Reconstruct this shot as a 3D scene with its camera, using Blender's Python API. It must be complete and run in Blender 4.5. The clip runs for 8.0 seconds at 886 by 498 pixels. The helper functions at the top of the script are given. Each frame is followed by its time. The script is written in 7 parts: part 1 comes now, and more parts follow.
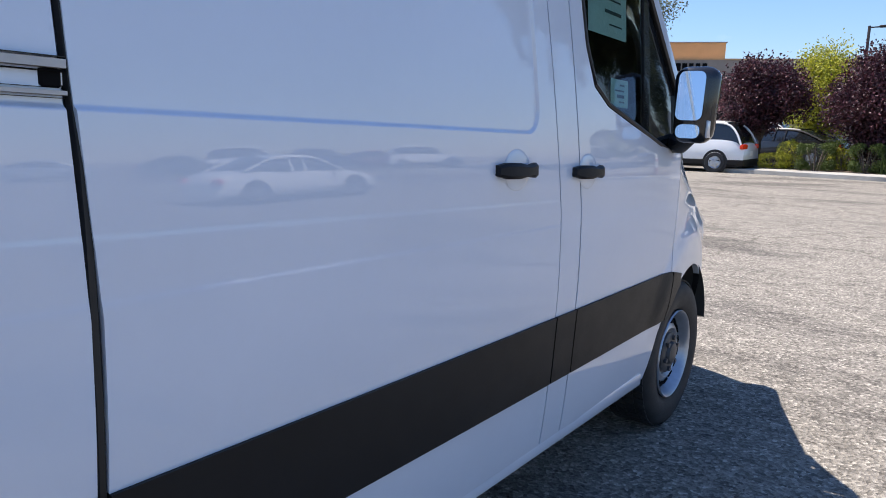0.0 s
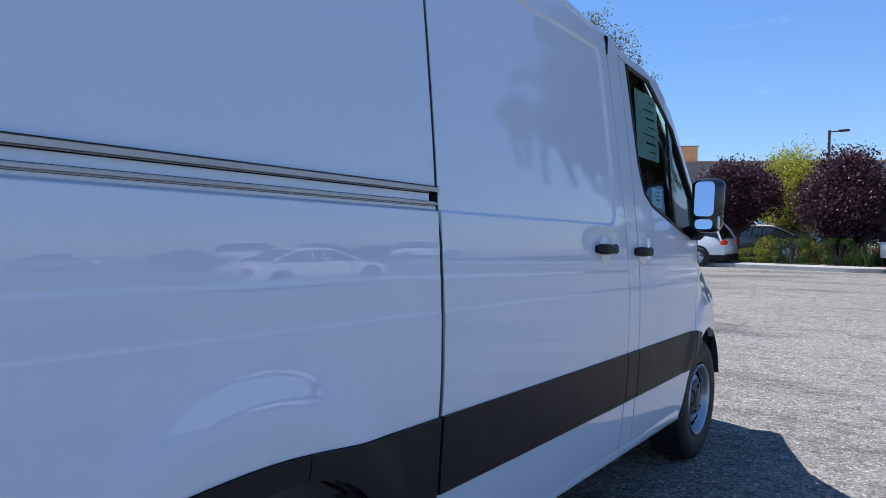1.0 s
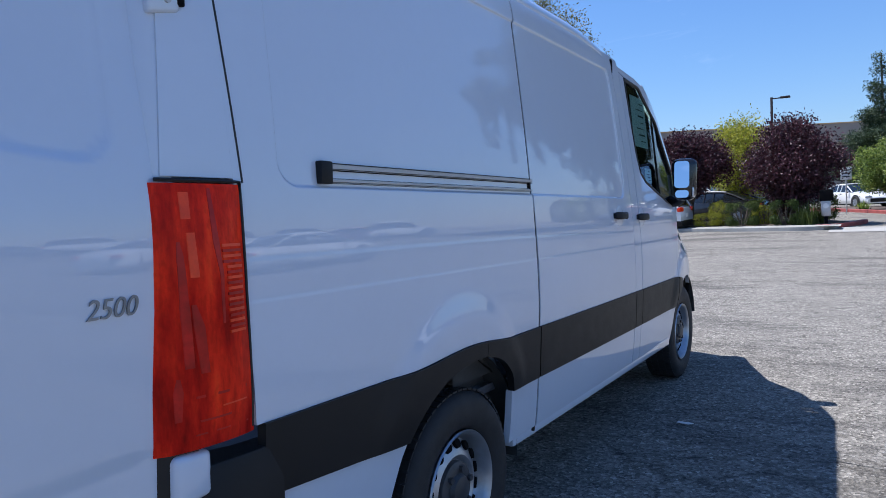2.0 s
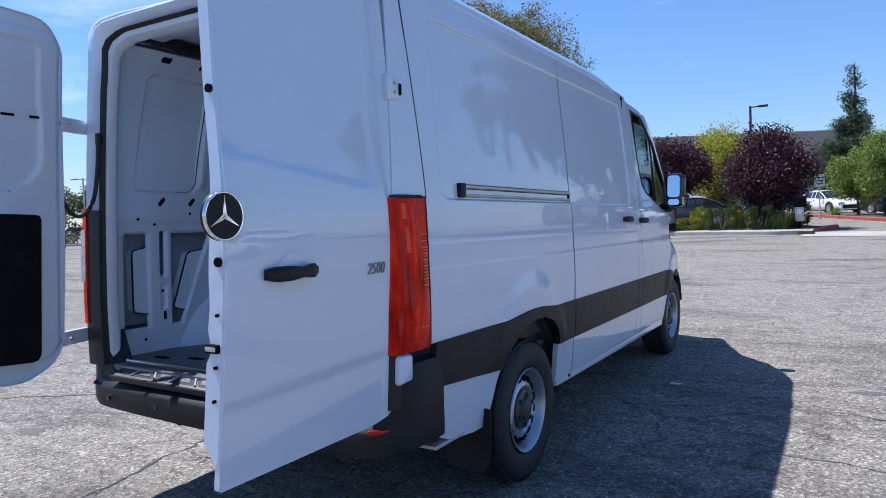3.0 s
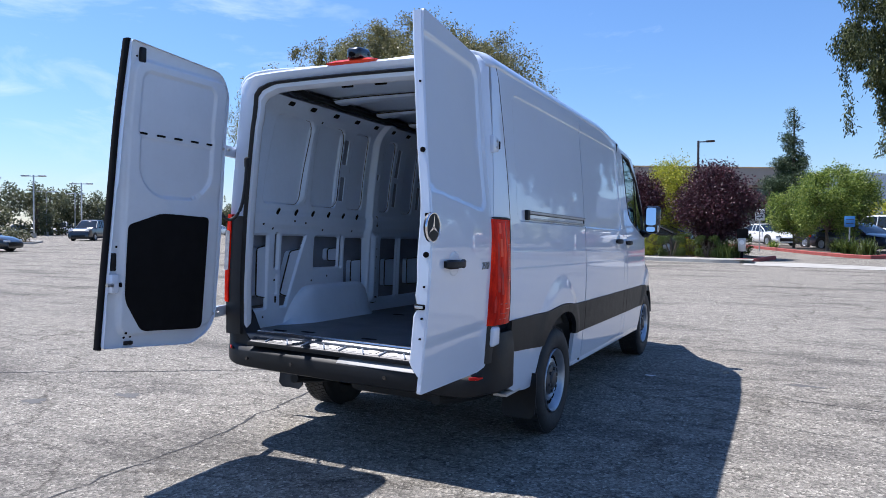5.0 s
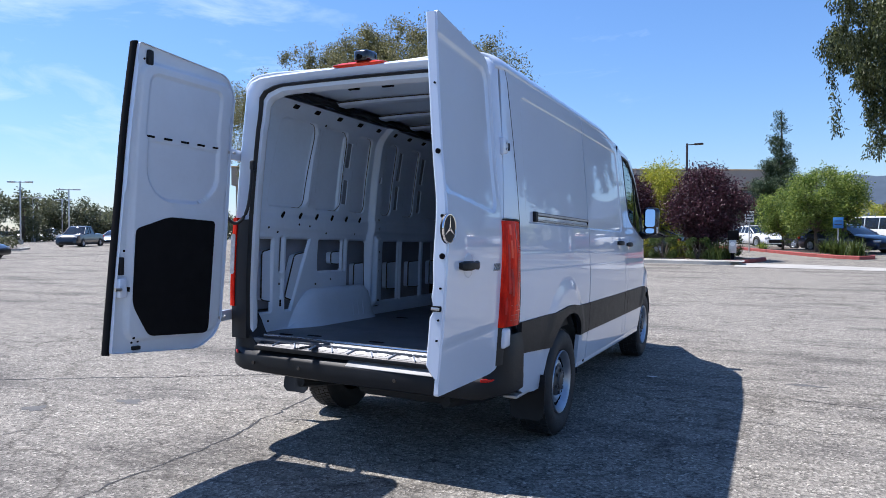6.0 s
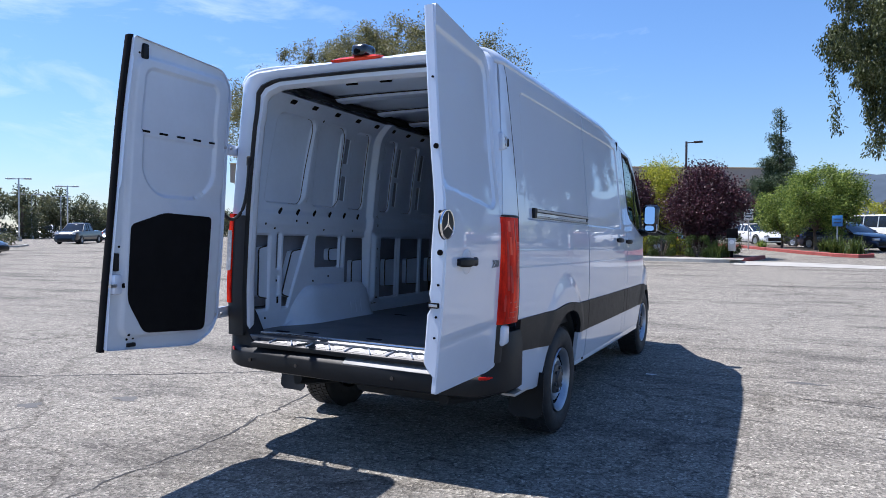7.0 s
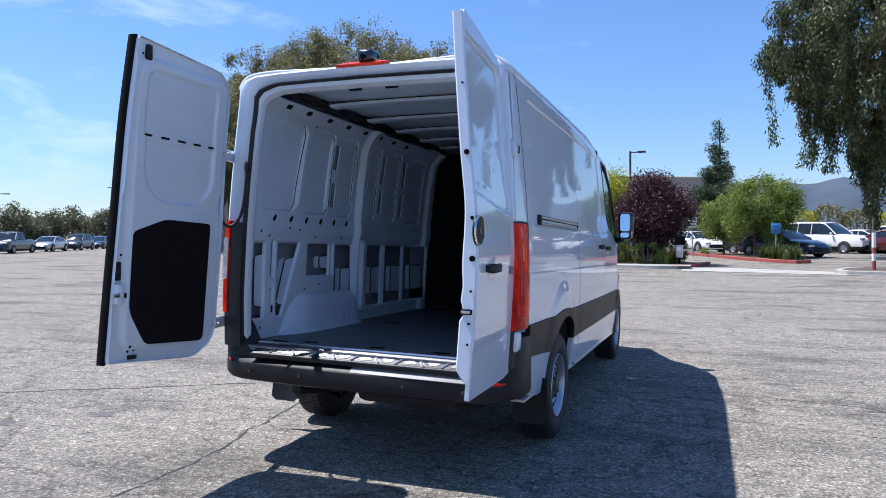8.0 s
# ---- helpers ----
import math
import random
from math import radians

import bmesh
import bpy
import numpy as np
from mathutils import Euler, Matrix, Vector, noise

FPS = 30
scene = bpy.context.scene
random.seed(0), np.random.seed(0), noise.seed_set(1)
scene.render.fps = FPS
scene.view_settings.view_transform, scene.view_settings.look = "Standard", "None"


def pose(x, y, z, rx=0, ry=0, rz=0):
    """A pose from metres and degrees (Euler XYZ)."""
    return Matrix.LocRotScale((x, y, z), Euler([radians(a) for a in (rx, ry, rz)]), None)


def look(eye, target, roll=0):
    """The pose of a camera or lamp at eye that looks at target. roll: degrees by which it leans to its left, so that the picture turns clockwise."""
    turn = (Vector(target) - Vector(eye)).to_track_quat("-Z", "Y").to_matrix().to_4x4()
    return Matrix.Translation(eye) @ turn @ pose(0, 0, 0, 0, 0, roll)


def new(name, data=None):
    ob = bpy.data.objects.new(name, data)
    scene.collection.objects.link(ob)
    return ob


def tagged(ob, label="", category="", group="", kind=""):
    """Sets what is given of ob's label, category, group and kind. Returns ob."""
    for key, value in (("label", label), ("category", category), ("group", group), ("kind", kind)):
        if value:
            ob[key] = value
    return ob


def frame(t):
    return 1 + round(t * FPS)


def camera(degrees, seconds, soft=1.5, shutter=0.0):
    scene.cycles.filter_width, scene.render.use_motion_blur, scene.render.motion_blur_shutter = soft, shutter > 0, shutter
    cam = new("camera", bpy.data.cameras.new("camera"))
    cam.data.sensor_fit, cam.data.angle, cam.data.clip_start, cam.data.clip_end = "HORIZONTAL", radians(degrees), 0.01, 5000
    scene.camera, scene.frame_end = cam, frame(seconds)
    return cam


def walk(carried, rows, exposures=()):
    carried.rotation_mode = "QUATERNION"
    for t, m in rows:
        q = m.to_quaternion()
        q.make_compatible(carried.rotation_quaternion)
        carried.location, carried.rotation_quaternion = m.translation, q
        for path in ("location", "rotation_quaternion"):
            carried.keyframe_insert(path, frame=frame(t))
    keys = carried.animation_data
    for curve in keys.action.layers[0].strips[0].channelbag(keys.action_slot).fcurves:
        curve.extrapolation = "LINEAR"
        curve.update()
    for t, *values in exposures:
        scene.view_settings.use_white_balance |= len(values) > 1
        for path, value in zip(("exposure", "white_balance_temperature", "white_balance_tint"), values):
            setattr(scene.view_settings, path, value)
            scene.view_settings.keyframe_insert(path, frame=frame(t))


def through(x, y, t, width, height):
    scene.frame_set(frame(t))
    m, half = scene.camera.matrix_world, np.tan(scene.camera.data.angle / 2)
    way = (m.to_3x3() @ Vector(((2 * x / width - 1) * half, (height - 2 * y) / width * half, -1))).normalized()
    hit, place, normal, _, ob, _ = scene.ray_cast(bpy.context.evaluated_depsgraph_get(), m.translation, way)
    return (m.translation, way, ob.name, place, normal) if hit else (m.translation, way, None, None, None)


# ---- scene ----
cam = camera(66.0, 8.0, soft=0.9)
PATH = [
    (0, (2.039, 0.228, 1.451), (0.841, 1.797, 1.126), 1.0),
    (0.5, (2.122, -0.310, 1.445), (0.990, 1.332, 1.296), 0.1),
    (1, (2.183, -0.884, 1.406), (1.006, 0.733, 1.373), 0.3),
    (1.5, (2.217, -1.471, 1.379), (1.072, 0.167, 1.312), 2.0),
    (1.7, (2.262, -1.720, 1.400), (1.148, -0.066, 1.275), -2.6),
    (2.8, (2.469, -3.066, 1.380), (1.467, -1.336, 1.420), -0.5),
    (3, (2.506, -3.294, 1.414), (1.473, -1.584, 1.328), -2.3),
    (3.5, (2.508, -3.874, 1.391), (1.555, -2.117, 1.340), -1.0),
    (4, (2.560, -4.338, 1.399), (1.630, -2.568, 1.401), -1.5),
    (4.5, (2.539, -4.588, 1.417), (1.614, -2.815, 1.375), 0.1),
    (6, (2.378, -4.748, 1.402), (1.500, -2.952, 1.372), -0.0),
    (6.5, (2.369, -4.733, 1.400), (1.494, -2.935, 1.369), -0.0),
    (7, (2.367, -4.714, 1.395), (1.491, -2.916, 1.358), 0.1),
    (7.5, (2.343, -4.682, 1.400), (1.458, -2.888, 1.387), -0.1),
    (8, (2.019, -4.851, 1.386), (1.288, -2.989, 1.373), -0.1),
]
walk(cam, [(t, look(eye, target, roll)) for t, eye, target, roll in PATH], exposures=[(0.0, 1.05, 5400, 18), (0.6, 0.87, 5000, 17), (1.1, 0.72, 4870, 17), (1.7, 0.70, 4850, 17), (3.0, 0.78, 4900, 17), (4.2, 0.88, 4970, 17), (6.0, 0.88, 5000, 17), (8.0, 0.88, 5000, 17)])

# ---------------------------------------------------------------- world and sun
SUN_SHIFT = (0.5, 0.02)          # how far a shadow falls in x and y for a metre of height
SKY_STRENGTH = 0.067
SUN_STRENGTH = 5.0


def build_light():
    away = Vector((-SUN_SHIFT[0], -SUN_SHIFT[1], 1.0)).normalized()
    sun = bpy.data.lights.new("sun", "SUN")
    sun.energy, sun.angle, sun.color = SUN_STRENGTH, radians(0.53), (1.0, 0.84, 0.60)
    new("sun", sun).matrix_world = look((0, 0, 30), Vector((0, 0, 30)) - away)
    world = bpy.data.worlds.new("sky")
    scene.world = world
    world.use_nodes = True
    nt = world.node_tree
    nt.nodes.clear()
    out = nt.nodes.new("ShaderNodeOutputWorld")
    bg = nt.nodes.new("ShaderNodeBackground")
    sky = nt.nodes.new("ShaderNodeTexSky")
    sky.sky_type, sky.sun_disc = "NISHITA", False
    sky.sun_elevation = math.asin(away.z)
    sky.sun_rotation = math.atan2(away.x, away.y)
    sky.air_density, sky.dust_density, sky.ozone_density, sky.altitude = 1.40, 0.15, 4.4, 50
    co = nt.nodes.new("ShaderNodeTexCoord")
    mp = nt.nodes.new("ShaderNodeMapping")
    mp.inputs["Scale"].default_value = (1.3, 2.6, 5.0)
    nz = nt.nodes.new("ShaderNodeTexNoise")
    nz.inputs["Scale"].default_value, nz.inputs["Detail"].default_value = 2.1, 9
    nz.inputs["Roughness"].default_value, nz.inputs["Distortion"].default_value = 0.62, 0.5
    ramp = nt.nodes.new("ShaderNodeValToRGB")
    ramp.color_ramp.elements[0].position, ramp.color_ramp.elements[1].position = 0.585, 0.82
    ramp.color_ramp.elements[1].color = (0.6, 0.6, 0.6, 1)
    mix = nt.nodes.new("ShaderNodeMix")
    mix.data_type = "RGBA"
    mix.inputs["B"].default_value = (7.5, 8.0, 8.8, 1)
    nt.links.new(co.outputs["Generated"], mp.inputs["Vector"])
    nt.links.new(mp.outputs["Vector"], nz.inputs["Vector"])
    nt.links.new(nz.outputs["Fac"], ramp.inputs["Fac"])
    # thin streaks of cloud low over the far car park
    wisp = nt.nodes.new("ShaderNodeTexNoise")
    wisp.inputs["Scale"].default_value, wisp.inputs["Detail"].default_value = 3.4, 9
    wisp.inputs["Roughness"].default_value, wisp.inputs["Distortion"].default_value = 0.60, 0.6
    wmap = nt.nodes.new("ShaderNodeMapping")
    wmap.inputs["Scale"].default_value = (1.6, 1.6, 5.5)
    near = nt.nodes.new("ShaderNodeVectorMath")
    near.operation = "DOT_PRODUCT"
    near.inputs[1].default_value = Vector((-0.76, 0.60, 0.27)).normalized()
    edge = nt.nodes.new("ShaderNodeMapRange")
    edge.inputs["From Min"].default_value, edge.inputs["From Max"].default_value = 0.915, 0.99
    thin = nt.nodes.new("ShaderNodeValToRGB")
    thin.color_ramp.elements[0].position, thin.color_ramp.elements[1].position = 0.53, 0.80
    thin.color_ramp.elements[1].color = (0.75, 0.75, 0.75, 1)
    patch = nt.nodes.new("ShaderNodeMath")
    patch.operation = "MULTIPLY"
    most = nt.nodes.new("ShaderNodeMath")
    most.operation = "MAXIMUM"
    nt.links.new(co.outputs["Generated"], wmap.inputs["Vector"])
    nt.links.new(wmap.outputs["Vector"], wisp.inputs["Vector"])
    nt.links.new(co.outputs["Generated"], near.inputs[0])
    nt.links.new(near.outputs["Value"], edge.inputs["Value"])
    nt.links.new(wisp.outputs["Fac"], thin.inputs["Fac"])
    nt.links.new(thin.outputs["Color"], patch.inputs[0])
    nt.links.new(edge.outputs["Result"], patch.inputs[1])
    nt.links.new(ramp.outputs["Color"], most.inputs[0])
    nt.links.new(patch.outputs["Value"], most.inputs[1])
    nt.links.new(most.outputs["Value"], mix.inputs["Factor"])
    nt.links.new(sky.outputs["Color"], mix.inputs["A"])
    nt.links.new(mix.outputs["Result"], bg.inputs["Color"])
    bg.inputs["Strength"].default_value = SKY_STRENGTH
    nt.links.new(bg.outputs["Background"], out.inputs["Surface"])


build_light()


# ---------------------------------------------------------------- materials
def node_material(name):
    m = bpy.data.materials.new(name)
    m.use_nodes = True
    nt = m.node_tree
    return m, nt, nt.nodes["Principled BSDF"]


def position(nt, scale=(1, 1, 1)):
    g = nt.nodes.new("ShaderNodeNewGeometry")
    mp = nt.nodes.new("ShaderNodeMapping")
    mp.inputs["Scale"].default_value = scale
    nt.links.new(g.outputs["Position"], mp.inputs["Vector"])
    return mp.outputs["Vector"]


def noise_fac(nt, scale, detail=4, rough=0.55, stretch=(1, 1, 1)):
    n = nt.nodes.new("ShaderNodeTexNoise")
    n.inputs["Scale"].default_value, n.inputs["Detail"].default_value = scale, detail
    n.inputs["Roughness"].default_value = rough
    nt.links.new(position(nt, stretch), n.inputs["Vector"])
    return n.outputs["Fac"]


def ramp_of(nt, fac, stops):
    r = nt.nodes.new("ShaderNodeValToRGB")
    while len(r.color_ramp.elements) < len(stops):
        r.color_ramp.elements.new(0.5)
    for e, (p, c) in zip(r.color_ramp.elements, stops):
        e.position = p
        e.color = (*c, 1) if len(c) == 3 else c
    nt.links.new(fac, r.inputs["Fac"])
    return r.outputs["Color"]


def mixed(nt, kind, fac, a, b):
    m = nt.nodes.new("ShaderNodeMix")
    m.data_type, m.blend_type = "RGBA", kind
    for sock, v in (("Factor", fac), ("A", a), ("B", b)):
        if isinstance(v, (int, float)):
            m.inputs[sock].default_value = v
        elif isinstance(v, tuple):
            m.inputs[sock].default_value = (*v, 1)
        else:
            nt.links.new(v, m.inputs[sock])
    return m.outputs["Result"]


def bump(nt, p, height, strength, distance, normal=None):
    b = nt.nodes.new("ShaderNodeBump")
    b.inputs["Strength"].default_value, b.inputs["Distance"].default_value = strength, distance
    nt.links.new(height, b.inputs["Height"])
    if normal is not None:
        nt.links.new(normal, b.inputs["Normal"])
    nt.links.new(b.outputs["Normal"], p.inputs["Normal"])
    return b.outputs["Normal"]


def surface(name, colour, rough=0.5, metal=0.0, vary=0.12, scale=3.0, fine=60.0, relief=0.0, coat=0.0, coat_rough=0.03, spec=0.5, coat_ior=1.5):
    """A surface with two scales of variation: broad wear and fine grain."""
    m, nt, p = node_material(name)
    lo = tuple(c * (1 - vary) for c in colour)
    hi = tuple(min(1, c * (1 + vary)) for c in colour)
    broad = ramp_of(nt, noise_fac(nt, scale, 5), [(0.3, lo), (0.7, hi)])
    grain = ramp_of(nt, noise_fac(nt, fine, 3), [(0.25, (1 - vary * 0.6,) * 3), (0.75, (1, 1, 1))])
    nt.links.new(mixed(nt, "MULTIPLY", 1.0, broad, grain), p.inputs["Base Color"])
    r = nt.nodes.new("ShaderNodeMapRange")
    r.inputs["To Min"].default_value, r.inputs["To Max"].default_value = rough * 0.85, min(1, rough * 1.15)
    nt.links.new(noise_fac(nt, scale * 2.3, 4), r.inputs["Value"])
    nt.links.new(r.outputs["Result"], p.inputs["Roughness"])
    p.inputs["Metallic"].default_value = metal
    p.inputs["Specular IOR Level"].default_value = spec
    p.inputs["Coat Weight"].default_value, p.inputs["Coat Roughness"].default_value = coat, coat_rough
    if relief:
        bump(nt, p, noise_fac(nt, fine * 2, 4), 0.6, relief)
    p.inputs["Coat IOR"].default_value = coat_ior
    return m


def glass(name, tint, rough=0.0):
    m, nt, p = node_material(name)
    p.inputs["Base Color"].default_value = (*tint, 1)
    p.inputs["Transmission Weight"].default_value = 1.0
    p.inputs["Roughness"].default_value, p.inputs["IOR"].default_value = rough, 1.45
    return m


def asphalt_material():
    m, nt, p = node_material("worn_asphalt")
    v = nt.nodes.new("ShaderNodeTexVoronoi")
    v.inputs["Scale"].default_value = 62
    nt.links.new(position(nt), v.inputs["Vector"])
    stone = ramp_of(nt, v.outputs["Color"], [(0.0, (0.115, 0.106, 0.090)), (0.40, (0.235, 0.219, 0.188)), (0.75, (0.345, 0.320, 0.273)), (1.0, (0.64, 0.595, 0.505))])
    v2 = nt.nodes.new("ShaderNodeTexVoronoi")
    v2.inputs["Scale"].default_value = 190
    nt.links.new(position(nt), v2.inputs["Vector"])
    pits = ramp_of(nt, v2.outputs["Distance"], [(0.0, (1, 1, 1)), (0.45, (0.97, 0.97, 0.97)), (0.85, (0.55, 0.55, 0.56))])
    base = mixed(nt, "MULTIPLY", 0.9, stone, pits)
    streak = ramp_of(nt, noise_fac(nt, 0.55, 7, 0.62, (0.5, 1.6, 1)), [(0.37, (0.36, 0.36, 0.38)), (0.43, (0.68, 0.68, 0.70)), (0.50, (1.0, 1.0, 1.0))])
    base = mixed(nt, "MULTIPLY", 0.62, base, streak)
    blot = ramp_of(nt, noise_fac(nt, 6.5, 8, 0.72, (0.7, 1.5, 1)), [(0.36, (0.40, 0.40, 0.42)), (0.43, (0.80, 0.80, 0.80)), (0.50, (1, 1, 1)), (0.66, (1.12, 1.12, 1.11))])
    base = mixed(nt, "MULTIPLY", 0.65, base, blot)
    oil = ramp_of(nt, noise_fac(nt, 1.1, 3, 0.5), [(0.70, (1, 1, 1)), (0.80, (0.55, 0.55, 0.57))])
    base = mixed(nt, "MULTIPLY", 0.8, base, oil)
    vc = nt.nodes.new("ShaderNodeTexVoronoi")
    vc.feature = "DISTANCE_TO_EDGE"
    vc.inputs["Scale"].default_value = 0.27
    warp = nt.nodes.new("ShaderNodeVectorMath")
    warp.operation = "MULTIPLY_ADD"
    wn = nt.nodes.new("ShaderNodeTexNoise")
    wn.inputs["Scale"].default_value, wn.inputs["Detail"].default_value = 1.3, 8
    nt.links.new(position(nt), wn.inputs["Vector"])
    nt.links.new(wn.outputs["Color"], warp.inputs[0])
    warp.inputs[1].default_value = (0.9, 0.9, 0.9)
    nt.links.new(position(nt), warp.inputs[2])
    nt.links.new(warp.outputs[0], vc.inputs["Vector"])
    crack = ramp_of(nt, vc.outputs["Distance"], [(0.0, (0.35, 0.34, 0.33)), (0.0035, (0.62, 0.61, 0.6)), (0.007, (1, 1, 1))])
    base = mixed(nt, "MULTIPLY", 0.55, base, crack)
    # fine broken crazing, strongest in bands where the surface is worn
    vf = nt.nodes.new("ShaderNodeTexVoronoi")
    vf.feature = "DISTANCE_TO_EDGE"
    vf.inputs["Scale"].default_value = 3.1
    wf = nt.nodes.new("ShaderNodeVectorMath")
    wf.operation = "MULTIPLY_ADD"
    nf = nt.nodes.new("ShaderNodeTexNoise")
    nf.inputs["Scale"].default_value, nf.inputs["Detail"].default_value = 5.0, 7
    nt.links.new(position(nt), nf.inputs["Vector"])
    nt.links.new(nf.outputs["Color"], wf.inputs[0])
    wf.inputs[1].default_value = (0.30, 0.30, 0.30)
    nt.links.new(position(nt, (0.45, 1.25, 1.0)), wf.inputs[2])
    nt.links.new(wf.outputs[0], vf.inputs["Vector"])
    craze = ramp_of(nt, vf.outputs["Distance"], [(0.0, (0.22, 0.215, 0.21)), (0.014, (0.55, 0.545, 0.54)), (0.034, (1, 1, 1))])
    worn = ramp_of(nt, noise_fac(nt, 0.42, 5, 0.6, (0.35, 1.5, 1)), [(0.42, (0, 0, 0)), (0.60, (0.62, 0.62, 0.62))])
    base = mixed(nt, "MULTIPLY", worn, base, craze)
    nt.links.new(base, p.inputs["Base Color"])
    p.inputs["Roughness"].default_value = 0.9
    p.inputs["Specular IOR Level"].default_value = 0.12
    n1 = bump(nt, p, v.outputs["Distance"], 0.8, 0.010)
    bump(nt, p, noise_fac(nt, 140, 5), 0.8, 0.008, n1)
    return m


def lens_material():
    """Moulded red lamp plastic: the light broken in its facets is painted as bright and dark red upright streaks, with
    a faint ripple.
    """
    m, nt, p = node_material("red_lamp_lens")
    col = ramp_of(nt, noise_fac(nt, 16, 5, 0.6, (1, 1, 0.22)), [(0.30, (0.20, 0.003, 0.002)), (0.44, (0.52, 0.010, 0.003)), (0.60, (0.85, 0.030, 0.005)), (0.78, (1.0, 0.085, 0.012))])
    grain = ramp_of(nt, noise_fac(nt, 90, 4, 0.6, (1, 1, 0.5)), [(0.30, (0.70, 0.66, 0.66)), (0.55, (1, 1, 1))])
    nt.links.new(mixed(nt, "MULTIPLY", 0.7, col, grain), p.inputs["Base Color"])
    p.inputs["Roughness"].default_value = 0.16
    p.inputs["Specular IOR Level"].default_value = 0.06
    p.inputs["Coat Weight"].default_value, p.inputs["Coat Roughness"].default_value = 0.05, 0.02
    bump(nt, p, noise_fac(nt, 55, 3, 0.5, (1, 1, 0.3)), 0.35, 0.004)
    return m


def leaf_material(name, dark, light, through=0.3):
    m, nt, p = node_material(name)
    g = nt.nodes.new("ShaderNodeNewGeometry")
    col = ramp_of(nt, g.outputs["Random Per Island"], [(0.0, dark), (0.65, tuple((a + b) / 2 for a, b in zip(dark, light))), (1.0, light)])
    patch = ramp_of(nt, noise_fac(nt, 0.9, 3), [(0.3, (0.75, 0.75, 0.75)), (0.7, (1.15, 1.12, 1.0))])
    col = mixed(nt, "MULTIPLY", 0.8, col, patch)
    nt.links.new(col, p.inputs["Base Color"])
    p.inputs["Roughness"].default_value = 0.5
    p.inputs["Specular IOR Level"].default_value = 0.35
    t = nt.nodes.new("ShaderNodeBsdfTranslucent")
    nt.links.new(col, t.inputs["Color"])
    mx = nt.nodes.new("ShaderNodeMixShader")
    mx.inputs["Fac"].default_value = through
    out = nt.nodes["Material Output"]
    nt.links.new(p.outputs["BSDF"], mx.inputs[1])
    nt.links.new(t.outputs["BSDF"], mx.inputs[2])
    nt.links.new(mx.outputs["Shader"], out.inputs["Surface"])
    return m


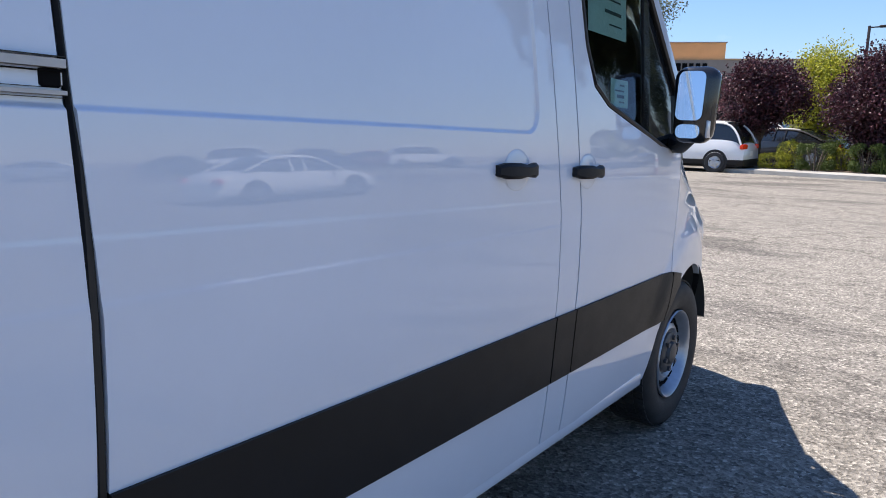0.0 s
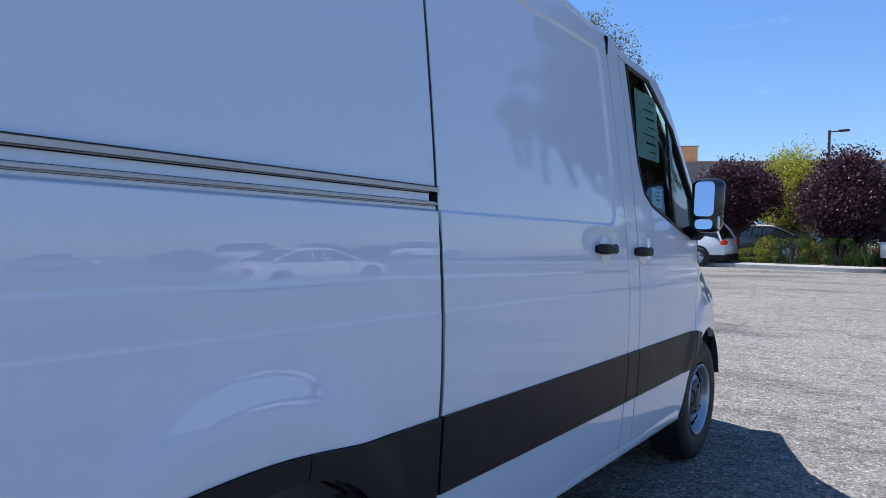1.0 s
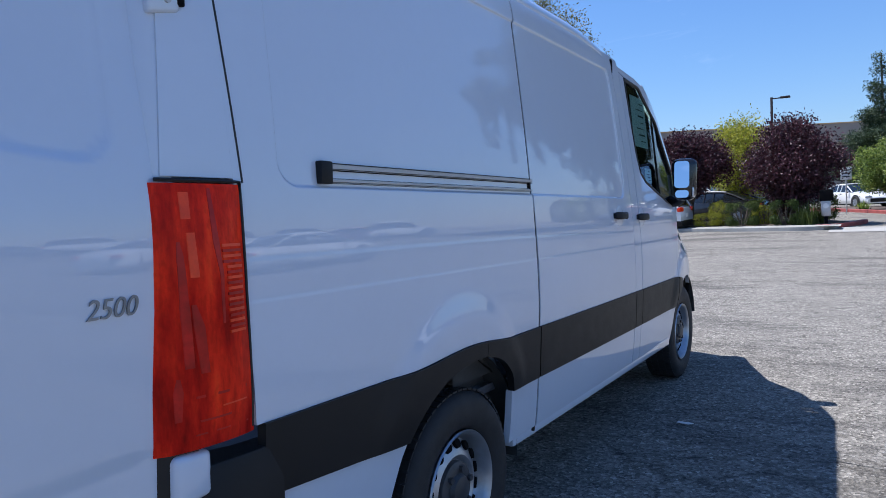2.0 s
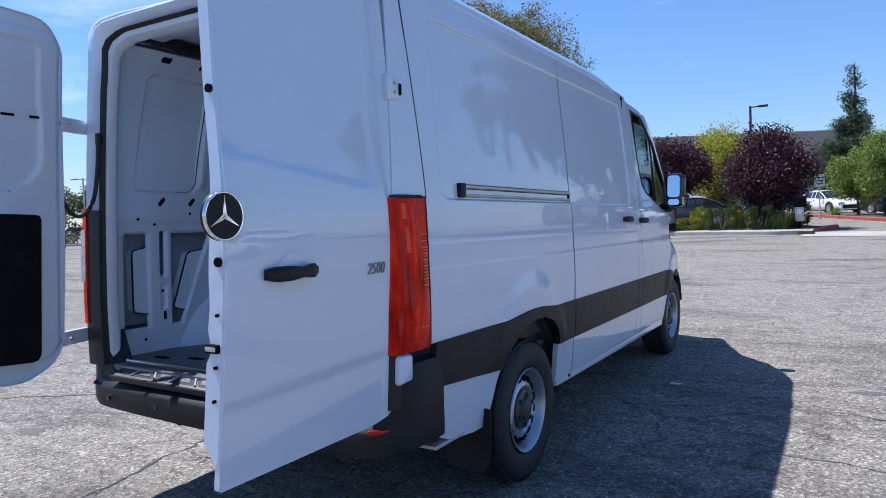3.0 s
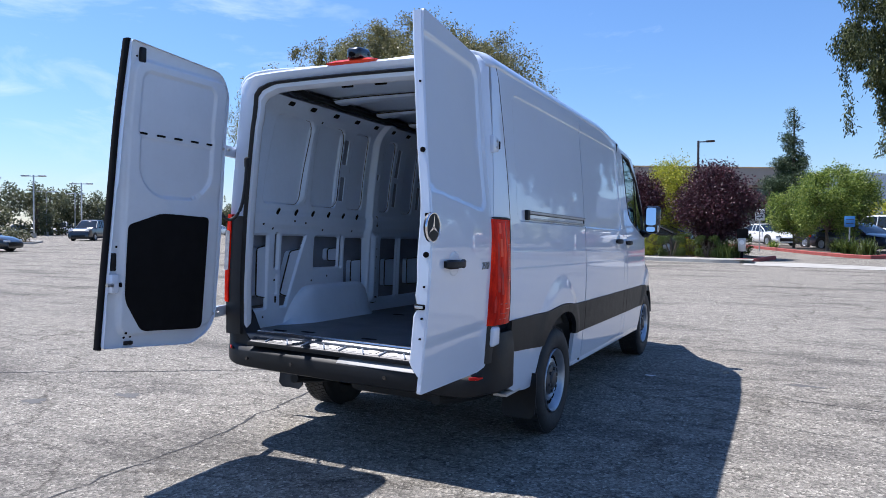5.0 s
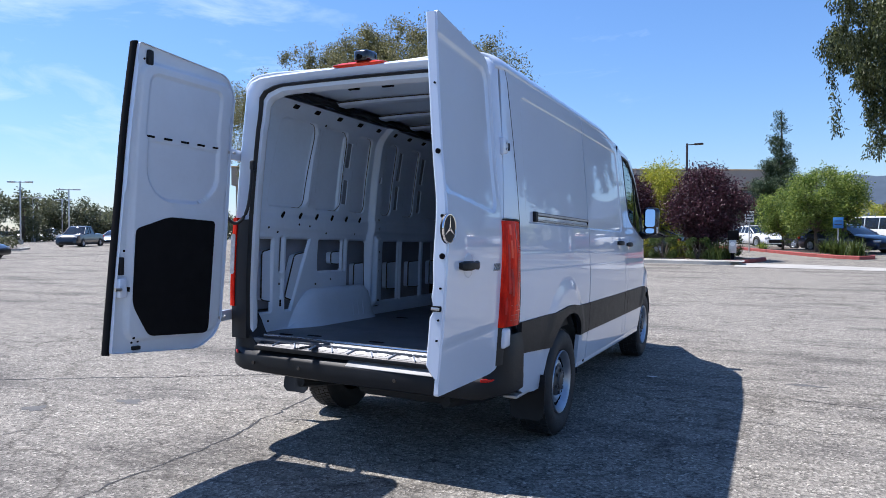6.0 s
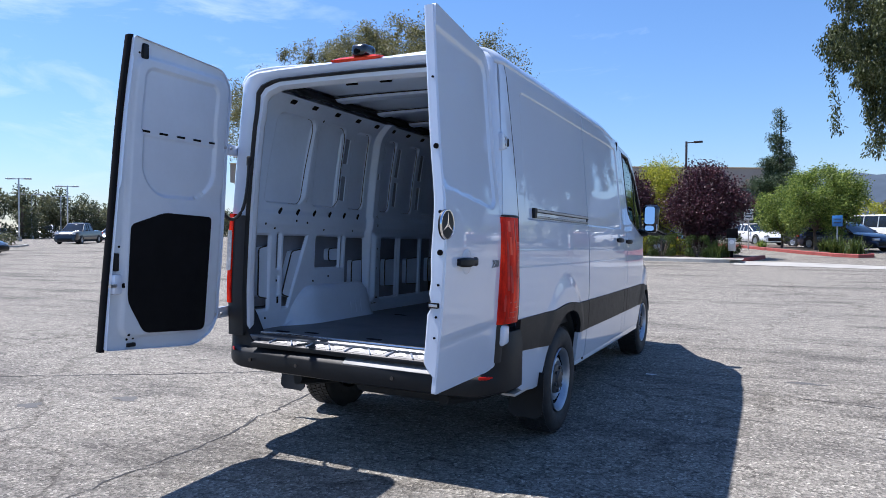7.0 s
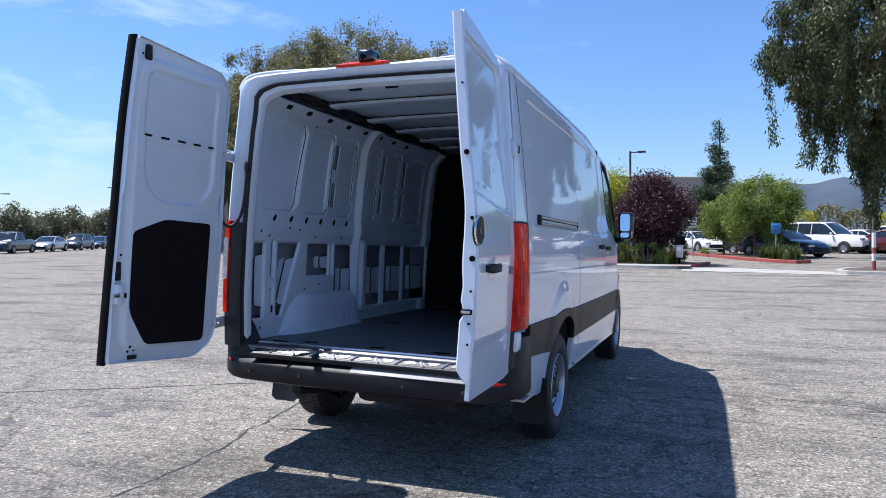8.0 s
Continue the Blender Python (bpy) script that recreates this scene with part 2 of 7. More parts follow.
M = {
    "asphalt": asphalt_material(),
    "patch": surface("patched_asphalt", (0.10, 0.097, 0.092), 0.85, vary=0.3, scale=1.4, fine=70, relief=0.004),
    "crack": surface("crack_filler", (0.035, 0.034, 0.033), 0.8, vary=0.3, scale=9),
    "white": surface("white_body_paint", (0.63, 0.69, 0.80), 0.40, vary=0.025, scale=1.2, fine=25, coat=1.0, coat_rough=0.004, coat_ior=1.68, spec=0.2),
    "inner_white": surface("white_primer_paint", (0.635, 0.69, 0.77), 0.42, vary=0.05, scale=2.0, fine=30, coat=0.35, coat_rough=0.15),
    # Inner white again, tinted blue in colour for the cargo room's shade.
    "cargo_paint": surface("shade_tinted_cargo_white", (0.63, 0.73, 0.87), 0.42, vary=0.06, scale=2.0, fine=30, coat=0.35, coat_rough=0.12),
    "plastic": surface("black_grained_plastic", (0.011, 0.0115, 0.013), 0.50, vary=0.2, scale=5, fine=240, relief=0.0006, spec=0.28),
    "gloss_black": surface("gloss_black_trim", (0.012, 0.012, 0.014), 0.18, vary=0.2, scale=6, coat=0.6),
    "rubber": surface("tyre_rubber", (0.022, 0.022, 0.023), 0.68, vary=0.3, scale=9, fine=130, relief=0.001),
    # Rubber black, also used for the drawn shadow lines on the cargo wall.
    "seal": surface("rubber_seal_and_shadow_lines", (0.010, 0.010, 0.011), 0.55, vary=0.2, scale=9),
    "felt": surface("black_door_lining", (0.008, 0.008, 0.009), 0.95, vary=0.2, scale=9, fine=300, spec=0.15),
    "silver": surface("silver_wheel_paint", (0.46, 0.48, 0.52), 0.36, metal=0.75, vary=0.15, scale=8, coat=0.3),
    "dark_hub": surface("dark_hub_plastic", (0.05, 0.052, 0.056), 0.45, vary=0.3, scale=14),
    "steel": surface("bare_steel", (0.55, 0.55, 0.56), 0.32, metal=1.0, vary=0.15, scale=12),
    "alloy": surface("pressed_aluminium_sill", (0.78, 0.78, 0.79), 0.24, metal=1.0, vary=0.12, scale=7, fine=90, relief=0.0008),
    # Darker sill metal, the painted shade of its pressed recesses.
    "sill_shade": surface("pressed_recess_shade", (0.035, 0.036, 0.04), 0.35, metal=0.6, vary=0.2, scale=9),
    "sill_metal": surface("satin_sill_metal", (0.10, 0.10, 0.105), 0.36, metal=0.9, vary=0.15, scale=7, fine=90, relief=0.0006),
    "chrome": surface("chrome", (0.80, 0.81, 0.83), 0.07, metal=1.0, vary=0.03, scale=4),
    "floor": surface("dark_cargo_floor", (0.095, 0.105, 0.125), 0.45, vary=0.3, scale=3, fine=120, relief=0.0008),
    # Grey kept dark as the shade in pockets and slots; also the sill ribs.
    "shade_and_rib_grey": surface("shade_and_rib_grey_steel", (0.22, 0.25, 0.31), 0.55, vary=0.15, scale=4, fine=60),
    # Grey of the painted sunlight strip and of the door figures.
    "sun_strip_and_figures": surface("sun_strip_and_figure_grey", (0.26, 0.26, 0.255), 0.55, vary=0.12, scale=6, fine=80),
    "under": surface("underbody_wax", (0.02, 0.02, 0.021), 0.8, vary=0.3, scale=5),
    # Near-black: painted shade of holes and slots, and some black parts.
    "dark": surface("hole_shade_and_black_parts", (0.006, 0.006, 0.007), 0.9, vary=0.1, scale=5, spec=0.1),
    "red_lens": surface("red_lamp_lens", (0.85, 0.045, 0.006), 0.22, vary=0.35, scale=9, fine=45, coat=0.35, coat_rough=0.02, spec=0.3),
    "lamp_red": lens_material(),
    "liner": surface("dark_grey_arch_liner", (0.045, 0.046, 0.046), 0.75, vary=0.3, scale=8, fine=90, relief=0.001),
    "red_dark": surface("dark_red_lamp_cell", (0.50, 0.009, 0.003), 0.3, vary=0.4, scale=14, coat=0.1, spec=0.25),
    "amber": surface("orange_red_reflector", (1.0, 0.07, 0.012), 0.3, vary=0.25, scale=20, coat=0.1, spec=0.25),
    "clear_lens": surface("clear_lamp_lens", (0.62, 0.63, 0.66), 0.12, metal=0.3, vary=0.2, scale=30, coat=1.0),
    "glass": glass("side_window_glass", (0.42, 0.68, 0.60)),
    "car_glass": surface("tinted_car_glass", (0.012, 0.015, 0.018), 0.04, vary=0.1, scale=3, coat=0.5),
    "mirror": surface("mirror_glass", (0.86, 0.88, 0.90), 0.02, metal=1.0, vary=0.02, scale=3),
    "paper": surface("window_sheet_paper", (0.62, 0.70, 0.70), 0.7, vary=0.05, scale=6),
    "ink": surface("printed_ink", (0.05, 0.06, 0.07), 0.7, vary=0.1, scale=20),
    "seat": surface("dark_seat_cloth", (0.028, 0.028, 0.032), 0.9, vary=0.25, scale=12, fine=220, relief=0.001),
    "concrete": surface("pavement_concrete", (0.36, 0.345, 0.31), 0.85, vary=0.16, scale=1.2, fine=55, relief=0.002),
    "kerb": surface("kerb_concrete", (0.36, 0.35, 0.32), 0.85, vary=0.2, scale=2.0, fine=50, relief=0.003),
    "red_kerb": surface("red_kerb_paint", (0.30, 0.07, 0.06), 0.7, vary=0.25, scale=3.0, fine=40, relief=0.002),
    "soil": surface("planter_bark", (0.11, 0.08, 0.058), 0.95, vary=0.45, scale=2.5, fine=35, relief=0.015),
    "stucco": surface("grey_brown_stucco", (0.34, 0.30, 0.255), 0.88, vary=0.08, scale=0.5, fine=12, relief=0.004),
    "ochre": surface("ochre_stucco", (0.62, 0.41, 0.20), 0.88, vary=0.08, scale=0.6, fine=12, relief=0.004),
    "shade_glass": surface("office_window_glass", (0.02, 0.024, 0.028), 0.06, vary=0.2, scale=0.6, coat=0.4),
    "bronze": surface("bronze_lamp_post", (0.045, 0.035, 0.030), 0.5, metal=0.2, vary=0.2, scale=3),
    "galv": surface("galvanised_lamp_post", (0.50, 0.50, 0.50), 0.5, metal=0.5, vary=0.15, scale=3),
    "sign_white": surface("white_sign_face", (0.72, 0.72, 0.70), 0.5, vary=0.06, scale=5),
    "sign_blue": surface("blue_sign_face", (0.06, 0.20, 0.48), 0.5, vary=0.08, scale=5),
    "bark": surface("tree_bark", (0.13, 0.10, 0.075), 0.9, vary=0.4, scale=6, fine=30, relief=0.01),
    "pale_bark": surface("pale_gum_bark", (0.30, 0.25, 0.19), 0.85, vary=0.4, scale=3, fine=25, relief=0.008),
    "plum": leaf_material("plum_leaves", (0.014, 0.007, 0.011), (0.13, 0.048, 0.066), 0.2),
    "lime": leaf_material("yellow_green_leaves", (0.20, 0.24, 0.020), (0.58, 0.56, 0.05), 0.40),
    "green": leaf_material("bright_green_leaves", (0.055, 0.11, 0.018), (0.36, 0.44, 0.09), 0.40),
    "hedge": leaf_material("hedge_leaves", (0.030, 0.055, 0.012), (0.13, 0.17, 0.035), 0.30),
    "pine": leaf_material("conifer_needles", (0.022, 0.050, 0.026), (0.125, 0.165, 0.080), 0.2),
    "gum": leaf_material("gum_leaves", (0.022, 0.036, 0.012), (0.155, 0.175, 0.062), 0.28),
    "gum_dry": leaf_material("dusty_gum_leaves", (0.085, 0.088, 0.034), (0.33, 0.315, 0.14), 0.34),
    "far_leaf": leaf_material("distant_leaves", (0.075, 0.09, 0.05), (0.21, 0.215, 0.12), 0.3),
    # The haze of distance is put into the hills' blue-grey colour.
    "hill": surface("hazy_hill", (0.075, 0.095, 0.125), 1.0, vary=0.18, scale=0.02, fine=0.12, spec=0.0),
}


def car_paint(name, colour, metal=0.0):
    return surface(name, colour, 0.32, metal=metal, vary=0.04, scale=1.0, fine=12, coat=1.0)


# ---------------------------------------------------------------- building helpers
def thing(name, label, category, group="", kind="", at=(0, 0, 0)):
    ob = new(name)
    ob.location = at
    ob.empty_display_size = 0.2
    return tagged(ob, label, category, group, kind)


def mesh_object(name, me, material, parent=None, label=""):
    ob = new(name, me)
    if material is not None and not me.materials:
        me.materials.append(material)
    if parent is not None:
        ob.parent = parent
    if label:
        tagged(ob, label)
    return ob


def part(name, bm, material, parent=None, label="", smooth=35):
    me = bpy.data.meshes.new(name)
    bmesh.ops.recalc_face_normals(bm, faces=bm.faces)
    bm.to_mesh(me)
    bm.free()
    if smooth:
        me.shade_smooth()
        me.set_sharp_from_angle(angle=radians(smooth))
    return mesh_object(name, me, material, parent, label)


def box(bm, centre, size, bevel=0.0, turn=None, segs=2):
    got = bmesh.ops.create_cube(bm, size=1.0)["verts"]
    for v in got:
        v.co = Vector((v.co.x * size[0], v.co.y * size[1], v.co.z * size[2]))
    if bevel:
        edges = list({e for v in got for e in v.link_edges})
        res = bmesh.ops.bevel(bm, geom=edges, offset=bevel, segments=segs, profile=0.5, affect="EDGES")
        got = list({v for f in res["faces"] for v in f.verts} | {v for v in got if v.is_valid})
    for v in got:
        co = v.co.copy()
        if turn is not None:
            co = turn @ co
        v.co = co + Vector(centre)
    return got


def tube(bm, points, radii, sides=8, cap=True):
    """A tapered tube along the points."""
    rings = []
    pts = [Vector(p) for p in points]
    if isinstance(radii, (int, float)):
        radii = [radii] * len(pts)
    for i, p in enumerate(pts):
        d = (pts[min(i + 1, len(pts) - 1)] - pts[max(i - 1, 0)]).normalized()
        a = d.cross(Vector((0, 0, 1)) if abs(d.z) < 0.9 else Vector((1, 0, 0))).normalized()
        b = d.cross(a)
        rings.append([bm.verts.new(p + radii[i] * (math.cos(k * math.tau / sides) * a + math.sin(k * math.tau / sides) * b)) for k in range(sides)])
    for r0, r1 in zip(rings, rings[1:]):
        for k in range(sides):
            bm.faces.new((r0[k], r0[(k + 1) % sides], r1[(k + 1) % sides], r1[k]))
    if cap:
        bm.faces.new(rings[0])
        bm.faces.new(rings[-1][::-1])


def lathe(bm, profile, segs=48, centre=(0, 0, 0)):
    """A ring of (radius, x) points turned about the x axis."""
    c = Vector(centre)
    rings = [[bm.verts.new(c + Vector((x, r * math.cos(k * math.tau / segs), r * math.sin(k * math.tau / segs)))) for k in range(segs)] for r, x in profile]
    for r0, r1 in zip(rings, rings[1:]):
        for k in range(segs):
            bm.faces.new((r0[k], r0[(k + 1) % segs], r1[(k + 1) % segs], r1[k]))
    return rings


def loft(bm, rings, closed=True, caps=False):
    made = [[bm.verts.new(Vector(p)) for p in r] for r in rings]
    n = len(made[0])
    for r0, r1 in zip(made, made[1:]):
        for k in range(n if closed else n - 1):
            bm.faces.new((r0[k], r0[(k + 1) % n], r1[(k + 1) % n], r1[k]))
    if caps:
        bm.faces.new(made[0])
        bm.faces.new(made[-1][::-1])
    return made


def prism(bm, outline, put, depth_a, depth_b):
    """A plate: the 2D outline swept between two depths. put(a, b, depth) gives the place."""
    lo = [bm.verts.new(Vector(put(a, b, depth_a))) for a, b in outline]
    hi = [bm.verts.new(Vector(put(a, b, depth_b))) for a, b in outline]
    n = len(lo)
    bm.faces.new(lo)
    bm.faces.new(hi[::-1])
    for k in range(n):
        bm.faces.new((lo[k], lo[(k + 1) % n], hi[(k + 1) % n], hi[k]))


def rounded(points, radius, steps=5):
    """A polygon with its corners rounded; radius one number or one for each corner."""
    out, n = [], len(points)
    for i, p in enumerate(points):
        r = radius[i] if isinstance(radius, (list, tuple)) else radius
        p, a, b = Vector(p), Vector(points[i - 1]), Vector(points[(i + 1) % n])
        if r <= 0:
            out.append(tuple(p))
            continue
        r1 = min(r, (a - p).length * 0.48, (b - p).length * 0.48)
        s, e = p + (a - p).normalized() * r1, p + (b - p).normalized() * r1
        for k in range(steps + 1):
            t = k / steps
            q = s * (1 - t) ** 2 + p * 2 * t * (1 - t) + e * t * t
            out.append((q.x, q.y))
    return out


def spline(xs, ys):
    """A natural cubic spline through the points."""
    xs, ys = np.array(xs, float), np.array(ys, float)
    n = len(xs)
    h = np.diff(xs)
    a = np.eye(n)
    r = np.zeros(n)
    for i in range(1, n - 1):
        a[i, i - 1:i + 2] = h[i - 1], 2 * (h[i - 1] + h[i]), h[i]
        r[i] = 6 * ((ys[i + 1] - ys[i]) / h[i] - (ys[i] - ys[i - 1]) / h[i - 1])
    m = np.linalg.solve(a, r)

    def at(x):
        x = np.clip(np.asarray(x, float), xs[0], xs[-1])
        i = np.clip(np.searchsorted(xs, x) - 1, 0, n - 2)
        d0, d1 = x - xs[i], xs[i + 1] - x
        return (m[i] * d1 ** 3 + m[i + 1] * d0 ** 3) / (6 * h[i]) + (ys[i] / h[i] - m[i] * h[i] / 6) * d1 + (ys[i + 1] / h[i] - m[i + 1] * h[i] / 6) * d0
    return at


def smooth_step(x, lo, hi):
    t = np.clip((np.asarray(x, float) - lo) / (hi - lo), 0, 1)
    return t * t * (3 - 2 * t)


def round_rect(a, b, a0, a1, b0, b1, r):
    """Signed distance to a rounded rectangle, negative inside."""
    qa = np.abs(a - (a0 + a1) / 2) - (a1 - a0) / 2 + r
    qb = np.abs(b - (b0 + b1) / 2) - (b1 - b0) / 2 + r
    return np.hypot(np.maximum(qa, 0), np.maximum(qb, 0)) + np.minimum(np.maximum(qa, qb), 0) - r


def sheet(name, outline, put, material, parent, label="", step=0.05, lines_a=(), lines_b=(), inward=None, flip=False):
    """A curved skin: the flat outline cut into a grid and laid on put(a, b), with the true normals of that surface.
    inward: a vector by which a turned-in edge is drawn back all round."""
    arr = np.array(outline)
    if np.sum(arr[:, 0] * np.roll(arr[:, 1], -1) - arr[:, 1] * np.roll(arr[:, 0], -1)) < 0:
        outline, arr = outline[::-1], arr[::-1]
    bm = bmesh.new()
    bm.faces.new([bm.verts.new((a, b, 0)) for a, b in outline])
    for axis, extra in ((0, lines_a), (1, lines_b)):
        lo, hi = arr[:, axis].min(), arr[:, axis].max()
        cuts = sorted(set(np.round(np.concatenate([np.arange(lo + step, hi - step / 2, step), [c for c in extra if lo < c < hi]]), 4)))
        for c in cuts:
            co, no = [0, 0, 0], [0, 0, 0]
            co[axis], no[axis] = c, 1
            bmesh.ops.bisect_plane(bm, geom=bm.verts[:] + bm.edges[:] + bm.faces[:], dist=1e-5, plane_co=co, plane_no=no)
    bm.verts.index_update()
    ab = np.array([v.co[:2] for v in bm.verts])
    faces = [[v.index for v in f.verts] for f in bm.faces]
    rim = [(e.verts[0].index, e.verts[1].index) for e in bm.edges if len(e.link_faces) == 1]
    order = {}
    for f in bm.faces:
        ids = [v.index for v in f.verts]
        for i, j in zip(ids, ids[1:] + ids[:1]):
            order[(i, j)] = 1
    bm.free()
    return skin(name, ab, faces, rim, order, put, material, parent, label, inward, flip)


def skin(name, ab, faces, rim, order, put, material, parent, label, inward, flip):
    e = 0.002
    p = put(ab[:, 0], ab[:, 1])
    da = put(ab[:, 0] + e, ab[:, 1]) - put(ab[:, 0] - e, ab[:, 1])
    db = put(ab[:, 0], ab[:, 1] + e) - put(ab[:, 0], ab[:, 1] - e)
    nrm = np.cross(da, db)
    nrm /= np.linalg.norm(nrm, axis=1)[:, None] + 1e-12
    if flip:
        nrm = -nrm
        faces = [f[::-1] for f in faces]
    n = len(p)
    verts = p
    allf = list(faces)
    back = []
    if inward is not None:
        ids = sorted({i for ed in rim for i in ed})
        put_at = {v: n + k for k, v in enumerate(ids)}
        verts = np.vstack([p, p[ids] + np.array(inward)])
        for i, j in rim:
            if (i, j) not in order:
                i, j = j, i
            q = [j, i, put_at[i], put_at[j]]
            back.append(q[::-1] if flip else q)
        allf += back
    me = bpy.data.meshes.new(name)
    me.from_pydata(verts.tolist(), [], allf)
    me.shade_smooth()
    me.update()
    loops = np.zeros((len(me.loops), 3))
    vi = np.zeros(len(me.loops), int)
    me.loops.foreach_get("vertex_index", vi)
    front = sum(len(f) for f in faces)
    loops[:front] = nrm[vi[:front]]
    k = front
    for poly in me.polygons[len(faces):]:
        loops[k:k + poly.loop_total] = poly.normal
        k += poly.loop_total
    me.normals_split_custom_set(loops.tolist())
    return mesh_object(name, me, material, parent, label)


def grid_skin(name, a_values, b_values, put, material, parent, label="", flip=False, keep=None):
    a, b = np.meshgrid(a_values, b_values, indexing="ij")
    na, nb = a.shape
    ab = np.stack([a.ravel(), b.ravel()], 1)
    i = np.arange((na - 1) * nb).reshape(na - 1, nb)[:, :-1].ravel()
    faces = np.stack([i, i + nb, i + nb + 1, i + 1], 1)
    if keep is not None:
        mid = ab[faces].mean(axis=1)
        faces = faces[keep(mid[:, 0], mid[:, 1])]
    faces = faces.tolist()
    return skin(name, ab, faces, [], {}, put, material, parent, label, None, flip)


LOT = spline([-30, -10, 0, 4, 8.8, 15.3, 21.7, 26.0, 32.6, 39.0, 48.8, 65.0, 120, 900], [0, 0, 0, 0.010, 0.065, 0.22, 0.39, 0.49, 0.63, 0.75, 0.89, 1.09, 1.15, 1.2])


def rise(y):
    """The height of the lot: level under the van, climbing gently ahead of it."""
    return LOT(y)


def ground_z(y):
    return float(rise(y))


# ---------------------------------------------------------------- the cargo van
van = thing("cargo_van", "white high-sided cargo van with both rear doors open", "van")
van.rotation_euler = (-0.012, 0.021, 0)

SIDE = spline([0.30, 0.42, 0.55, 0.66, 0.80, 0.90, 1.00, 1.10, 1.20, 1.32, 1.50, 1.72, 1.95, 2.15, 2.28, 2.345, 2.42],
              [0.945, 0.975, 0.992, 1.000, 1.006, 1.010, 1.013, 1.011, 1.007, 1.005, 0.998, 0.984, 0.964, 0.945, 0.932, 0.924, 0.902])
ROOF_EDGE = 2.390


def half_width(y, z):
    """Half the van's width at y along it and z above the lot."""
    y, z = np.asarray(y, float), np.asarray(z, float)
    w = SIDE(z)
    ahead = np.maximum(0, y - 3.25)
    w = w - 0.085 * ahead ** 2 - 0.035 * np.maximum(0, y - 4.15) * 2 - np.maximum(0, y - 2.9) * np.maximum(0, z - 1.45) * 0.10
    w = w - np.maximum(0, y - 3.45) * np.maximum(0, z - 1.05) * 0.6
    behind = np.maximum(0, -1.0 - y)
    w = w - 0.35 * behind ** 2 - (y - 0.3) ** 2 / 300
    # two sharp creases along the flank, eased back in below
    upper = 1.328 - 0.014 * np.maximum(0, y - 0.5)
    w = w + (0.0012 * smooth_step(upper - z, -0.007, 0.007) + 0.0012 * smooth_step(1.224 - z, -0.007, 0.007)) * (1 - smooth_step(1.20 - z, 0, 0.28))
    for cy, cz, r0, r1, lift in ((0.02, 0.40, 0.635, 0.765, 0.016), (3.74, 0.43, 0.60, 0.72, 0.018)):
        w = w + lift * (1 - smooth_step(np.hypot((y - cy) * 1.14, z - cz), r0, r1)) * smooth_step(z, 0.62, 0.80)
    hollow = round_rect(y, z, -0.87, 2.13, 1.512, 2.275, 0.07)
    w = w - 0.009 * (1 - smooth_step(hollow, -0.0045, 0.0045))
    return w


def station(y):
    """From the body plan's length to the van's own."""
    y = np.asarray(y, float)
    own = y - np.interp(y, [-0.2, 0.765, 2.25, 3.4, 5.0], [0, 0.09, 0.139, 0.137, 0.135])
    return own + np.interp(own, [-1.2, -0.98, -0.74, 0.0, 0.675, 1.86, 2.25, 3.6], [0, 0.015, 0.02, 0.030, 0.008, 0.045, 0.065, 0.035])


def along(y, z):
    """Where a place of the body plan lies along the van: the front door's rear edge leans back towards the roof."""
    y, z = np.asarray(y, float), np.asarray(z, float)
    return station(y) - 0.16 * np.maximum(0, z - 1.25) * smooth_step(y, 1.7, 2.3) * (1 - smooth_step(y, 2.55, 3.1))


def on_side(sign, out=0.0):
    return lambda y, z: np.stack([sign * (half_width(y, z) + out), along(y, z), np.asarray(z, float)], 1)


HOLLOW_Y = [-0.875, -0.8725, -0.8675, -0.865, 2.125, 2.1275, 2.1325, 2.135, *np.arange(-0.886, -0.79, 0.006).tolist(), *np.arange(2.05, 2.146, 0.006).tolist()]
FLARE_Y = np.arange(-0.60, 0.66, 0.025).tolist()
FLARE_Z = np.arange(0.90, 1.20, 0.02).tolist() + np.arange(1.20, 1.38, 0.012).tolist() + np.arange(1.2125, 1.24, 0.0045).tolist() + np.arange(1.288, 1.344, 0.0045).tolist()
HOLLOW_Z = [1.5055, 1.508, 1.510, 1.514, 1.516, 1.5185, *np.arange(1.500, 1.59, 0.006).tolist(), 2.225, 2.245, 2.263, 2.270, 2.275, 2.280, 2.287]

def eased_corners(chain, turns=2):
    """An open chain with its corners cut round."""
    for _ in range(turns):
        out = [chain[0]]
        for (a, b), (c, d) in zip(chain, chain[1:]):
            out += [(0.75 * a + 0.25 * c, 0.75 * b + 0.25 * d), (0.25 * a + 0.75 * c, 0.25 * b + 0.75 * d)]
        chain = out + [chain[-1]]
    return chain


REAR_ARCH = eased_corners([(-0.475, 0.43), (-0.43, 0.56), (-0.365, 0.70), (-0.28, 0.79), (-0.16, 0.85), (0.0, 0.885), (0.16, 0.885), (0.30, 0.855),
             (0.40, 0.79), (0.455, 0.70), (0.465, 0.58), (0.455, 0.43)])
FRONT_ARCH = eased_corners([(3.245, 0.40), (3.30, 0.52), (3.36, 0.66), (3.45, 0.79), (3.58, 0.868), (3.74, 0.905), (3.90, 0.89), (4.04, 0.825), (4.13, 0.72), (4.165, 0.62)])


def between(chain, z):
    """Where along its rear flank, then its front flank, an arch has the height z."""
    c = np.array(chain)
    top = int(np.argmax(c[:, 1]))
    return float(np.interp(z, c[:top + 1, 1], c[:top + 1, 0])), float(np.interp(z, c[top:, 1][::-1], c[top:, 0][::-1]))


STRIP_LO, STRIP_HI, SILL = 0.690, 0.920, 0.465
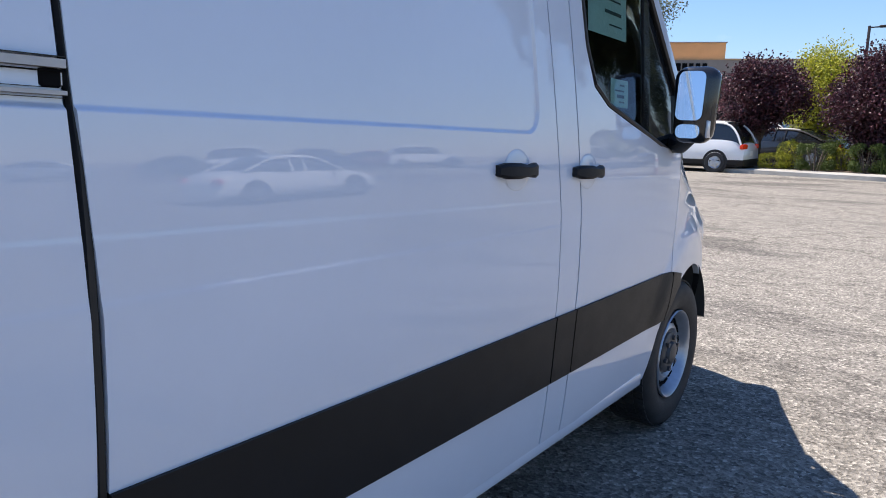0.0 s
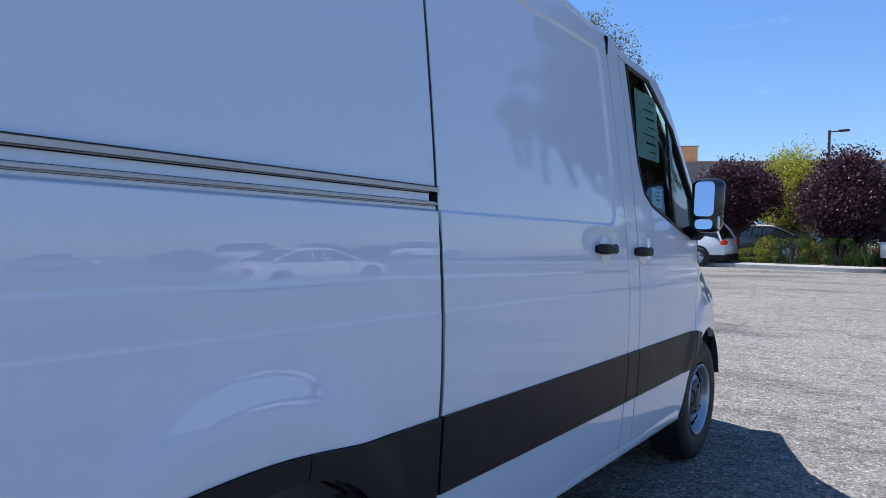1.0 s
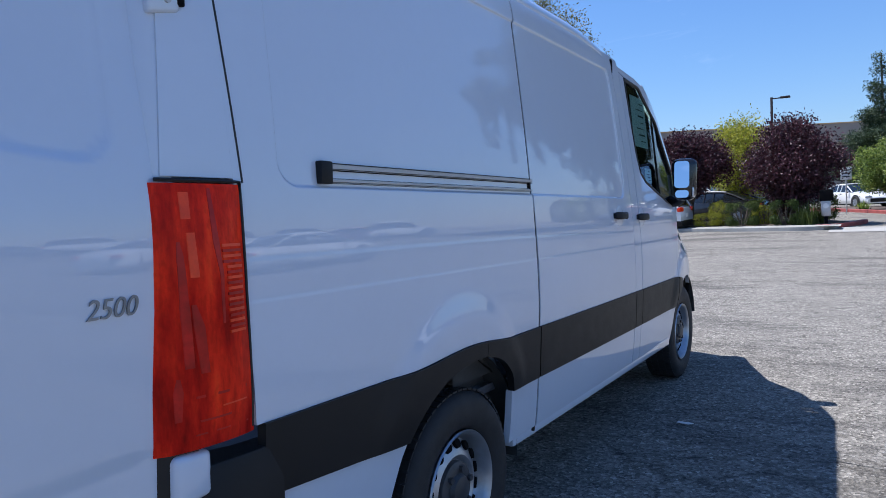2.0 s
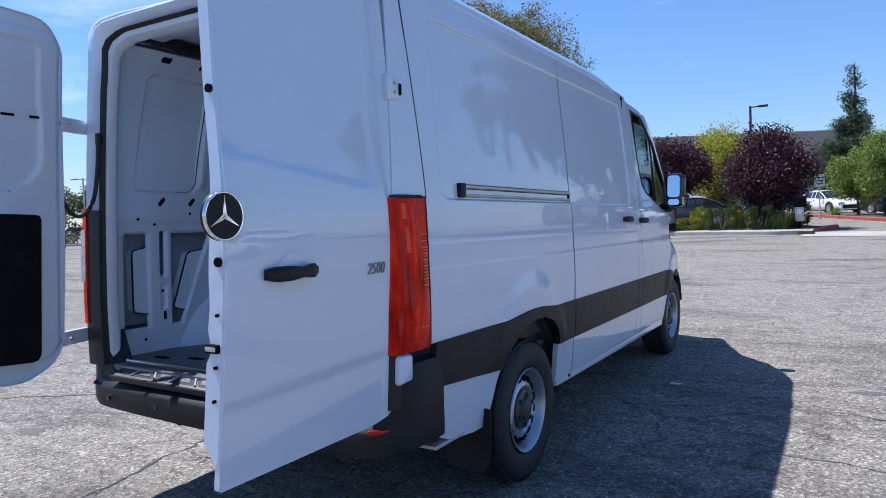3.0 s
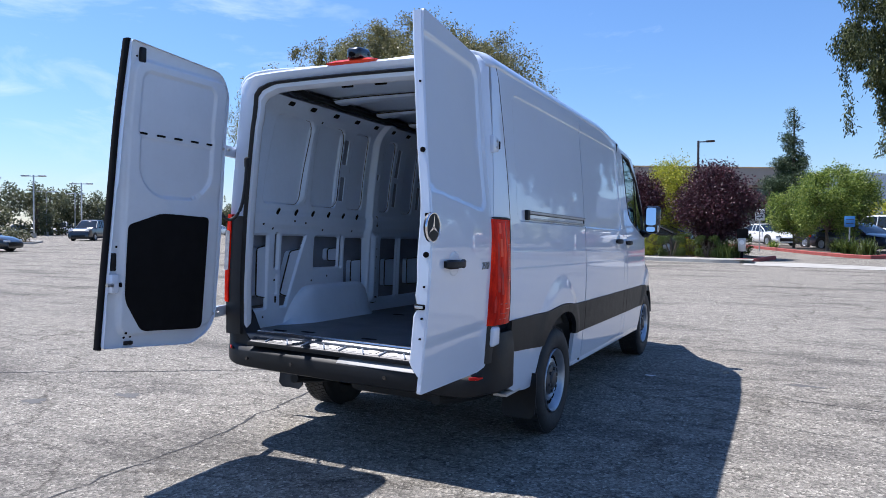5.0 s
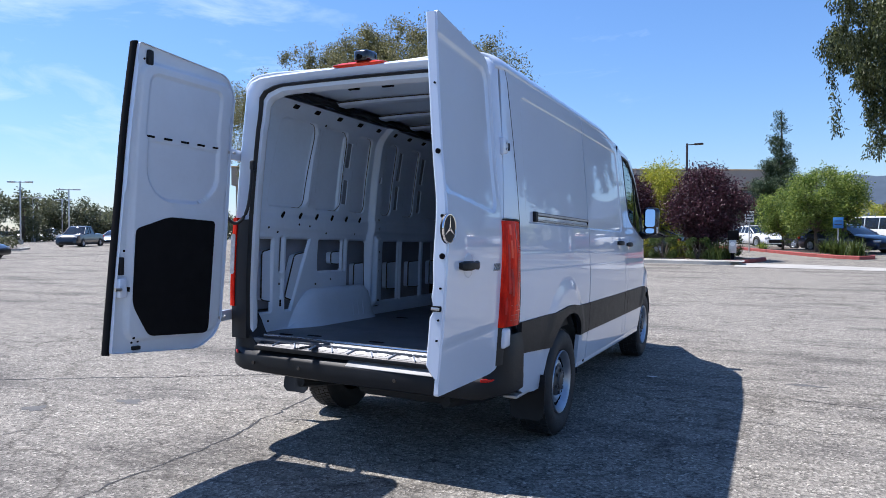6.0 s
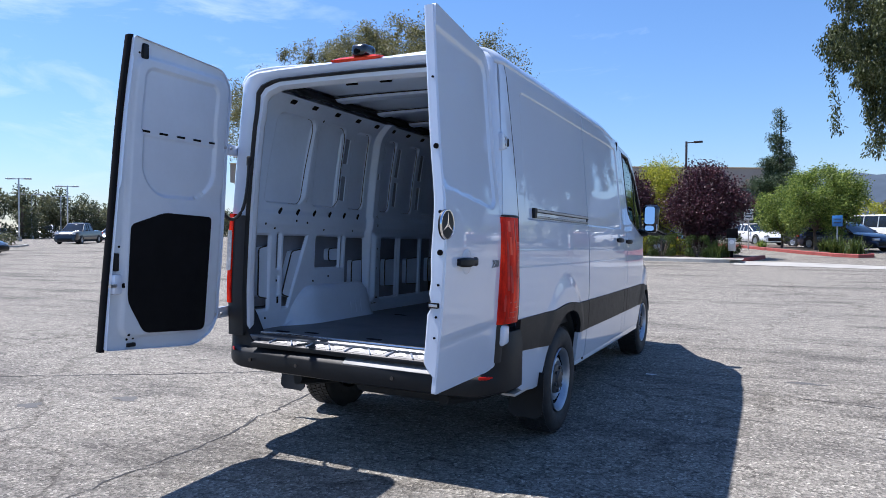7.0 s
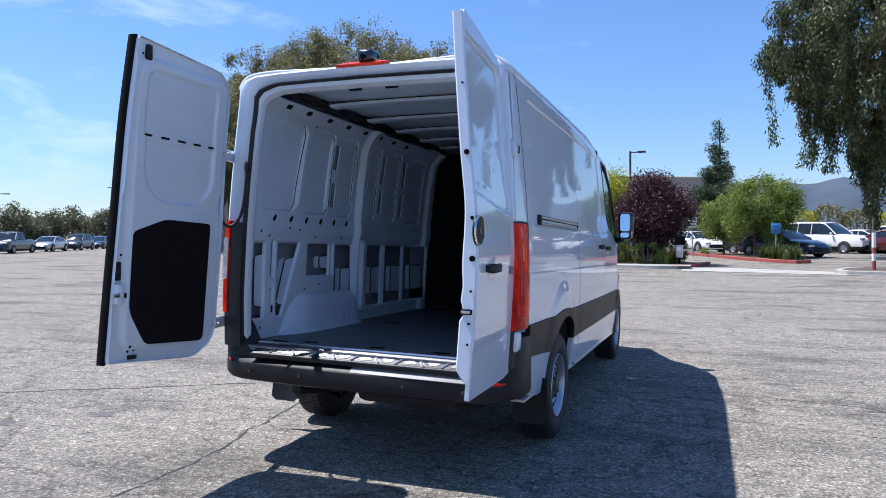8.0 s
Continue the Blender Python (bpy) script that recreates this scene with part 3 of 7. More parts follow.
ARCH_TOP = [(y, 0.920 + 0.026 * math.cos(math.pi * (y - 0.05) / 0.94) ** 2) for y in np.linspace(-0.42, 0.52, 17).tolist()]
GAP = 0.008


def arch_piece(chain, z0, z1, rear):
    top = max(range(len(chain)), key=lambda i: chain[i][1])
    flank = chain[:top + 1] if rear else chain[top:]
    mid = [(y, z) for y, z in flank if z0 < z < z1]
    ends = between(chain, z0), between(chain, z1)
    k = 0 if rear else 1
    lo, hi = (ends[0][k], z0), (ends[1][k], z1)
    return [lo, *mid, hi] if rear else [hi, *mid, lo]


def build_side(sign):
    inward = (-sign * 0.03, 0, 0)
    put = on_side(sign)
    flip = sign < 0
    kw = dict(inward=inward, flip=flip)
    upper = dict(lines_a=HOLLOW_Y + FLARE_Y, lines_b=HOLLOW_Z + FLARE_Z, **kw)
    top = ROOF_EDGE
    # rear pillar behind the quarter panel
    sheet("rear_pillar", rounded([(-1.19, 1.525), (-0.995, 1.525), (-1.068, top), (-1.14, top)], [0, 0.01, 0.01, 0.06]), put, M["white"], van, step=0.045, **kw)
    if sign > 0:
        q1 = 0.765 - GAP
        quarter = sheet("quarter_panel", [(-0.985, STRIP_HI), *ARCH_TOP, (q1 - 0.004, STRIP_HI), (q1, 1.2), (q1 - 0.02, 1.55), (q1 - 0.06, top), (-1.058, top)], put, M["white"], van, **upper)
        s0, s1 = 0.765 + GAP, 2.25 - 0.004
        door = sheet("sliding_door", rounded([(s0, STRIP_HI), (s1 + 0.003, STRIP_HI), (s1, 1.4), (s1 - 0.02, 2.30), (s1 - 0.06, top - 0.008), (1.5, top - 0.006), (s0 - 0.06, top), (s0 - 0.02, 1.55), (s0 + 0.004, 1.2)], [0, 0, 0, 0.010, 0.008, 0, 0, 0, 0]), put, M["white"], van, "white sliding side door", **upper)
        sheet("lower_panel", [(s0, SILL), (s1, SILL), (s1, STRIP_LO), (s0, STRIP_LO)], put, M["white"], door, **kw)
        sheet("rub_strip", [(s0, STRIP_LO), (s1, STRIP_LO), (s1, STRIP_HI), (s0, STRIP_HI)], on_side(sign, 0.008), M["plastic"], door, "black plastic rub strip", **kw)
        sheet("pillar_panel", [(2.254, STRIP_HI), (2.386, STRIP_HI), (2.386, 1.3), (2.372, 2.30), (2.36, top - 0.020), (2.188, top - 0.006), (2.234, 2.3), (2.252, 1.4)], put, M["white"], van, **kw)
        sheet("pillar_strip", [(2.254, STRIP_LO), (2.386, STRIP_LO), (2.386, STRIP_HI), (2.254, STRIP_HI)], on_side(sign, 0.008), M["plastic"], van, **kw)
        sheet("pillar_sill", [(2.254, SILL), (2.386, SILL), (2.386, STRIP_LO), (2.254, STRIP_LO)], put, M["white"], van, **kw)
        p0 = 2.394
    else:
        quarter = sheet("quarter_panel", [(-0.985, STRIP_HI), *ARCH_TOP, (2.386, STRIP_HI), (2.36, top), (-1.058, top)], put, M["white"], van, step=0.09, lines_a=HOLLOW_Y, lines_b=HOLLOW_Z, **kw)
        sheet("lower_panel", [(between(REAR_ARCH, SILL)[1], SILL), (2.386, SILL), (2.386, STRIP_LO), (between(REAR_ARCH, STRIP_LO)[1], STRIP_LO)], put, M["white"], van, step=0.1, **kw)
        sheet("rub_strip", [*arch_piece(REAR_ARCH, STRIP_LO, 0.86, False), (2.386, STRIP_LO), (2.386, STRIP_HI), (0.53, STRIP_HI)][::-1], on_side(sign, 0.008), M["plastic"], van, step=0.1, **kw)
        p0 = 2.394
    # black strip and arch lip round the rear wheel
    lip = [(-0.965, 0.732), *arch_piece(REAR_ARCH, STRIP_LO, 0.884, True), (0.16, 0.885)]
    rear_strip = [*lip, *[(y, z - 0.002) for y, z in ARCH_TOP[::-1] if y < 0.17], (-0.965, STRIP_HI)]
    sheet("arch_trim", rear_strip, on_side(sign, 0.010), M["plastic"], quarter, "black plastic wheel arch trim", **kw)
    if sign > 0:
        sheet("arch_trim", [(0.165, 0.885), *[q for q in arch_piece(REAR_ARCH, STRIP_LO, 0.88, False)], (0.765 - GAP, STRIP_LO), (0.765 - GAP, STRIP_HI), *[(y, z - 0.002) for y, z in ARCH_TOP[::-1] if y > 0.19], (0.17, 0.941)], on_side(sign, 0.010), M["plastic"], quarter, **kw)
        sheet("lower_panel", [*arch_piece(REAR_ARCH, SILL, STRIP_LO, False)[::-1], (0.765 - GAP, STRIP_LO), (0.765 - GAP, SILL)][::-1], put, M["white"], quarter, **kw)
    sheet("lower_panel", [(-0.915, 0.508), (-0.80, 0.465), (-0.60, 0.44), *arch_piece(REAR_ARCH, 0.44, STRIP_LO, True), (-0.925, 0.729)], put, M["white"], quarter, **kw)
    # front door
    fd = sheet("front_door", rounded([(p0, STRIP_HI), (3.385, STRIP_HI), (3.425, 1.15), (3.45, 1.36), (3.585, 1.425), (3.40, 1.462), (3.14, 1.488), (2.86, 1.555), (2.64, 1.615), (2.535, 1.675), (2.485, 1.80), (2.468, 2.05), (2.462, 2.285), (2.378, 2.30), (p0, 1.3)], [0, 0, 0, 0.02, 0.01, 0, 0, 0, 0, 0, 0, 0, 0.02, 0.01, 0]), put, M["white"], van, "white front passenger door", **kw)
    sheet("door_frame", [(2.378, 2.306), (2.462, 2.29), (2.60, 2.285), (2.74, 2.26), (2.80, 2.290), (2.70, 2.315), (2.36, 2.336)], put, M["white"], fd, **kw)
    sheet("lower_panel", [(p0, SILL), (3.255, 0.43), (3.31, 0.55), (3.365, STRIP_LO), (p0, STRIP_LO)], put, M["white"], fd, **kw)
    sheet("rub_strip", [(p0, STRIP_LO), (3.365, STRIP_LO), (3.44, 0.80), (3.38, STRIP_HI), (p0, STRIP_HI)], on_side(sign, 0.008), M["plastic"], fd, **kw)
    # front wing
    ahead = [q for q in FRONT_ARCH if q[0] > 4.0 and q[1] < 0.80]
    wing = sheet("front_wing", [*[q for q in FRONT_ARCH if q[0] > 3.43 and q not in ahead], (4.56, 0.81), (4.58, 0.95), (4.50, 1.12), (4.20, 1.26), (3.92, 1.36), (3.62, 1.43), (3.455, 1.355), (3.430, 1.15), (3.392, STRIP_HI)], put, M["white"], van, **kw)
    sheet("bumper_side", [*ahead, (4.38, 0.50), (4.54, 0.60), (4.56, 0.803), (ahead[0][0] - 0.01, 0.803)], put, M["plastic"], wing, step=0.06, **kw)
    sheet("arch_trim", [(3.372, STRIP_LO), *[q for q in FRONT_ARCH if 3.38 < q[0] < 3.56], (3.52, 0.897), (3.395, 0.918)][::-1], on_side(sign, 0.010), M["plastic"], wing, step=0.06, **kw)
    # window, black surround and the fixed quarter light
    gl = on_side(sign, -0.012)
    pane = sheet("window", rounded([(2.475, 2.275), (2.478, 2.05), (2.495, 1.81), (2.545, 1.685), (2.65, 1.625), (2.87, 1.565), (2.96, 1.545), (2.96, 2.12), (2.74, 2.26)], [0.02, 0, 0, 0, 0, 0, 0, 0, 0]), gl, M["glass"], fd, "tinted side window", flip=flip, inward=(-sign * 0.004, 0, 0))
    sheet("window_post", [(2.965, 1.543), (3.02, 1.527), (3.02, 2.07), (2.965, 2.118)], on_side(sign, -0.004), M["gloss_black"], fd, **kw)
    small = sheet("quarter_light", [(3.025, 1.525), (3.15, 1.495), (3.38, 1.472), (3.38, 1.725), (3.025, 2.065)], gl, M["car_glass"], fd, flip=flip, inward=(-sign * 0.004, 0, 0))
    sheet("mirror_sail", [(3.385, 1.47), (3.56, 1.43), (3.585, 1.52), (3.385, 1.72)], on_side(sign, 0.004), M["gloss_black"], fd, **kw)
    # black inner lining of the frame and the pillar of the windscreen
    pil = [(2.742, 2.262), (3.025, 2.068), (3.385, 1.724), (3.60, 1.512), (3.66, 1.45), (3.72, 1.45), (3.43, 1.785), (3.12, 2.08), (2.82, 2.30)]
    sheet("windscreen_pillar", pil, on_side(sign, 0.003), M["white"], van, step=0.06, **kw)
    bm = bmesh.new()
    line = [(2.475, 2.275), (2.478, 2.05), (2.495, 1.81), (2.545, 1.685), (2.65, 1.625), (2.87, 1.565), (3.15, 1.493), (3.56, 1.432)]
    tube(bm, [(sign * float(half_width(y, z) - 0.003), float(along(y, z)), z) for y, z in line], 0.009, 6)
    line = [(2.475, 2.275), (2.74, 2.262), (3.025, 2.068), (3.385, 1.724), (3.59, 1.515)]
    tube(bm, [(sign * float(half_width(y, z) - 0.003), float(along(y, z)), z) for y, z in line], 0.012, 6)
    part("window_seal", bm, M["seal"], fd)
    # sill shadow under the side
    bm = bmesh.new()
    box(bm, (sign * 0.935, 1.80, 0.446), (0.06, 2.62, 0.06), 0.012)
    part("sill", bm, M["white"], van)
    return quarter, fd


quarter_right, front_door_right = build_side(1)
build_side(-1)


def x_at(y, z, out=0.0):
    return float(half_width(y, z)) + out


def pull_handle(parent, y, z, put, length=0.20):
    """A black pull handle over a scooped grip dish. put(a, b, out) gives the place."""
    bm = bmesh.new()
    got = bmesh.ops.create_uvsphere(bm, u_segments=24, v_segments=12, radius=1.0)["verts"]
    for v in got:
        a, b, c = v.co.x * 0.070 + 0.012, v.co.y * 0.060, v.co.z * 0.0035
        v.co = Vector(put(y + a, z + b, c + 0.001))
    part("grip_dish", bm, M["white"], parent, "shallow white dish behind the handle")
    bm = bmesh.new()
    rings = []
    for k in range(9):
        t = k / 8
        a = -length / 2 + t * length
        h = 0.022 - 0.007 * math.exp(-((t - 0.6) / 0.13) ** 2) if 0 < k < 8 else 0.014
        o = 0.010 + 0.028 * math.sin(math.pi * min(1, max(0, t))) ** 0.5
        rings.append([put(y + a, z + h * c, o + 0.010 * d) for c, d in ((-1, -1.2), (-1, 0), (-0.6, 0.8), (0.6, 0.8), (1, 0), (1, -1.2))])
    loft(bm, rings, caps=True)
    part("door_handle", bm, M["plastic"], parent, "black plastic pull handle")


def right_out(y, z, out):
    return (x_at(y, z, out), float(station(y)), z)


sliding_door = next(o for o in van.children if o.name == "sliding_door")
pull_handle(sliding_door, 1.955, 1.405, right_out)
pull_handle(front_door_right, 2.412, 1.393, right_out)


def build_rail():
    """The track on which the sliding door runs: a bright upper lip, a white channel and a lower lip."""
    y0, y1, z = -0.700, 0.742, 1.553

    def bar(za, zb, o0, o1, name, mat, parent, label=""):
        bm = bmesh.new()
        rings = []
        for k in range(13):
            y = y0 + (y1 - y0) * k / 12
            rings.append([(x_at(y, z, o), float(station(y)), zz) for o, zz in ((o0, za), (o1, za + 0.002), (o1, zb - 0.002), (o0, zb))])
        loft(bm, rings, caps=True)
        return part(name, bm, M[mat], parent, label)
    rail = bar(z - 0.013, z + 0.010, -0.022, -0.002, "door_rail", "white", quarter_right, "white channel of the sliding door track")
    bar(z + 0.010, z + 0.026, -0.02, 0.012, "rail_lip", "galv", rail, "bright metal upper lip")
    bar(z + 0.005, z + 0.010, -0.02, 0.010, "rail_slot", "dark", rail)
    bar(z + 0.026, z + 0.0285, -0.02, 0.010, "rail_seal", "seal", rail)
    bar(z - 0.027, z - 0.017, -0.02, 0.012, "rail_lip", "galv", rail)
    bar(z - 0.017, z - 0.013, -0.02, 0.006, "rail_slot", "dark", rail)
    bar(z - 0.031, z - 0.027, -0.02, 0.010, "rail_seal", "seal", rail)
    bm = bmesh.new()
    box(bm, (x_at(y0, z, -0.004), float(station(y0)) - 0.002, z), (0.05, 0.048, 0.064), 0.005)
    part("rail_cap", bm, M["plastic"], rail, "black plastic end cap")
    bm = bmesh.new()
    box(bm, (x_at(y1, z, -0.008), float(station(y1)) - 0.018, z - 0.002), (0.024, 0.030, 0.026), 0.004)
    part("rail_stop", bm, M["dark"], rail)


build_rail()


def build_door_gaps():
    """Black rubber seen in the gaps round the side doors."""
    for y, bow, r in ((0.765, 0.06, 0.010), (2.250, 0.05, 0.006), (2.390, 0.03, 0.006)):
        bm = bmesh.new()
        pts = []
        for z in np.linspace(0.44, 2.33 if y < 1 else 2.285, 22):
            yy = y - bow * float(smooth_step(z, 1.25, 2.6)) * 1.1 if y < 1 else y - bow * max(0, z - 1.3) * 0.6
            pts.append((x_at(yy, z, -0.012), float(along(yy, z)), z))
        tube(bm, pts, r, 6)
        part("gap_seal", bm, M["seal"], van)
    bm = bmesh.new()
    pts = []
    for z in np.linspace(1.515, ROOF_EDGE, 12):
        yy = -0.990 - 0.073 * (z - 1.525) / (ROOF_EDGE - 1.525)
        pts.append((x_at(yy, z, -0.0025), float(along(yy, z)), z))
    tube(bm, pts, 0.0045, 6)
    part("gap_seal", bm, M["seal"], van)


build_door_gaps()


def build_roof():
    heads = [(0.0, 2.522), (0.25, 2.521), (0.5, 2.516), (0.66, 2.508), (0.75, 2.499), (0.80, 2.489), (0.84, 2.476), (0.87, 2.458), (0.893, 2.434), (0.906, 2.410), (0.912, 2.388)]
    line = heads + [(-x, z) for x, z in heads[::-1][:-1]]
    half = [(-x, z) for x, z in heads[::-1]] + heads[1:]
    rings = []
    for y in list(np.linspace(-1.20, 2.36, 30)) + [2.46, 2.56, 2.66, 2.76]:
        drop = 0.13 * smooth_step(y, 1.4, 2.9) + 0.02 * max(0, (-1.12 - y) / 0.08) ** 2
        tuck = 0.045 * smooth_step(y, 1.9, 2.9)
        sag = 0.045 * float(smooth_step(-y, 0.75, 1.15))
        rib = 0.004 * math.sin(y * 9.0) ** 2
        ring = []
        for x, z in half:
            s = 1 if x > 0 else -1
            ring.append((x - s * tuck * abs(x), float(station(y)), z - drop - sag * max(0, 1 - (x / 0.82) ** 2) + (rib if abs(x) < 0.7 else 0)))
        rings.append(ring)
    bm = bmesh.new()
    loft(bm, rings, closed=False)
    roof = part("roof", bm, M["white"], van, "white steel roof", smooth=60)
    mod = roof.modifiers.new("thickness", "SOLIDIFY")
    mod.thickness, mod.offset = 0.02, -1
    # windscreen, scuttle, bonnet and nose
    bm = bmesh.new()
    rings = []
    for k in range(9):
        t = k / 8
        y, z, w = 2.69 + 1.09 * t, 2.375 - 0.93 * t - 0.06 * math.sin(math.pi * t) * -1, 0.80 + 0.06 * t
        rings.append([(w * u, y - 0.20 * u * u, z - 0.03 * u * u) for u in np.linspace(-1, 1, 13)])
    loft(bm, rings, closed=False)
    part("windscreen", bm, M["car_glass"], van, "dark raked windscreen glass", smooth=80)
    bm = bmesh.new()
    rings = []
    for y, z, w, d in ((3.62, 1.44, 0.885, 0.0), (3.85, 1.40, 0.850, 0.02), (4.05, 1.36, 0.812, 0.03), (4.25, 1.29, 0.782, 0.05), (4.42, 1.19, 0.767, 0.07), (4.54, 1.06, 0.760, 0.09), (4.60, 0.92, 0.757, 0.10), (4.64, 0.75, 0.757, 0.10), (4.62, 0.55, 0.75, 0.10), (4.52, 0.40, 0.72, 0.10)):
        rings.append([(w * u, y - 0.047 - (0.05 + d) * abs(u) ** 3, z - 0.05 * u ** 4) for u in np.linspace(-1, 1, 17)])
    loft(bm, rings, closed=False)
    part("bonnet", bm, M["white"], van, "white bonnet and nose", smooth=60)
    bm = bmesh.new()
    rings = [[(0.765 * u, y - 0.047 - 0.14 * abs(u) ** 3, z) for u in np.linspace(-1, 1, 17)] for y, z in ((4.60, 0.36), (4.67, 0.42), (4.68, 0.56), (4.655, 0.66))]
    loft(bm, rings, closed=False)
    part("front_bumper", bm, M["plastic"], van, "black plastic front bumper", smooth=60)


build_roof()


def build_mirror(sign):
    bm = bmesh.new()
    tube(bm, [(sign * 0.96, 3.25, 1.50), (sign * 1.02, 3.17, 1.49), (sign * 1.075, 3.12, 1.53)], [0.045, 0.032, 0.03], 10)
    arm = part("mirror_arm", bm, M["plastic"], van)
    bm = bmesh.new()
    got = box(bm, (0, 0, 0), (0.168, 0.14, 0.305), 0.052, segs=4)
    for v in got:
        v.co.x *= 1 + 0.08 * v.co.z / 0.16
        if v.co.y < 0:
            v.co.y *= 0.55
    turn = Matrix.Rotation(radians(sign * 7), 4, "Z")
    for v in got:
        v.co = turn @ v.co + Vector((sign * 1.092, 3.085, 1.655))
    head = part("door_mirror", bm, M["gloss_black"], van, "large black door mirror")
    for z0, h, w in ((1.690, 0.195, 0.104), (1.549, 0.055, 0.094)):
        bm = bmesh.new()
        out = rounded([(-w / 2, -h / 2), (w / 2, -h / 2), (w / 2, h / 2), (-w / 2, h / 2)], 0.030)
        prism(bm, out, lambda a, b, d: turn @ Vector((a - sign * 0.014, -0.041 + d + 0.11 * b, b)) + Vector((sign * 1.092, 3.085, z0)), 0.0, -0.012)
        part("mirror_glass", bm, M["mirror"], head, "mirror glass")
    bm = bmesh.new()
    box(bm, (sign * 1.158, 3.070, 1.56), (0.012, 0.06, 0.07), 0.005)
    part("repeater_lamp", bm, M["clear_lens"], head)


build_mirror(1)
build_mirror(-1)


def build_wheel(sign, y, z):
    r = 0.375
    hub = new("wheel")
    hub.parent, hub.location = van, (0.985 if sign > 0 and y < 1 else 0.945 if sign > 0 else -1.020, y, z)
    hub.rotation_euler = (0, 0, 0 if sign > 0 else math.pi)
    bm = bmesh.new()
    lathe(bm, [(0.222, -0.225), (0.262, -0.240), (0.325, -0.235), (0.360, -0.218), (0.374, -0.190), (0.375, -0.12), (0.375, -0.055), (0.370, -0.022), (0.352, 0.0), (0.322, 0.010), (0.285, 0.010), (0.252, 0.002), (0.230, -0.012), (0.221, -0.03)], 72)
    tyre = part("tyre", bm, M["rubber"], hub, "black road tyre", smooth=50)
    bm = bmesh.new()
    for row, x0 in enumerate((-0.205, -0.155, -0.105, -0.055)):
        for k in range(64):
            a = (k + 0.5 * (row % 2)) * math.tau / 64
            c = Vector((x0 + 0.018, (r + 0.001) * math.cos(a), (r + 0.001) * math.sin(a)))
            box(bm, c, (0.042, 0.028, 0.007), 0.0, Matrix.Rotation(a - math.pi / 2, 3, "X"))
    part("tread", bm, M["rubber"], tyre, smooth=0)
    bm = bmesh.new()
    lathe(bm, [(0.222, -0.20), (0.208, -0.10), (0.214, -0.03), (0.226, -0.004), (0.222, 0.003), (0.212, -0.004), (0.203, -0.022), (0.197, -0.05), (0.188, -0.062), (0.168, -0.050), (0.140, -0.034), (0.128, -0.030), (0.116, -0.040), (0.108, -0.052), (0.0, -0.056)], 64)
    rim = part("rim", bm, M["silver"], hub, "silver painted steel wheel", smooth=40)
    # Vent holes are near-black plugs, their shade put into the colour.
    for k in range(16):
        a = (k + 0.5) * math.tau / 16
        bm = bmesh.new()
        bmesh.ops.create_cone(bm, cap_ends=True, segments=14, radius1=1, radius2=0.8, depth=1)
        for v in bm.verts:
            p = Vector((v.co.z * 0.022, v.co.x * 0.025, v.co.y * 0.022))
            p = Matrix.Rotation(a, 3, "X") @ (Vector((-0.049, 0, 0.166)) + Matrix.Rotation(radians(-25), 3, "Y") @ Vector((p.x, p.y, p.z)))
            v.co = p
        part("vent_hole", bm, M["dark"], rim, smooth=0)
    bm = bmesh.new()
    lathe(bm, [(0.106, -0.054), (0.103, -0.030), (0.085, -0.020), (0.062, -0.022), (0.052, -0.006), (0.030, 0.0), (0.0, 0.0)], 40)
    cap = part("hub_cap", bm, M["dark_hub"], hub, "dark plastic hub cap", smooth=40)
    for k in range(6):
        a = k * math.tau / 6 + 0.3
        bm = bmesh.new()
        tube(bm, [(-0.03, 0.080 * math.cos(a), 0.080 * math.sin(a)), (-0.008, 0.080 * math.cos(a), 0.080 * math.sin(a))], 0.013, 6)
        part("wheel_nut", bm, M["dark_hub"], cap, smooth=0)
    return hub


for s in (1, -1):
    build_wheel(s, 0.033, 0.374 + 0.020 * s)
    build_wheel(s, 3.60, 0.425 + 0.020 * s)


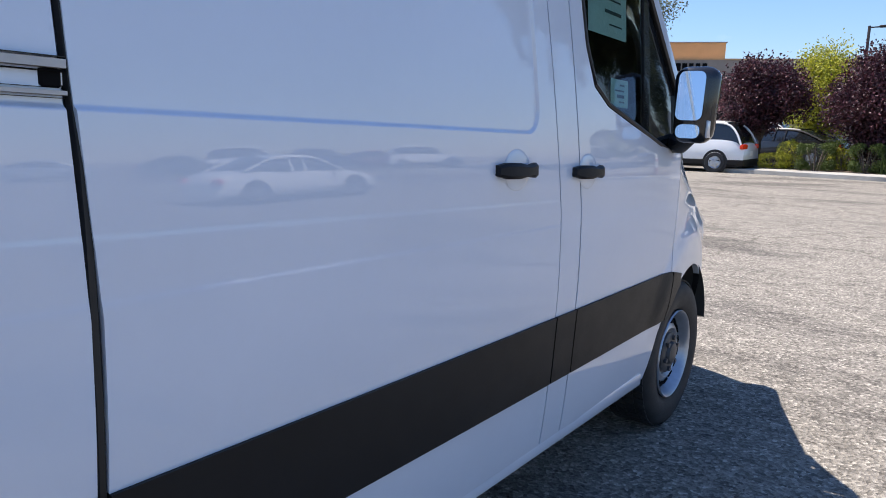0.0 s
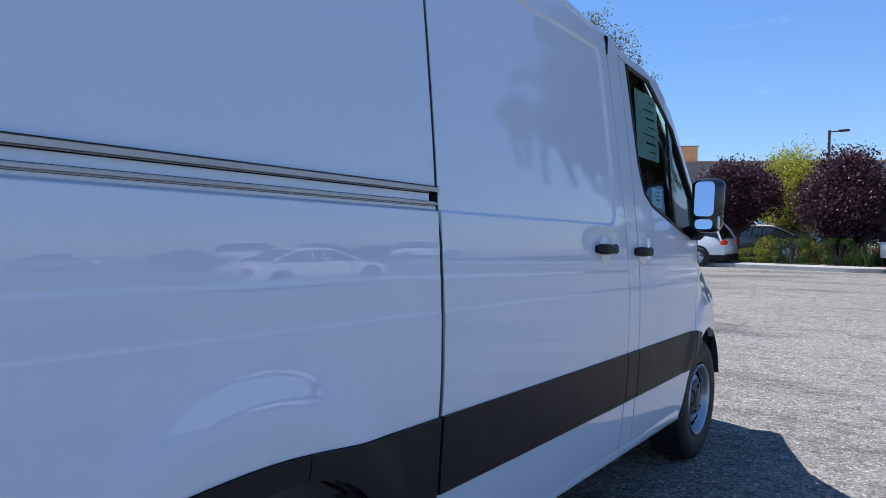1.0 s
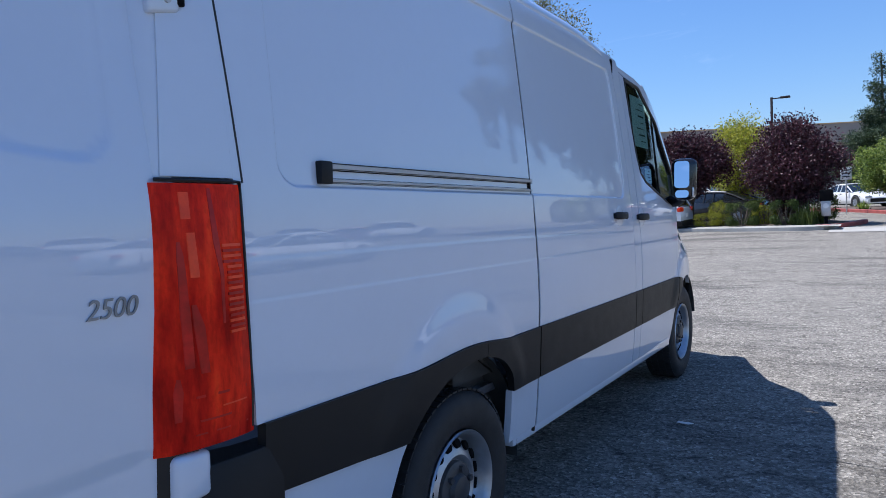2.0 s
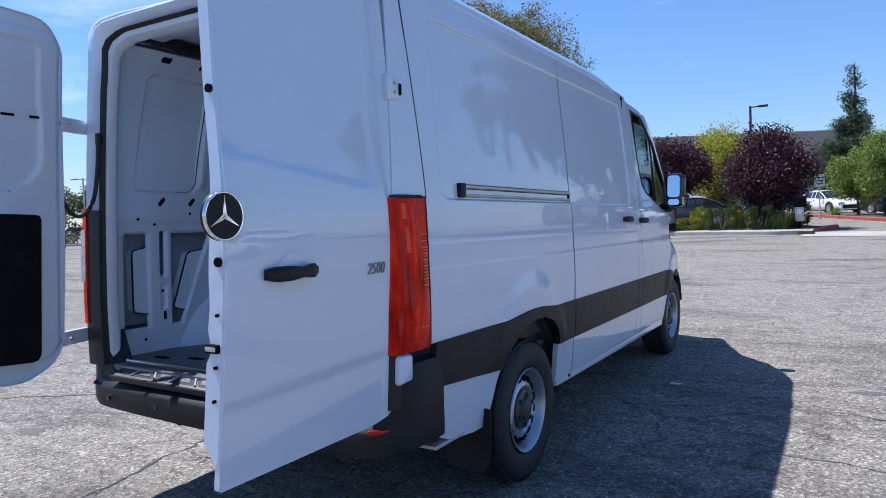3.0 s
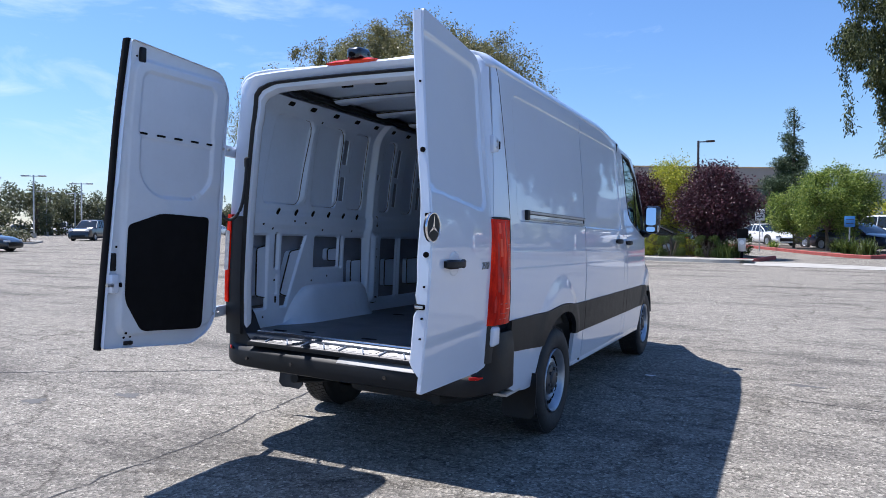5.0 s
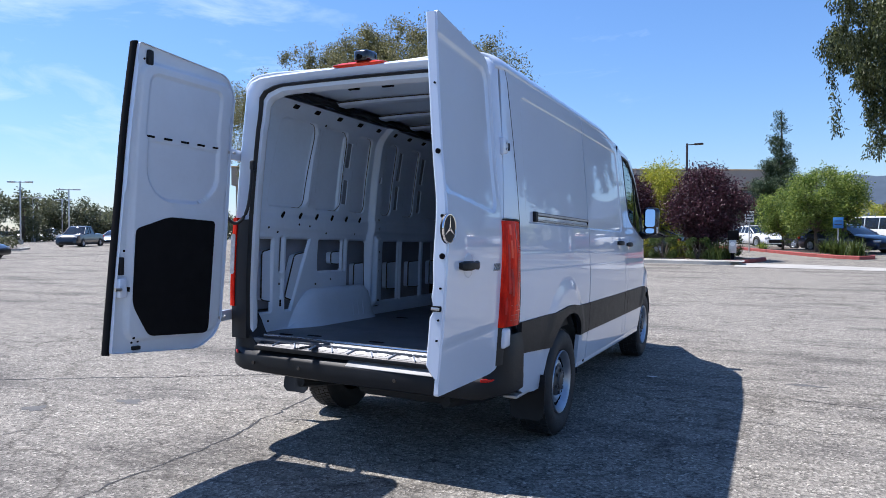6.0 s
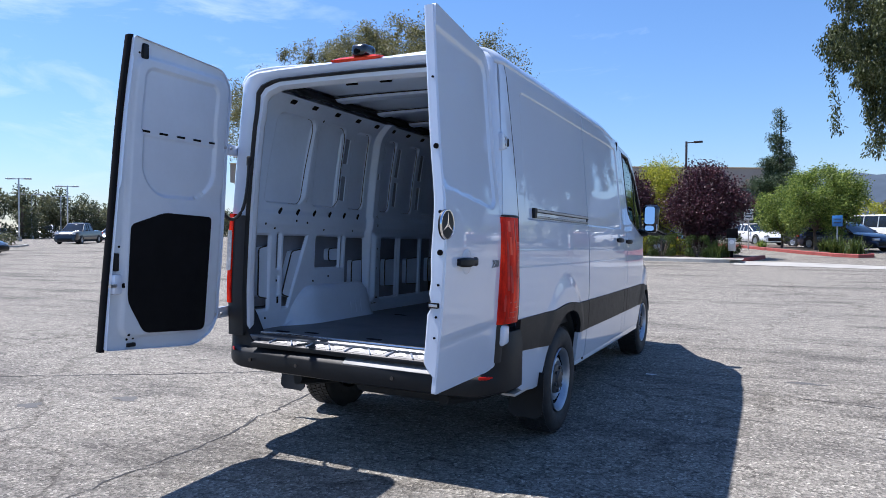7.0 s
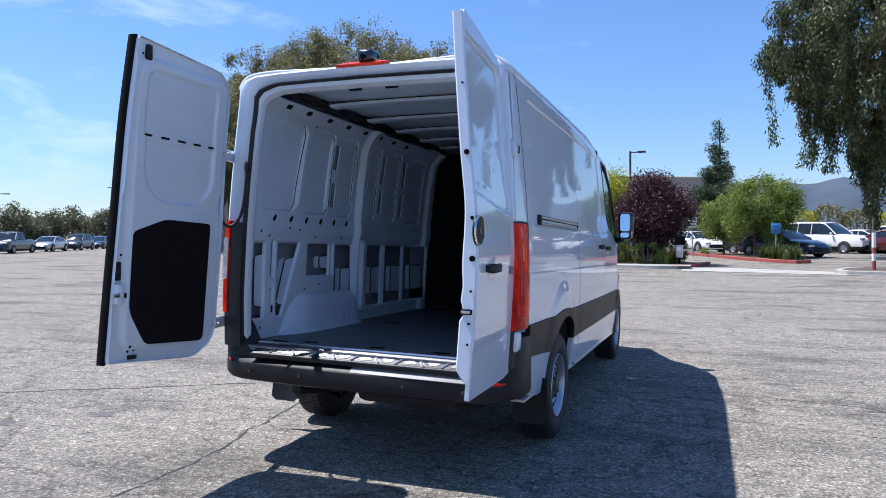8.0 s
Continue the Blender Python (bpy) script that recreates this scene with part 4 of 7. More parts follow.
def build_under():
    bm = bmesh.new()
    box(bm, (0, 1.65, 0.56), (1.60, 5.2, 0.28), 0.03)
    part("underbody", bm, M["under"], van, "black waxed underbody")
    for s in (1, -1):
        for cy, cz, r, reach, name in ((0.036, 0.43, 0.488, 0.966, "rear"), (3.62, 0.47, 0.48, 0.935, "front")):
            bm = bmesh.new()
            arc = np.linspace(-0.12 if name == "rear" else 0.15, math.pi + 0.15, 24)
            loft(bm, [[(s * x, cy + r * math.cos(a), cz + r * math.sin(a)) for a in arc] for x in (0.86 if name == "rear" else 0.785, 0.90, reach)], closed=False)
            ring = [bm.verts.new((s * (0.86 if name == "rear" else 0.785), cy + r * math.cos(a), cz + r * math.sin(a))) for a in arc]
            bm.faces.new(ring)
            if name == "rear":
                cover = [(s * 0.925, cy + r * math.cos(a), cz + r * math.sin(a)) for a in np.linspace(0.72, 1.5, 10)] + [(s * 0.925, cy + 0.035, 0.768), (s * 0.925, cy + r * math.cos(0.72), 0.768)]
                bm.faces.new([bm.verts.new(q) for q in cover])
            part("wheel_housing", bm, M["liner"], van, "dark wheel arch liner", smooth=60)
        bm = bmesh.new()
        rings = []
        foot, shift = (0.232, 0.0) if s > 0 else (0.188, 0.062)
        for z in np.linspace(foot, 0.53, 12):
            bow = -0.47 - 0.30 * max(0, 0.42 - z) ** 1.5
            cut = 0.035 * max(0, (foot + 0.04 - z) / 0.04) ** 2
            row = [(x, bow - 0.018 * ((x - 0.91) / 0.12) ** 2) for x in np.linspace(0.792 + cut, 1.022 - cut, 9)]
            rings.append([(s * (x + shift), y, z) for x, y in row] + [(s * (x + shift), y - 0.010, z) for x, y in row[::-1]])
        loft(bm, rings, caps=True)
        part("mud_flap", bm, M["plastic"], van, "black rubber mud flap")
        bm = bmesh.new()
        tube(bm, [(s * 0.55, -1.0, 0.40), (s * 0.55, -0.4, 0.31), (s * 0.55, 0, 0.29), (s * 0.55, 0.6, 0.33)], 0.035, 8)
        part("leaf_spring", bm, M["under"], van)
    bm = bmesh.new()
    tube(bm, [(-0.8, 0, 0.376), (0.8, 0, 0.376)], 0.055, 12)
    bmesh.ops.create_uvsphere(bm, u_segments=14, v_segments=10, radius=0.15, matrix=Matrix.Translation((0, 0, 0.376)))
    part("rear_axle", bm, M["under"], van)
    bm = bmesh.new()
    box(bm, (0.2, -0.75, 0.42), (0.7, 0.35, 0.14), 0.05)
    part("muffler", bm, M["under"], van)
    bm = bmesh.new()
    box(bm, (0.935, -0.79, 0.462), (0.09, 0.24, 0.018), 0.005)
    part("jacking_bracket", bm, M["galv"], van)


build_under()


def build_rear_frame():
    """The ring round the rear opening, with its seal and the black lower trim."""
    def outer(z):
        return float(half_width(-1.2, z))
    zs = [0.74, 1.0, 1.25, 1.5, 1.75, 1.95, 2.10, 2.22, 2.30]
    out = [(outer(z), z) for z in zs] + [(0.905, 2.385), (0.868, 2.430), (0.79, 2.456), (0.60, 2.464), (0.3, 2.468), (0.0, 2.470)]

    def ring(inset, top):
        pts = []
        for i, (x, z) in enumerate(out):
            k = min(1.0, max(0.0, (z - 1.9) / 0.5))
            pts.append((x - inset, z if i < len(zs) - 2 else z - top * k))
        pts[-1] = (0.0, out[-1][1] - top)
        pts[-2] = (0.3, out[-2][1] - top)
        pts[-3] = (0.60, out[-3][1] - top)
        return pts

    def full(half, y):
        right = [(x, y, z) for x, z in half]
        left = [(-x, y, z) for x, z in half[:-1]][::-1]
        return right + left

    bm = bmesh.new()
    loft(bm, [full(out, -1.16), full(ring(0.004, 0.004), -1.20), full(ring(0.025, 0.02), -1.218), full(ring(0.07, 0.050), -1.205), full(ring(0.115, 0.070), -1.175), full(ring(0.130, 0.080), -1.17)], closed=False)
    part("door_frame", bm, M["white"], van, "white frame round the rear opening", smooth=50)
    bm = bmesh.new()
    loft(bm, [full(ring(0.115, 0.066), -1.165), full(ring(0.118, 0.068), -1.20), full(ring(0.132, 0.078), -1.215), full(ring(0.146, 0.087), -1.20), full(ring(0.148, 0.089), -1.16)], closed=False)
    part("door_seal", bm, M["seal"], van, "black rubber door seal", smooth=60)
    bm = bmesh.new()
    loft(bm, [full(ring(0.138, 0.082), -1.19), full(ring(0.168, 0.112), -1.186), full(ring(0.176, 0.128), -1.155), full(ring(0.165, 0.130), -1.135), full(ring(0.10, 0.115), -1.12)], closed=False)
    part("inner_frame", bm, M["inner_white"], van, "white painted inner door frame", smooth=50)
    for s in (1, -1):
        # black trim beside the tail lamp
        bm = bmesh.new()
        zs2 = np.linspace(0.70, 1.50, 9)
        rings = [[(s * (outer(z) - a), y, z) for a, y in ((-0.003, -1.13), (0.001, -1.20), (0.02, -1.226), (0.05, -1.230), (0.09, -1.230), (0.140, -1.222), (0.150, -1.17))] for z in zs2]
        loft(bm, rings, closed=False)
        part("pillar_trim", bm, M["seal"], van, "black trim beside the tail lamp", smooth=40)
        # tail lamp wrapping the corner
        bm = bmesh.new()
        rings = []
        for z in np.linspace(0.914, 1.510, 16):
            k = (z - 0.925) / 0.59
            bow = 0.012 * math.sin(math.pi * k) + 0.012
            y_front = -0.988 + 0.008 * (1 - k)
            w0 = float(half_width(y_front, z))
            ring_pts = [(w0 - 0.01, y_front), (w0 + 0.004, y_front - 0.004)]
            for q in np.linspace(0.15, 1, 7):
                y = y_front + (-1.205 - y_front) * q
                ring_pts.append((float(half_width(y, z)) + bow * math.sin(math.pi * min(1, q * 0.9 + 0.05)) + 0.004, y))
            wl = float(half_width(-1.205, z))
            ring_pts += [(wl - 0.012, -1.232), (wl - 0.05, -1.238), (wl - 0.055, -1.20)]
            rings.append([(s * x, y, z) for x, y in ring_pts])
        loft(bm, rings, closed=False)
        for ends in (rings[0], rings[-1]):
            bm.faces.new([bm.verts.new(Vector(p)) for p in ends])
        lamp = part("tail_lamp", bm, M["lamp_red"], van, "tall red tail lamp", smooth=45)

        def on_lens(y, z, out):
            k = (z - 0.925) / 0.59
            q = (y + 0.988) / (-1.205 + 0.988)
            return (s * (float(half_width(y, z)) + (0.012 * math.sin(math.pi * k) + 0.012) * math.sin(math.pi * min(1, q * 0.9 + 0.05)) + 0.004 + out), y, z)

        def cell(name, chain, mat, out=0.0012):
            """An upright moulded field: chain of (z, rear edge, front edge)."""
            bm = bmesh.new()
            rings = []
            for (za, a0, a1), (zb, b0, b1) in zip(chain, chain[1:]):
                for t in np.linspace(0, 1, 5)[:-1]:
                    z, y0, y1 = za + (zb - za) * t, a0 + (b0 - a0) * t, a1 + (b1 - a1) * t
                    rings.append([on_lens(y0, z, -0.001), on_lens(y0 + 0.001, z, out), on_lens((y0 + y1) / 2, z, out), on_lens(y1 - 0.001, z, out), on_lens(y1, z, -0.001)])
            z, y0, y1 = chain[-1]
            rings.append([on_lens(y0, z, -0.001), on_lens(y0 + 0.001, z, out), on_lens((y0 + y1) / 2, z, out), on_lens(y1 - 0.001, z, out), on_lens(y1, z, -0.001)])
            loft(bm, rings, closed=False)
            part(name, bm, M[mat], lamp, smooth=40)
        cell("lamp_cell", [(1.10, -1.172, -1.150), (1.22, -1.176, -1.154), (1.35, -1.176, -1.160), (1.38, -1.174, -1.166)], "red_dark")
        cell("lamp_cell", [(1.085, -1.138, -1.116), (1.19, -1.150, -1.124), (1.24, -1.152, -1.140)], "red_dark")
        cell("lamp_cell", [(1.43, -1.160, -1.138), (1.49, -1.162, -1.138)], "amber")
        cell("lamp_cell", [(1.30, -1.150, -1.128), (1.40, -1.152, -1.132)], "amber")
        cell("lamp_cell", [(1.19, -1.078, -1.070), (1.30, -1.078, -1.066), (1.38, -1.090, -1.072), (1.50, -1.094, -1.084)], "red_dark")
        cell("lamp_cell", [(0.985, -1.196, -1.180), (1.05, -1.198, -1.176), (1.08, -1.190, -1.182)], "red_dark")
        cell("lamp_cell", [(0.945, -1.150, -1.005), (0.949, -1.150, -1.005)], "red_dark")
        cell("lamp_cell", [(0.975, -1.140, -1.060), (0.980, -1.142, -1.060)], "red_dark")
        cell("lamp_cell", [(1.030, -1.150, -1.010), (1.036, -1.150, -1.010)], "red_dark")
        cell("lamp_cell", [(1.000, -1.085, -1.010), (1.004, -1.085, -1.010)], "amber")
        for k in range(17):
            z = 1.165 + k * 0.0125
            cell("reflector_rib", [(z, -1.058 - 0.010 * (k > 12), -1.006), (z + 0.0065, -1.058 - 0.010 * (k > 12), -1.006)], "amber" if k % 2 == 0 else "red_dark", 0.003)
        # black gasket round the lamp
        bm = bmesh.new()
        tube(bm, [on_lens(-0.987, z, -0.004) for z in np.linspace(0.925, 1.517, 12)] + [on_lens(y, 1.517, -0.004) for y in np.linspace(-1.03, -1.205, 6)], 0.005, 6)
        part("lamp_gasket", bm, M["seal"], lamp)
        # clear reversing lens on the rear face
        bm = bmesh.new()
        out = rounded([(-0.045, 1.13), (-0.010, 1.13), (-0.010, 1.40), (-0.045, 1.40)], 0.015)
        prism(bm, out, lambda a, b, d: (s * (float(half_width(-1.205, b)) + a), -1.238 + d, b), 0.0, -0.004)
        part("reversing_lens", bm, M["clear_lens"], lamp, "clear reversing lamp lens")


build_rear_frame()


def build_bumper():
    path = [(1.012, -0.960), (1.018, -1.05), (1.014, -1.12), (1.006, -1.18), (0.985, -1.235), (0.958, -1.27), (0.92, -1.295), (0.88, -1.310), (0.84, -1.320), (0.78, -1.328), (0.72, -1.334), (0.55, -1.345), (0.28, -1.355), (0.0, -1.36)]
    full = path + [(-x, y) for x, y in path[::-1][1:]]
    inner = [(x * 0.92, y * 0.90) for x, y in full]
    bm = bmesh.new()
    rings = []
    for (x, y), (ix, iy) in zip(full, inner):
        side = smooth_step(abs(x), 0.84, 0.99)
        top = 0.685 + (0.905 - 0.685) * float(smooth_step(abs(x), 0.72, 0.94))
        low = 0.532 + 0.026 * float(side)
        k = (1 - float(side))
        d = Vector((ix - x, iy - y)) * 0.3
        rings.append([(ix, iy, low), (x + d.x, y + d.y, low - 0.004), (x + d.x * 0.12, y + d.y * 0.12, low + 0.010), (x, y, low + 0.035), (x, y, 0.638), (x + 0.02 * d.x, y + 0.004 * k, 0.647), (x + d.x * 0.06, y + 0.045 * k, 0.676), (x + d.x * 0.1, y + 0.052 * k, top - 0.008), (x + d.x * 0.25, y + d.y * 0.25 + 0.055 * k, top), (ix, iy, top)])
    loft(bm, rings, closed=False)
    bumper = part("rear_bumper", bm, M["plastic"], van, "black plastic rear bumper", smooth=35)
    bumper.location = (0, 0.07, -0.042)
    # Sunlight on the step's right half, put in as a pale grey strip.
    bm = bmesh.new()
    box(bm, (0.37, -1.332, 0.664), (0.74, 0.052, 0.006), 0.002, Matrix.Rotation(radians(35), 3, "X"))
    part("sunlit_strip", bm, M["sun_strip_and_figures"], bumper, "pale strip coloured as sunlight on the step")
    for s in (1, -1):
        bm = bmesh.new()
        box(bm, (s * 0.915, -1.294, 0.652), (0.085, 0.010, 0.018), 0.004, Matrix.Rotation(radians(s * 42), 3, "Z"))
        part("rear_reflector", bm, M["red_dark"], bumper, "red rear reflector")
        for x in (0.35, 0.72):
            bm = bmesh.new()
            tube(bm, [(s * x, -1.345, 0.60), (s * x, -1.358, 0.60)], 0.012, 14)
            part("parking_sensor", bm, M["gloss_black"], bumper)
    # pressed bright sill behind the step
    bm = bmesh.new()
    rings = []
    for k, x in enumerate(np.linspace(-0.735, 0.735, 50)):
        rings.append([(x, -1.195, 0.768), (x, -1.215, 0.764), (x, -1.229, 0.7455), (x, -1.272, 0.717), (x, -1.285, 0.712), (x, -1.300, 0.700), (x, -1.302, 0.690)])
    loft(bm, rings, closed=False)
    sill = part("load_sill", bm, M["sill_metal"], van, "satin metal load sill with recess shade in dark colour", smooth=50)
    sill.location = (0, 0.04, -0.047)
    def on_sill(u, v, d):
        return (u, v, 0.7455 + d - (-1.229 - v) * 0.66)
    for k in range(10):
        x, up = -0.662 + 0.147 * k, k % 2 == 0
        a, b = (0.080, 0.040) if up else (0.040, 0.080)
        # Recess shade comes from the colour of a thin dark plate.
        bm = bmesh.new()
        prism(bm, rounded([(x - a, -1.231), (x + a, -1.231), (x + b, -1.270), (x - b, -1.270)], 0.008, 3), on_sill, 0.0012, -0.006)
        part("sill_recess", bm, M["sill_shade"], sill, smooth=0)
        bm = bmesh.new()
        prism(bm, rounded([(x - a * 0.55, -1.240), (x + a * 0.55, -1.240), (x + b * 0.55, -1.262), (x - b * 0.55, -1.262)], 0.006, 3), on_sill, 0.0042, 0.0)
        part("sill_boss", bm, M["sill_metal"], sill, smooth=0)
        if k < 9:
            c, t = x + 0.0735, 0.020 if up else -0.020
            bm = bmesh.new()
            tube(bm, [on_sill(c + t, -1.229, 0.003), on_sill(c - t, -1.272, 0.003)], 0.0065, 6)
            part("sill_rib", bm, M["shade_and_rib_grey"], sill)
    bm = bmesh.new()
    box(bm, (0, -1.296, 0.703), (1.47, 0.016, 0.026), 0.004)
    part("sill_lip", bm, M["plastic"], sill)
    bm = bmesh.new()
    tube(bm, [(-0.735, -1.200, 0.772), (0.735, -1.200, 0.772)], 0.009, 8)
    part("sill_edge", bm, M["alloy"], sill)


build_bumper()


# ---- cargo room
WALL_X = spline([0.74, 1.0, 1.3, 1.5, 1.7, 1.95, 2.15, 2.26, 2.33, 2.40], [0.905, 0.905, 0.900, 0.892, 0.880, 0.865, 0.845, 0.825, 0.785, 0.715])
UPPER_PANELS = ((-0.95, -0.540, 0.12), (-0.43, -0.10, 0.04), (0.05, 0.28, 0.045), (0.56, 0.73, 0.06), (0.95, 1.16, 0.06), (1.36, 1.76, 0.06))
POCKETS = ((-1.045, -0.895, 0.890, 1.424, 0.02), (-0.818, -0.783, 1.175, 1.437, 0.016), (-0.355, -0.035, 1.170, 1.42, 0.02), (-0.012, 0.022, 1.163, 1.43, 0.016),
           (0.060, 0.330, 0.985, 1.415, 0.02), (0.628, 0.907, 0.868, 1.417, 0.02), (0.935, 0.962, 0.868, 1.417, 0.012), (0.993, 1.372, 0.87, 1.417, 0.02), (1.428, 1.880, 0.87, 1.417, 0.02))


def slant_pocket(y, z):
    right = -0.470 - (1.416 - z) * 0.40
    return np.maximum(np.maximum(-0.742 - y, y - right), np.maximum(z - 1.422, 0.89 - z))


def pocket_edge(y, z):
    """Signed distance to the nearest opening in the side wall, negative inside one."""
    d = slant_pocket(y, z)
    for y0, y1, z0, z1, r in POCKETS:
        d = np.minimum(d, round_rect(y, z, y0, y1, z0, z1, r))
    return d


def wall_relief(y, z):
    """How deep the pressed steel of the side wall is drawn back."""
    d = np.zeros_like(np.asarray(y, float) + np.asarray(z, float))
    for y0, y1, lean in UPPER_PANELS:
        sd = round_rect(y - lean * (z - 1.97), z, y0, y1, 1.652, 2.292, 0.045)
        d = np.maximum(d, 0.022 * (1 - smooth_step(sd, -0.010, 0.006)))
    d = np.maximum(d, 0.022 * (1 - smooth_step(pocket_edge(y, z), -0.006, 0.012)))
    d = np.maximum(d, 0.016 * (1 - smooth_step(round_rect(y, z, -0.818, -0.783, 0.985, 1.13, 0.016), -0.004, 0.006)))
    # pillars that stand proud
    d = d - 0.055 * (1 - smooth_step(np.abs(y - 0.405 - (z - 1.63) * 0.03), 0.035, 0.075)) * smooth_step(z, 0.80, 0.9)
    d = d - 0.030 * (1 - smooth_step(np.abs(y - 0.475), 0.07, 0.11)) * (1 - smooth_step(z, 1.42, 1.47)) * smooth_step(z, 0.80, 0.86)
    d = d - 0.045 * (1 - smooth_step(np.abs(y - 1.90 - (z - 1.5) * 0.08), 0.05, 0.09))
    d = d - 0.022 * (1 - smooth_step(np.abs(y + 0.515 - (z - 1.97) * 0.10), 0.014, 0.034)) * smooth_step(z, 1.66, 1.72) * (1 - smooth_step(z, 2.22, 2.28))
    d = d - 0.018 * (1 - smooth_step(np.abs(y + 0.110 - (z - 1.97) * 0.05), 0.008, 0.022)) * smooth_step(z, 1.66, 1.72) * (1 - smooth_step(z, 2.22, 2.28))
    return d - 0.012 * (1 - smooth_step(np.abs(z - 1.535), 0.03, 0.075))


def build_cargo():
    put = lambda y, z: np.stack([-(WALL_X(z) + wall_relief(y, z)), np.asarray(y, float), z], 1)
    wall = grid_skin("side_wall", np.arange(-1.16, 2.0, 0.006), np.arange(0.752, 2.40, 0.006), put, M["cargo_paint"], van, "white painted pressed steel inner side wall", keep=lambda y, z: pocket_edge(y, z) > -0.004)
    wall.location = (0, 0, -0.047)
    put_r = lambda y, z: np.stack([WALL_X(z) + wall_relief(y, z), np.asarray(y, float), z], 1)
    grid_skin("side_wall", np.arange(-1.16, 2.0, 0.03), np.arange(0.94, 2.40, 0.03), put_r, M["cargo_paint"], van, flip=True)
    # Back sheet whose dark colour gives the wall pockets their shade.
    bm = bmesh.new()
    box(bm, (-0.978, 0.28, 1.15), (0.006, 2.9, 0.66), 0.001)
    part("outer_skin", bm, M["shade_and_rib_grey"], wall, "back of the outer skin, coloured dark as pocket shade", smooth=0)
    slant = lambda z: -0.622 - (1.296 - z) * 0.342
    brackets = [[(-0.985, 0.985), (-0.880, 0.965), (-0.880, 1.345), (-0.985, 1.325)], [(slant(0.985), 0.985), (-0.62, 0.955), (-0.455, 1.325), (slant(1.30), 1.30)],
                [(-0.150, 1.225), (-0.025, 1.220), (-0.025, 1.325), (-0.150, 1.318)], [(0.190, 1.000), (0.34, 0.990), (0.34, 1.222), (0.190, 1.216)], [(0.745, 0.972), (0.92, 0.965), (0.92, 1.222), (0.745, 1.216)],
                [(1.16, 0.972), (1.385, 0.965), (1.385, 1.222), (1.16, 1.216)], [(1.62, 0.972), (1.90, 0.965), (1.90, 1.222), (1.62, 1.216)]]
    for quad in brackets:
        bm = bmesh.new()
        shape = rounded(quad, 0.026, 4)
        prism(bm, shape, lambda a, b, d: (d, a, b), -0.974, -0.922)
        bracket = part("wall_bracket", bm, M["cargo_paint"], wall, smooth=30)
        # Shadow line round the bracket, drawn as a dark tube.
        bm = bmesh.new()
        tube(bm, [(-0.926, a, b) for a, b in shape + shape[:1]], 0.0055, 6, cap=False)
        part("bracket_shadow", bm, M["seal"], bracket)

    def on_wall(y, z, out):
        return (-(float(WALL_X(z)) + float(wall_relief(np.array([y]), np.array([z]))[0])) + out, y, z)

    # A plate on the wall whose dark colour is the hole's shade.
    def hole(y, z, w, h, tilt=0.0, name="wall_hole_shade", r=0.45, mat="dark"):
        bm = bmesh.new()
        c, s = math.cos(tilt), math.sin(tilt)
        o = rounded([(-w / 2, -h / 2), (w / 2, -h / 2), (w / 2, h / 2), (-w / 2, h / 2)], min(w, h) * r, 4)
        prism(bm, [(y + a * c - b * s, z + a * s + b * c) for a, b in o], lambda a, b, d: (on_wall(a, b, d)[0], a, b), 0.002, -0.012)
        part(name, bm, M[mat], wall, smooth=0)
    # the shadow in the gaps along the edges of the upper panels, drawn as dark tubes
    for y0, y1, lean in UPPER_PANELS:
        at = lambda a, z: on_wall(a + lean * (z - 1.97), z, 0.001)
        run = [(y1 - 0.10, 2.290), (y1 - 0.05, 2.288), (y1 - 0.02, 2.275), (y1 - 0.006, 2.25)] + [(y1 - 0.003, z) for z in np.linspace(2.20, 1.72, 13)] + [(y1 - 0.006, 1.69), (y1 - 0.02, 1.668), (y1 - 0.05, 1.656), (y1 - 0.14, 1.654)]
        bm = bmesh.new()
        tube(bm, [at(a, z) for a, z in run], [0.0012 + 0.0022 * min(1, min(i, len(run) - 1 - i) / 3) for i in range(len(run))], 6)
        part("panel_gap_shadow", bm, M["seal"], wall)
    # Grey plates: the shade of the upper slots is their colour.
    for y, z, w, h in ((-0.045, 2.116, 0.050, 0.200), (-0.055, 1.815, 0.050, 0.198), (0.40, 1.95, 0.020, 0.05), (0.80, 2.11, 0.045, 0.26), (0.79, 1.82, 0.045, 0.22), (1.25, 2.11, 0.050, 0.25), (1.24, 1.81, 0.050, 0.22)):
        hole(y, z, w, h, -0.06, "wall_hole_shade", 0.12, "shade_and_rib_grey")
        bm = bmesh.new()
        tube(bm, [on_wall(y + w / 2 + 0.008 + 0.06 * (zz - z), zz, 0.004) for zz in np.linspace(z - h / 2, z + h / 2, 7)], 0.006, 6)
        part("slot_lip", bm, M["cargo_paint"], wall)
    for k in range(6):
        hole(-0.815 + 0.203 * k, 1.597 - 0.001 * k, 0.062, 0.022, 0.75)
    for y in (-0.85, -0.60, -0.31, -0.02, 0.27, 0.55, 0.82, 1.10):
        hole(y, 2.365, 0.060, 0.026, 0.0, "wall_hole_shade", 0.3)
    hole(0.478, 1.563, 0.112, 0.098, 0.0, "wall_hole_shade", 0.12)
    hole(0.50, 0.858, 0.075, 0.060, 0.0, "wall_hole_shade", 0.2)
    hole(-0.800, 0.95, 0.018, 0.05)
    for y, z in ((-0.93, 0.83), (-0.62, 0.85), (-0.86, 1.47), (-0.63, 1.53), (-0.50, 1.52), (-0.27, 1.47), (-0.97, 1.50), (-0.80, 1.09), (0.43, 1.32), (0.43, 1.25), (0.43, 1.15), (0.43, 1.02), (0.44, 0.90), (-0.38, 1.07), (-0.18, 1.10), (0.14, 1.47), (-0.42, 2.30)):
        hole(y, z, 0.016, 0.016)
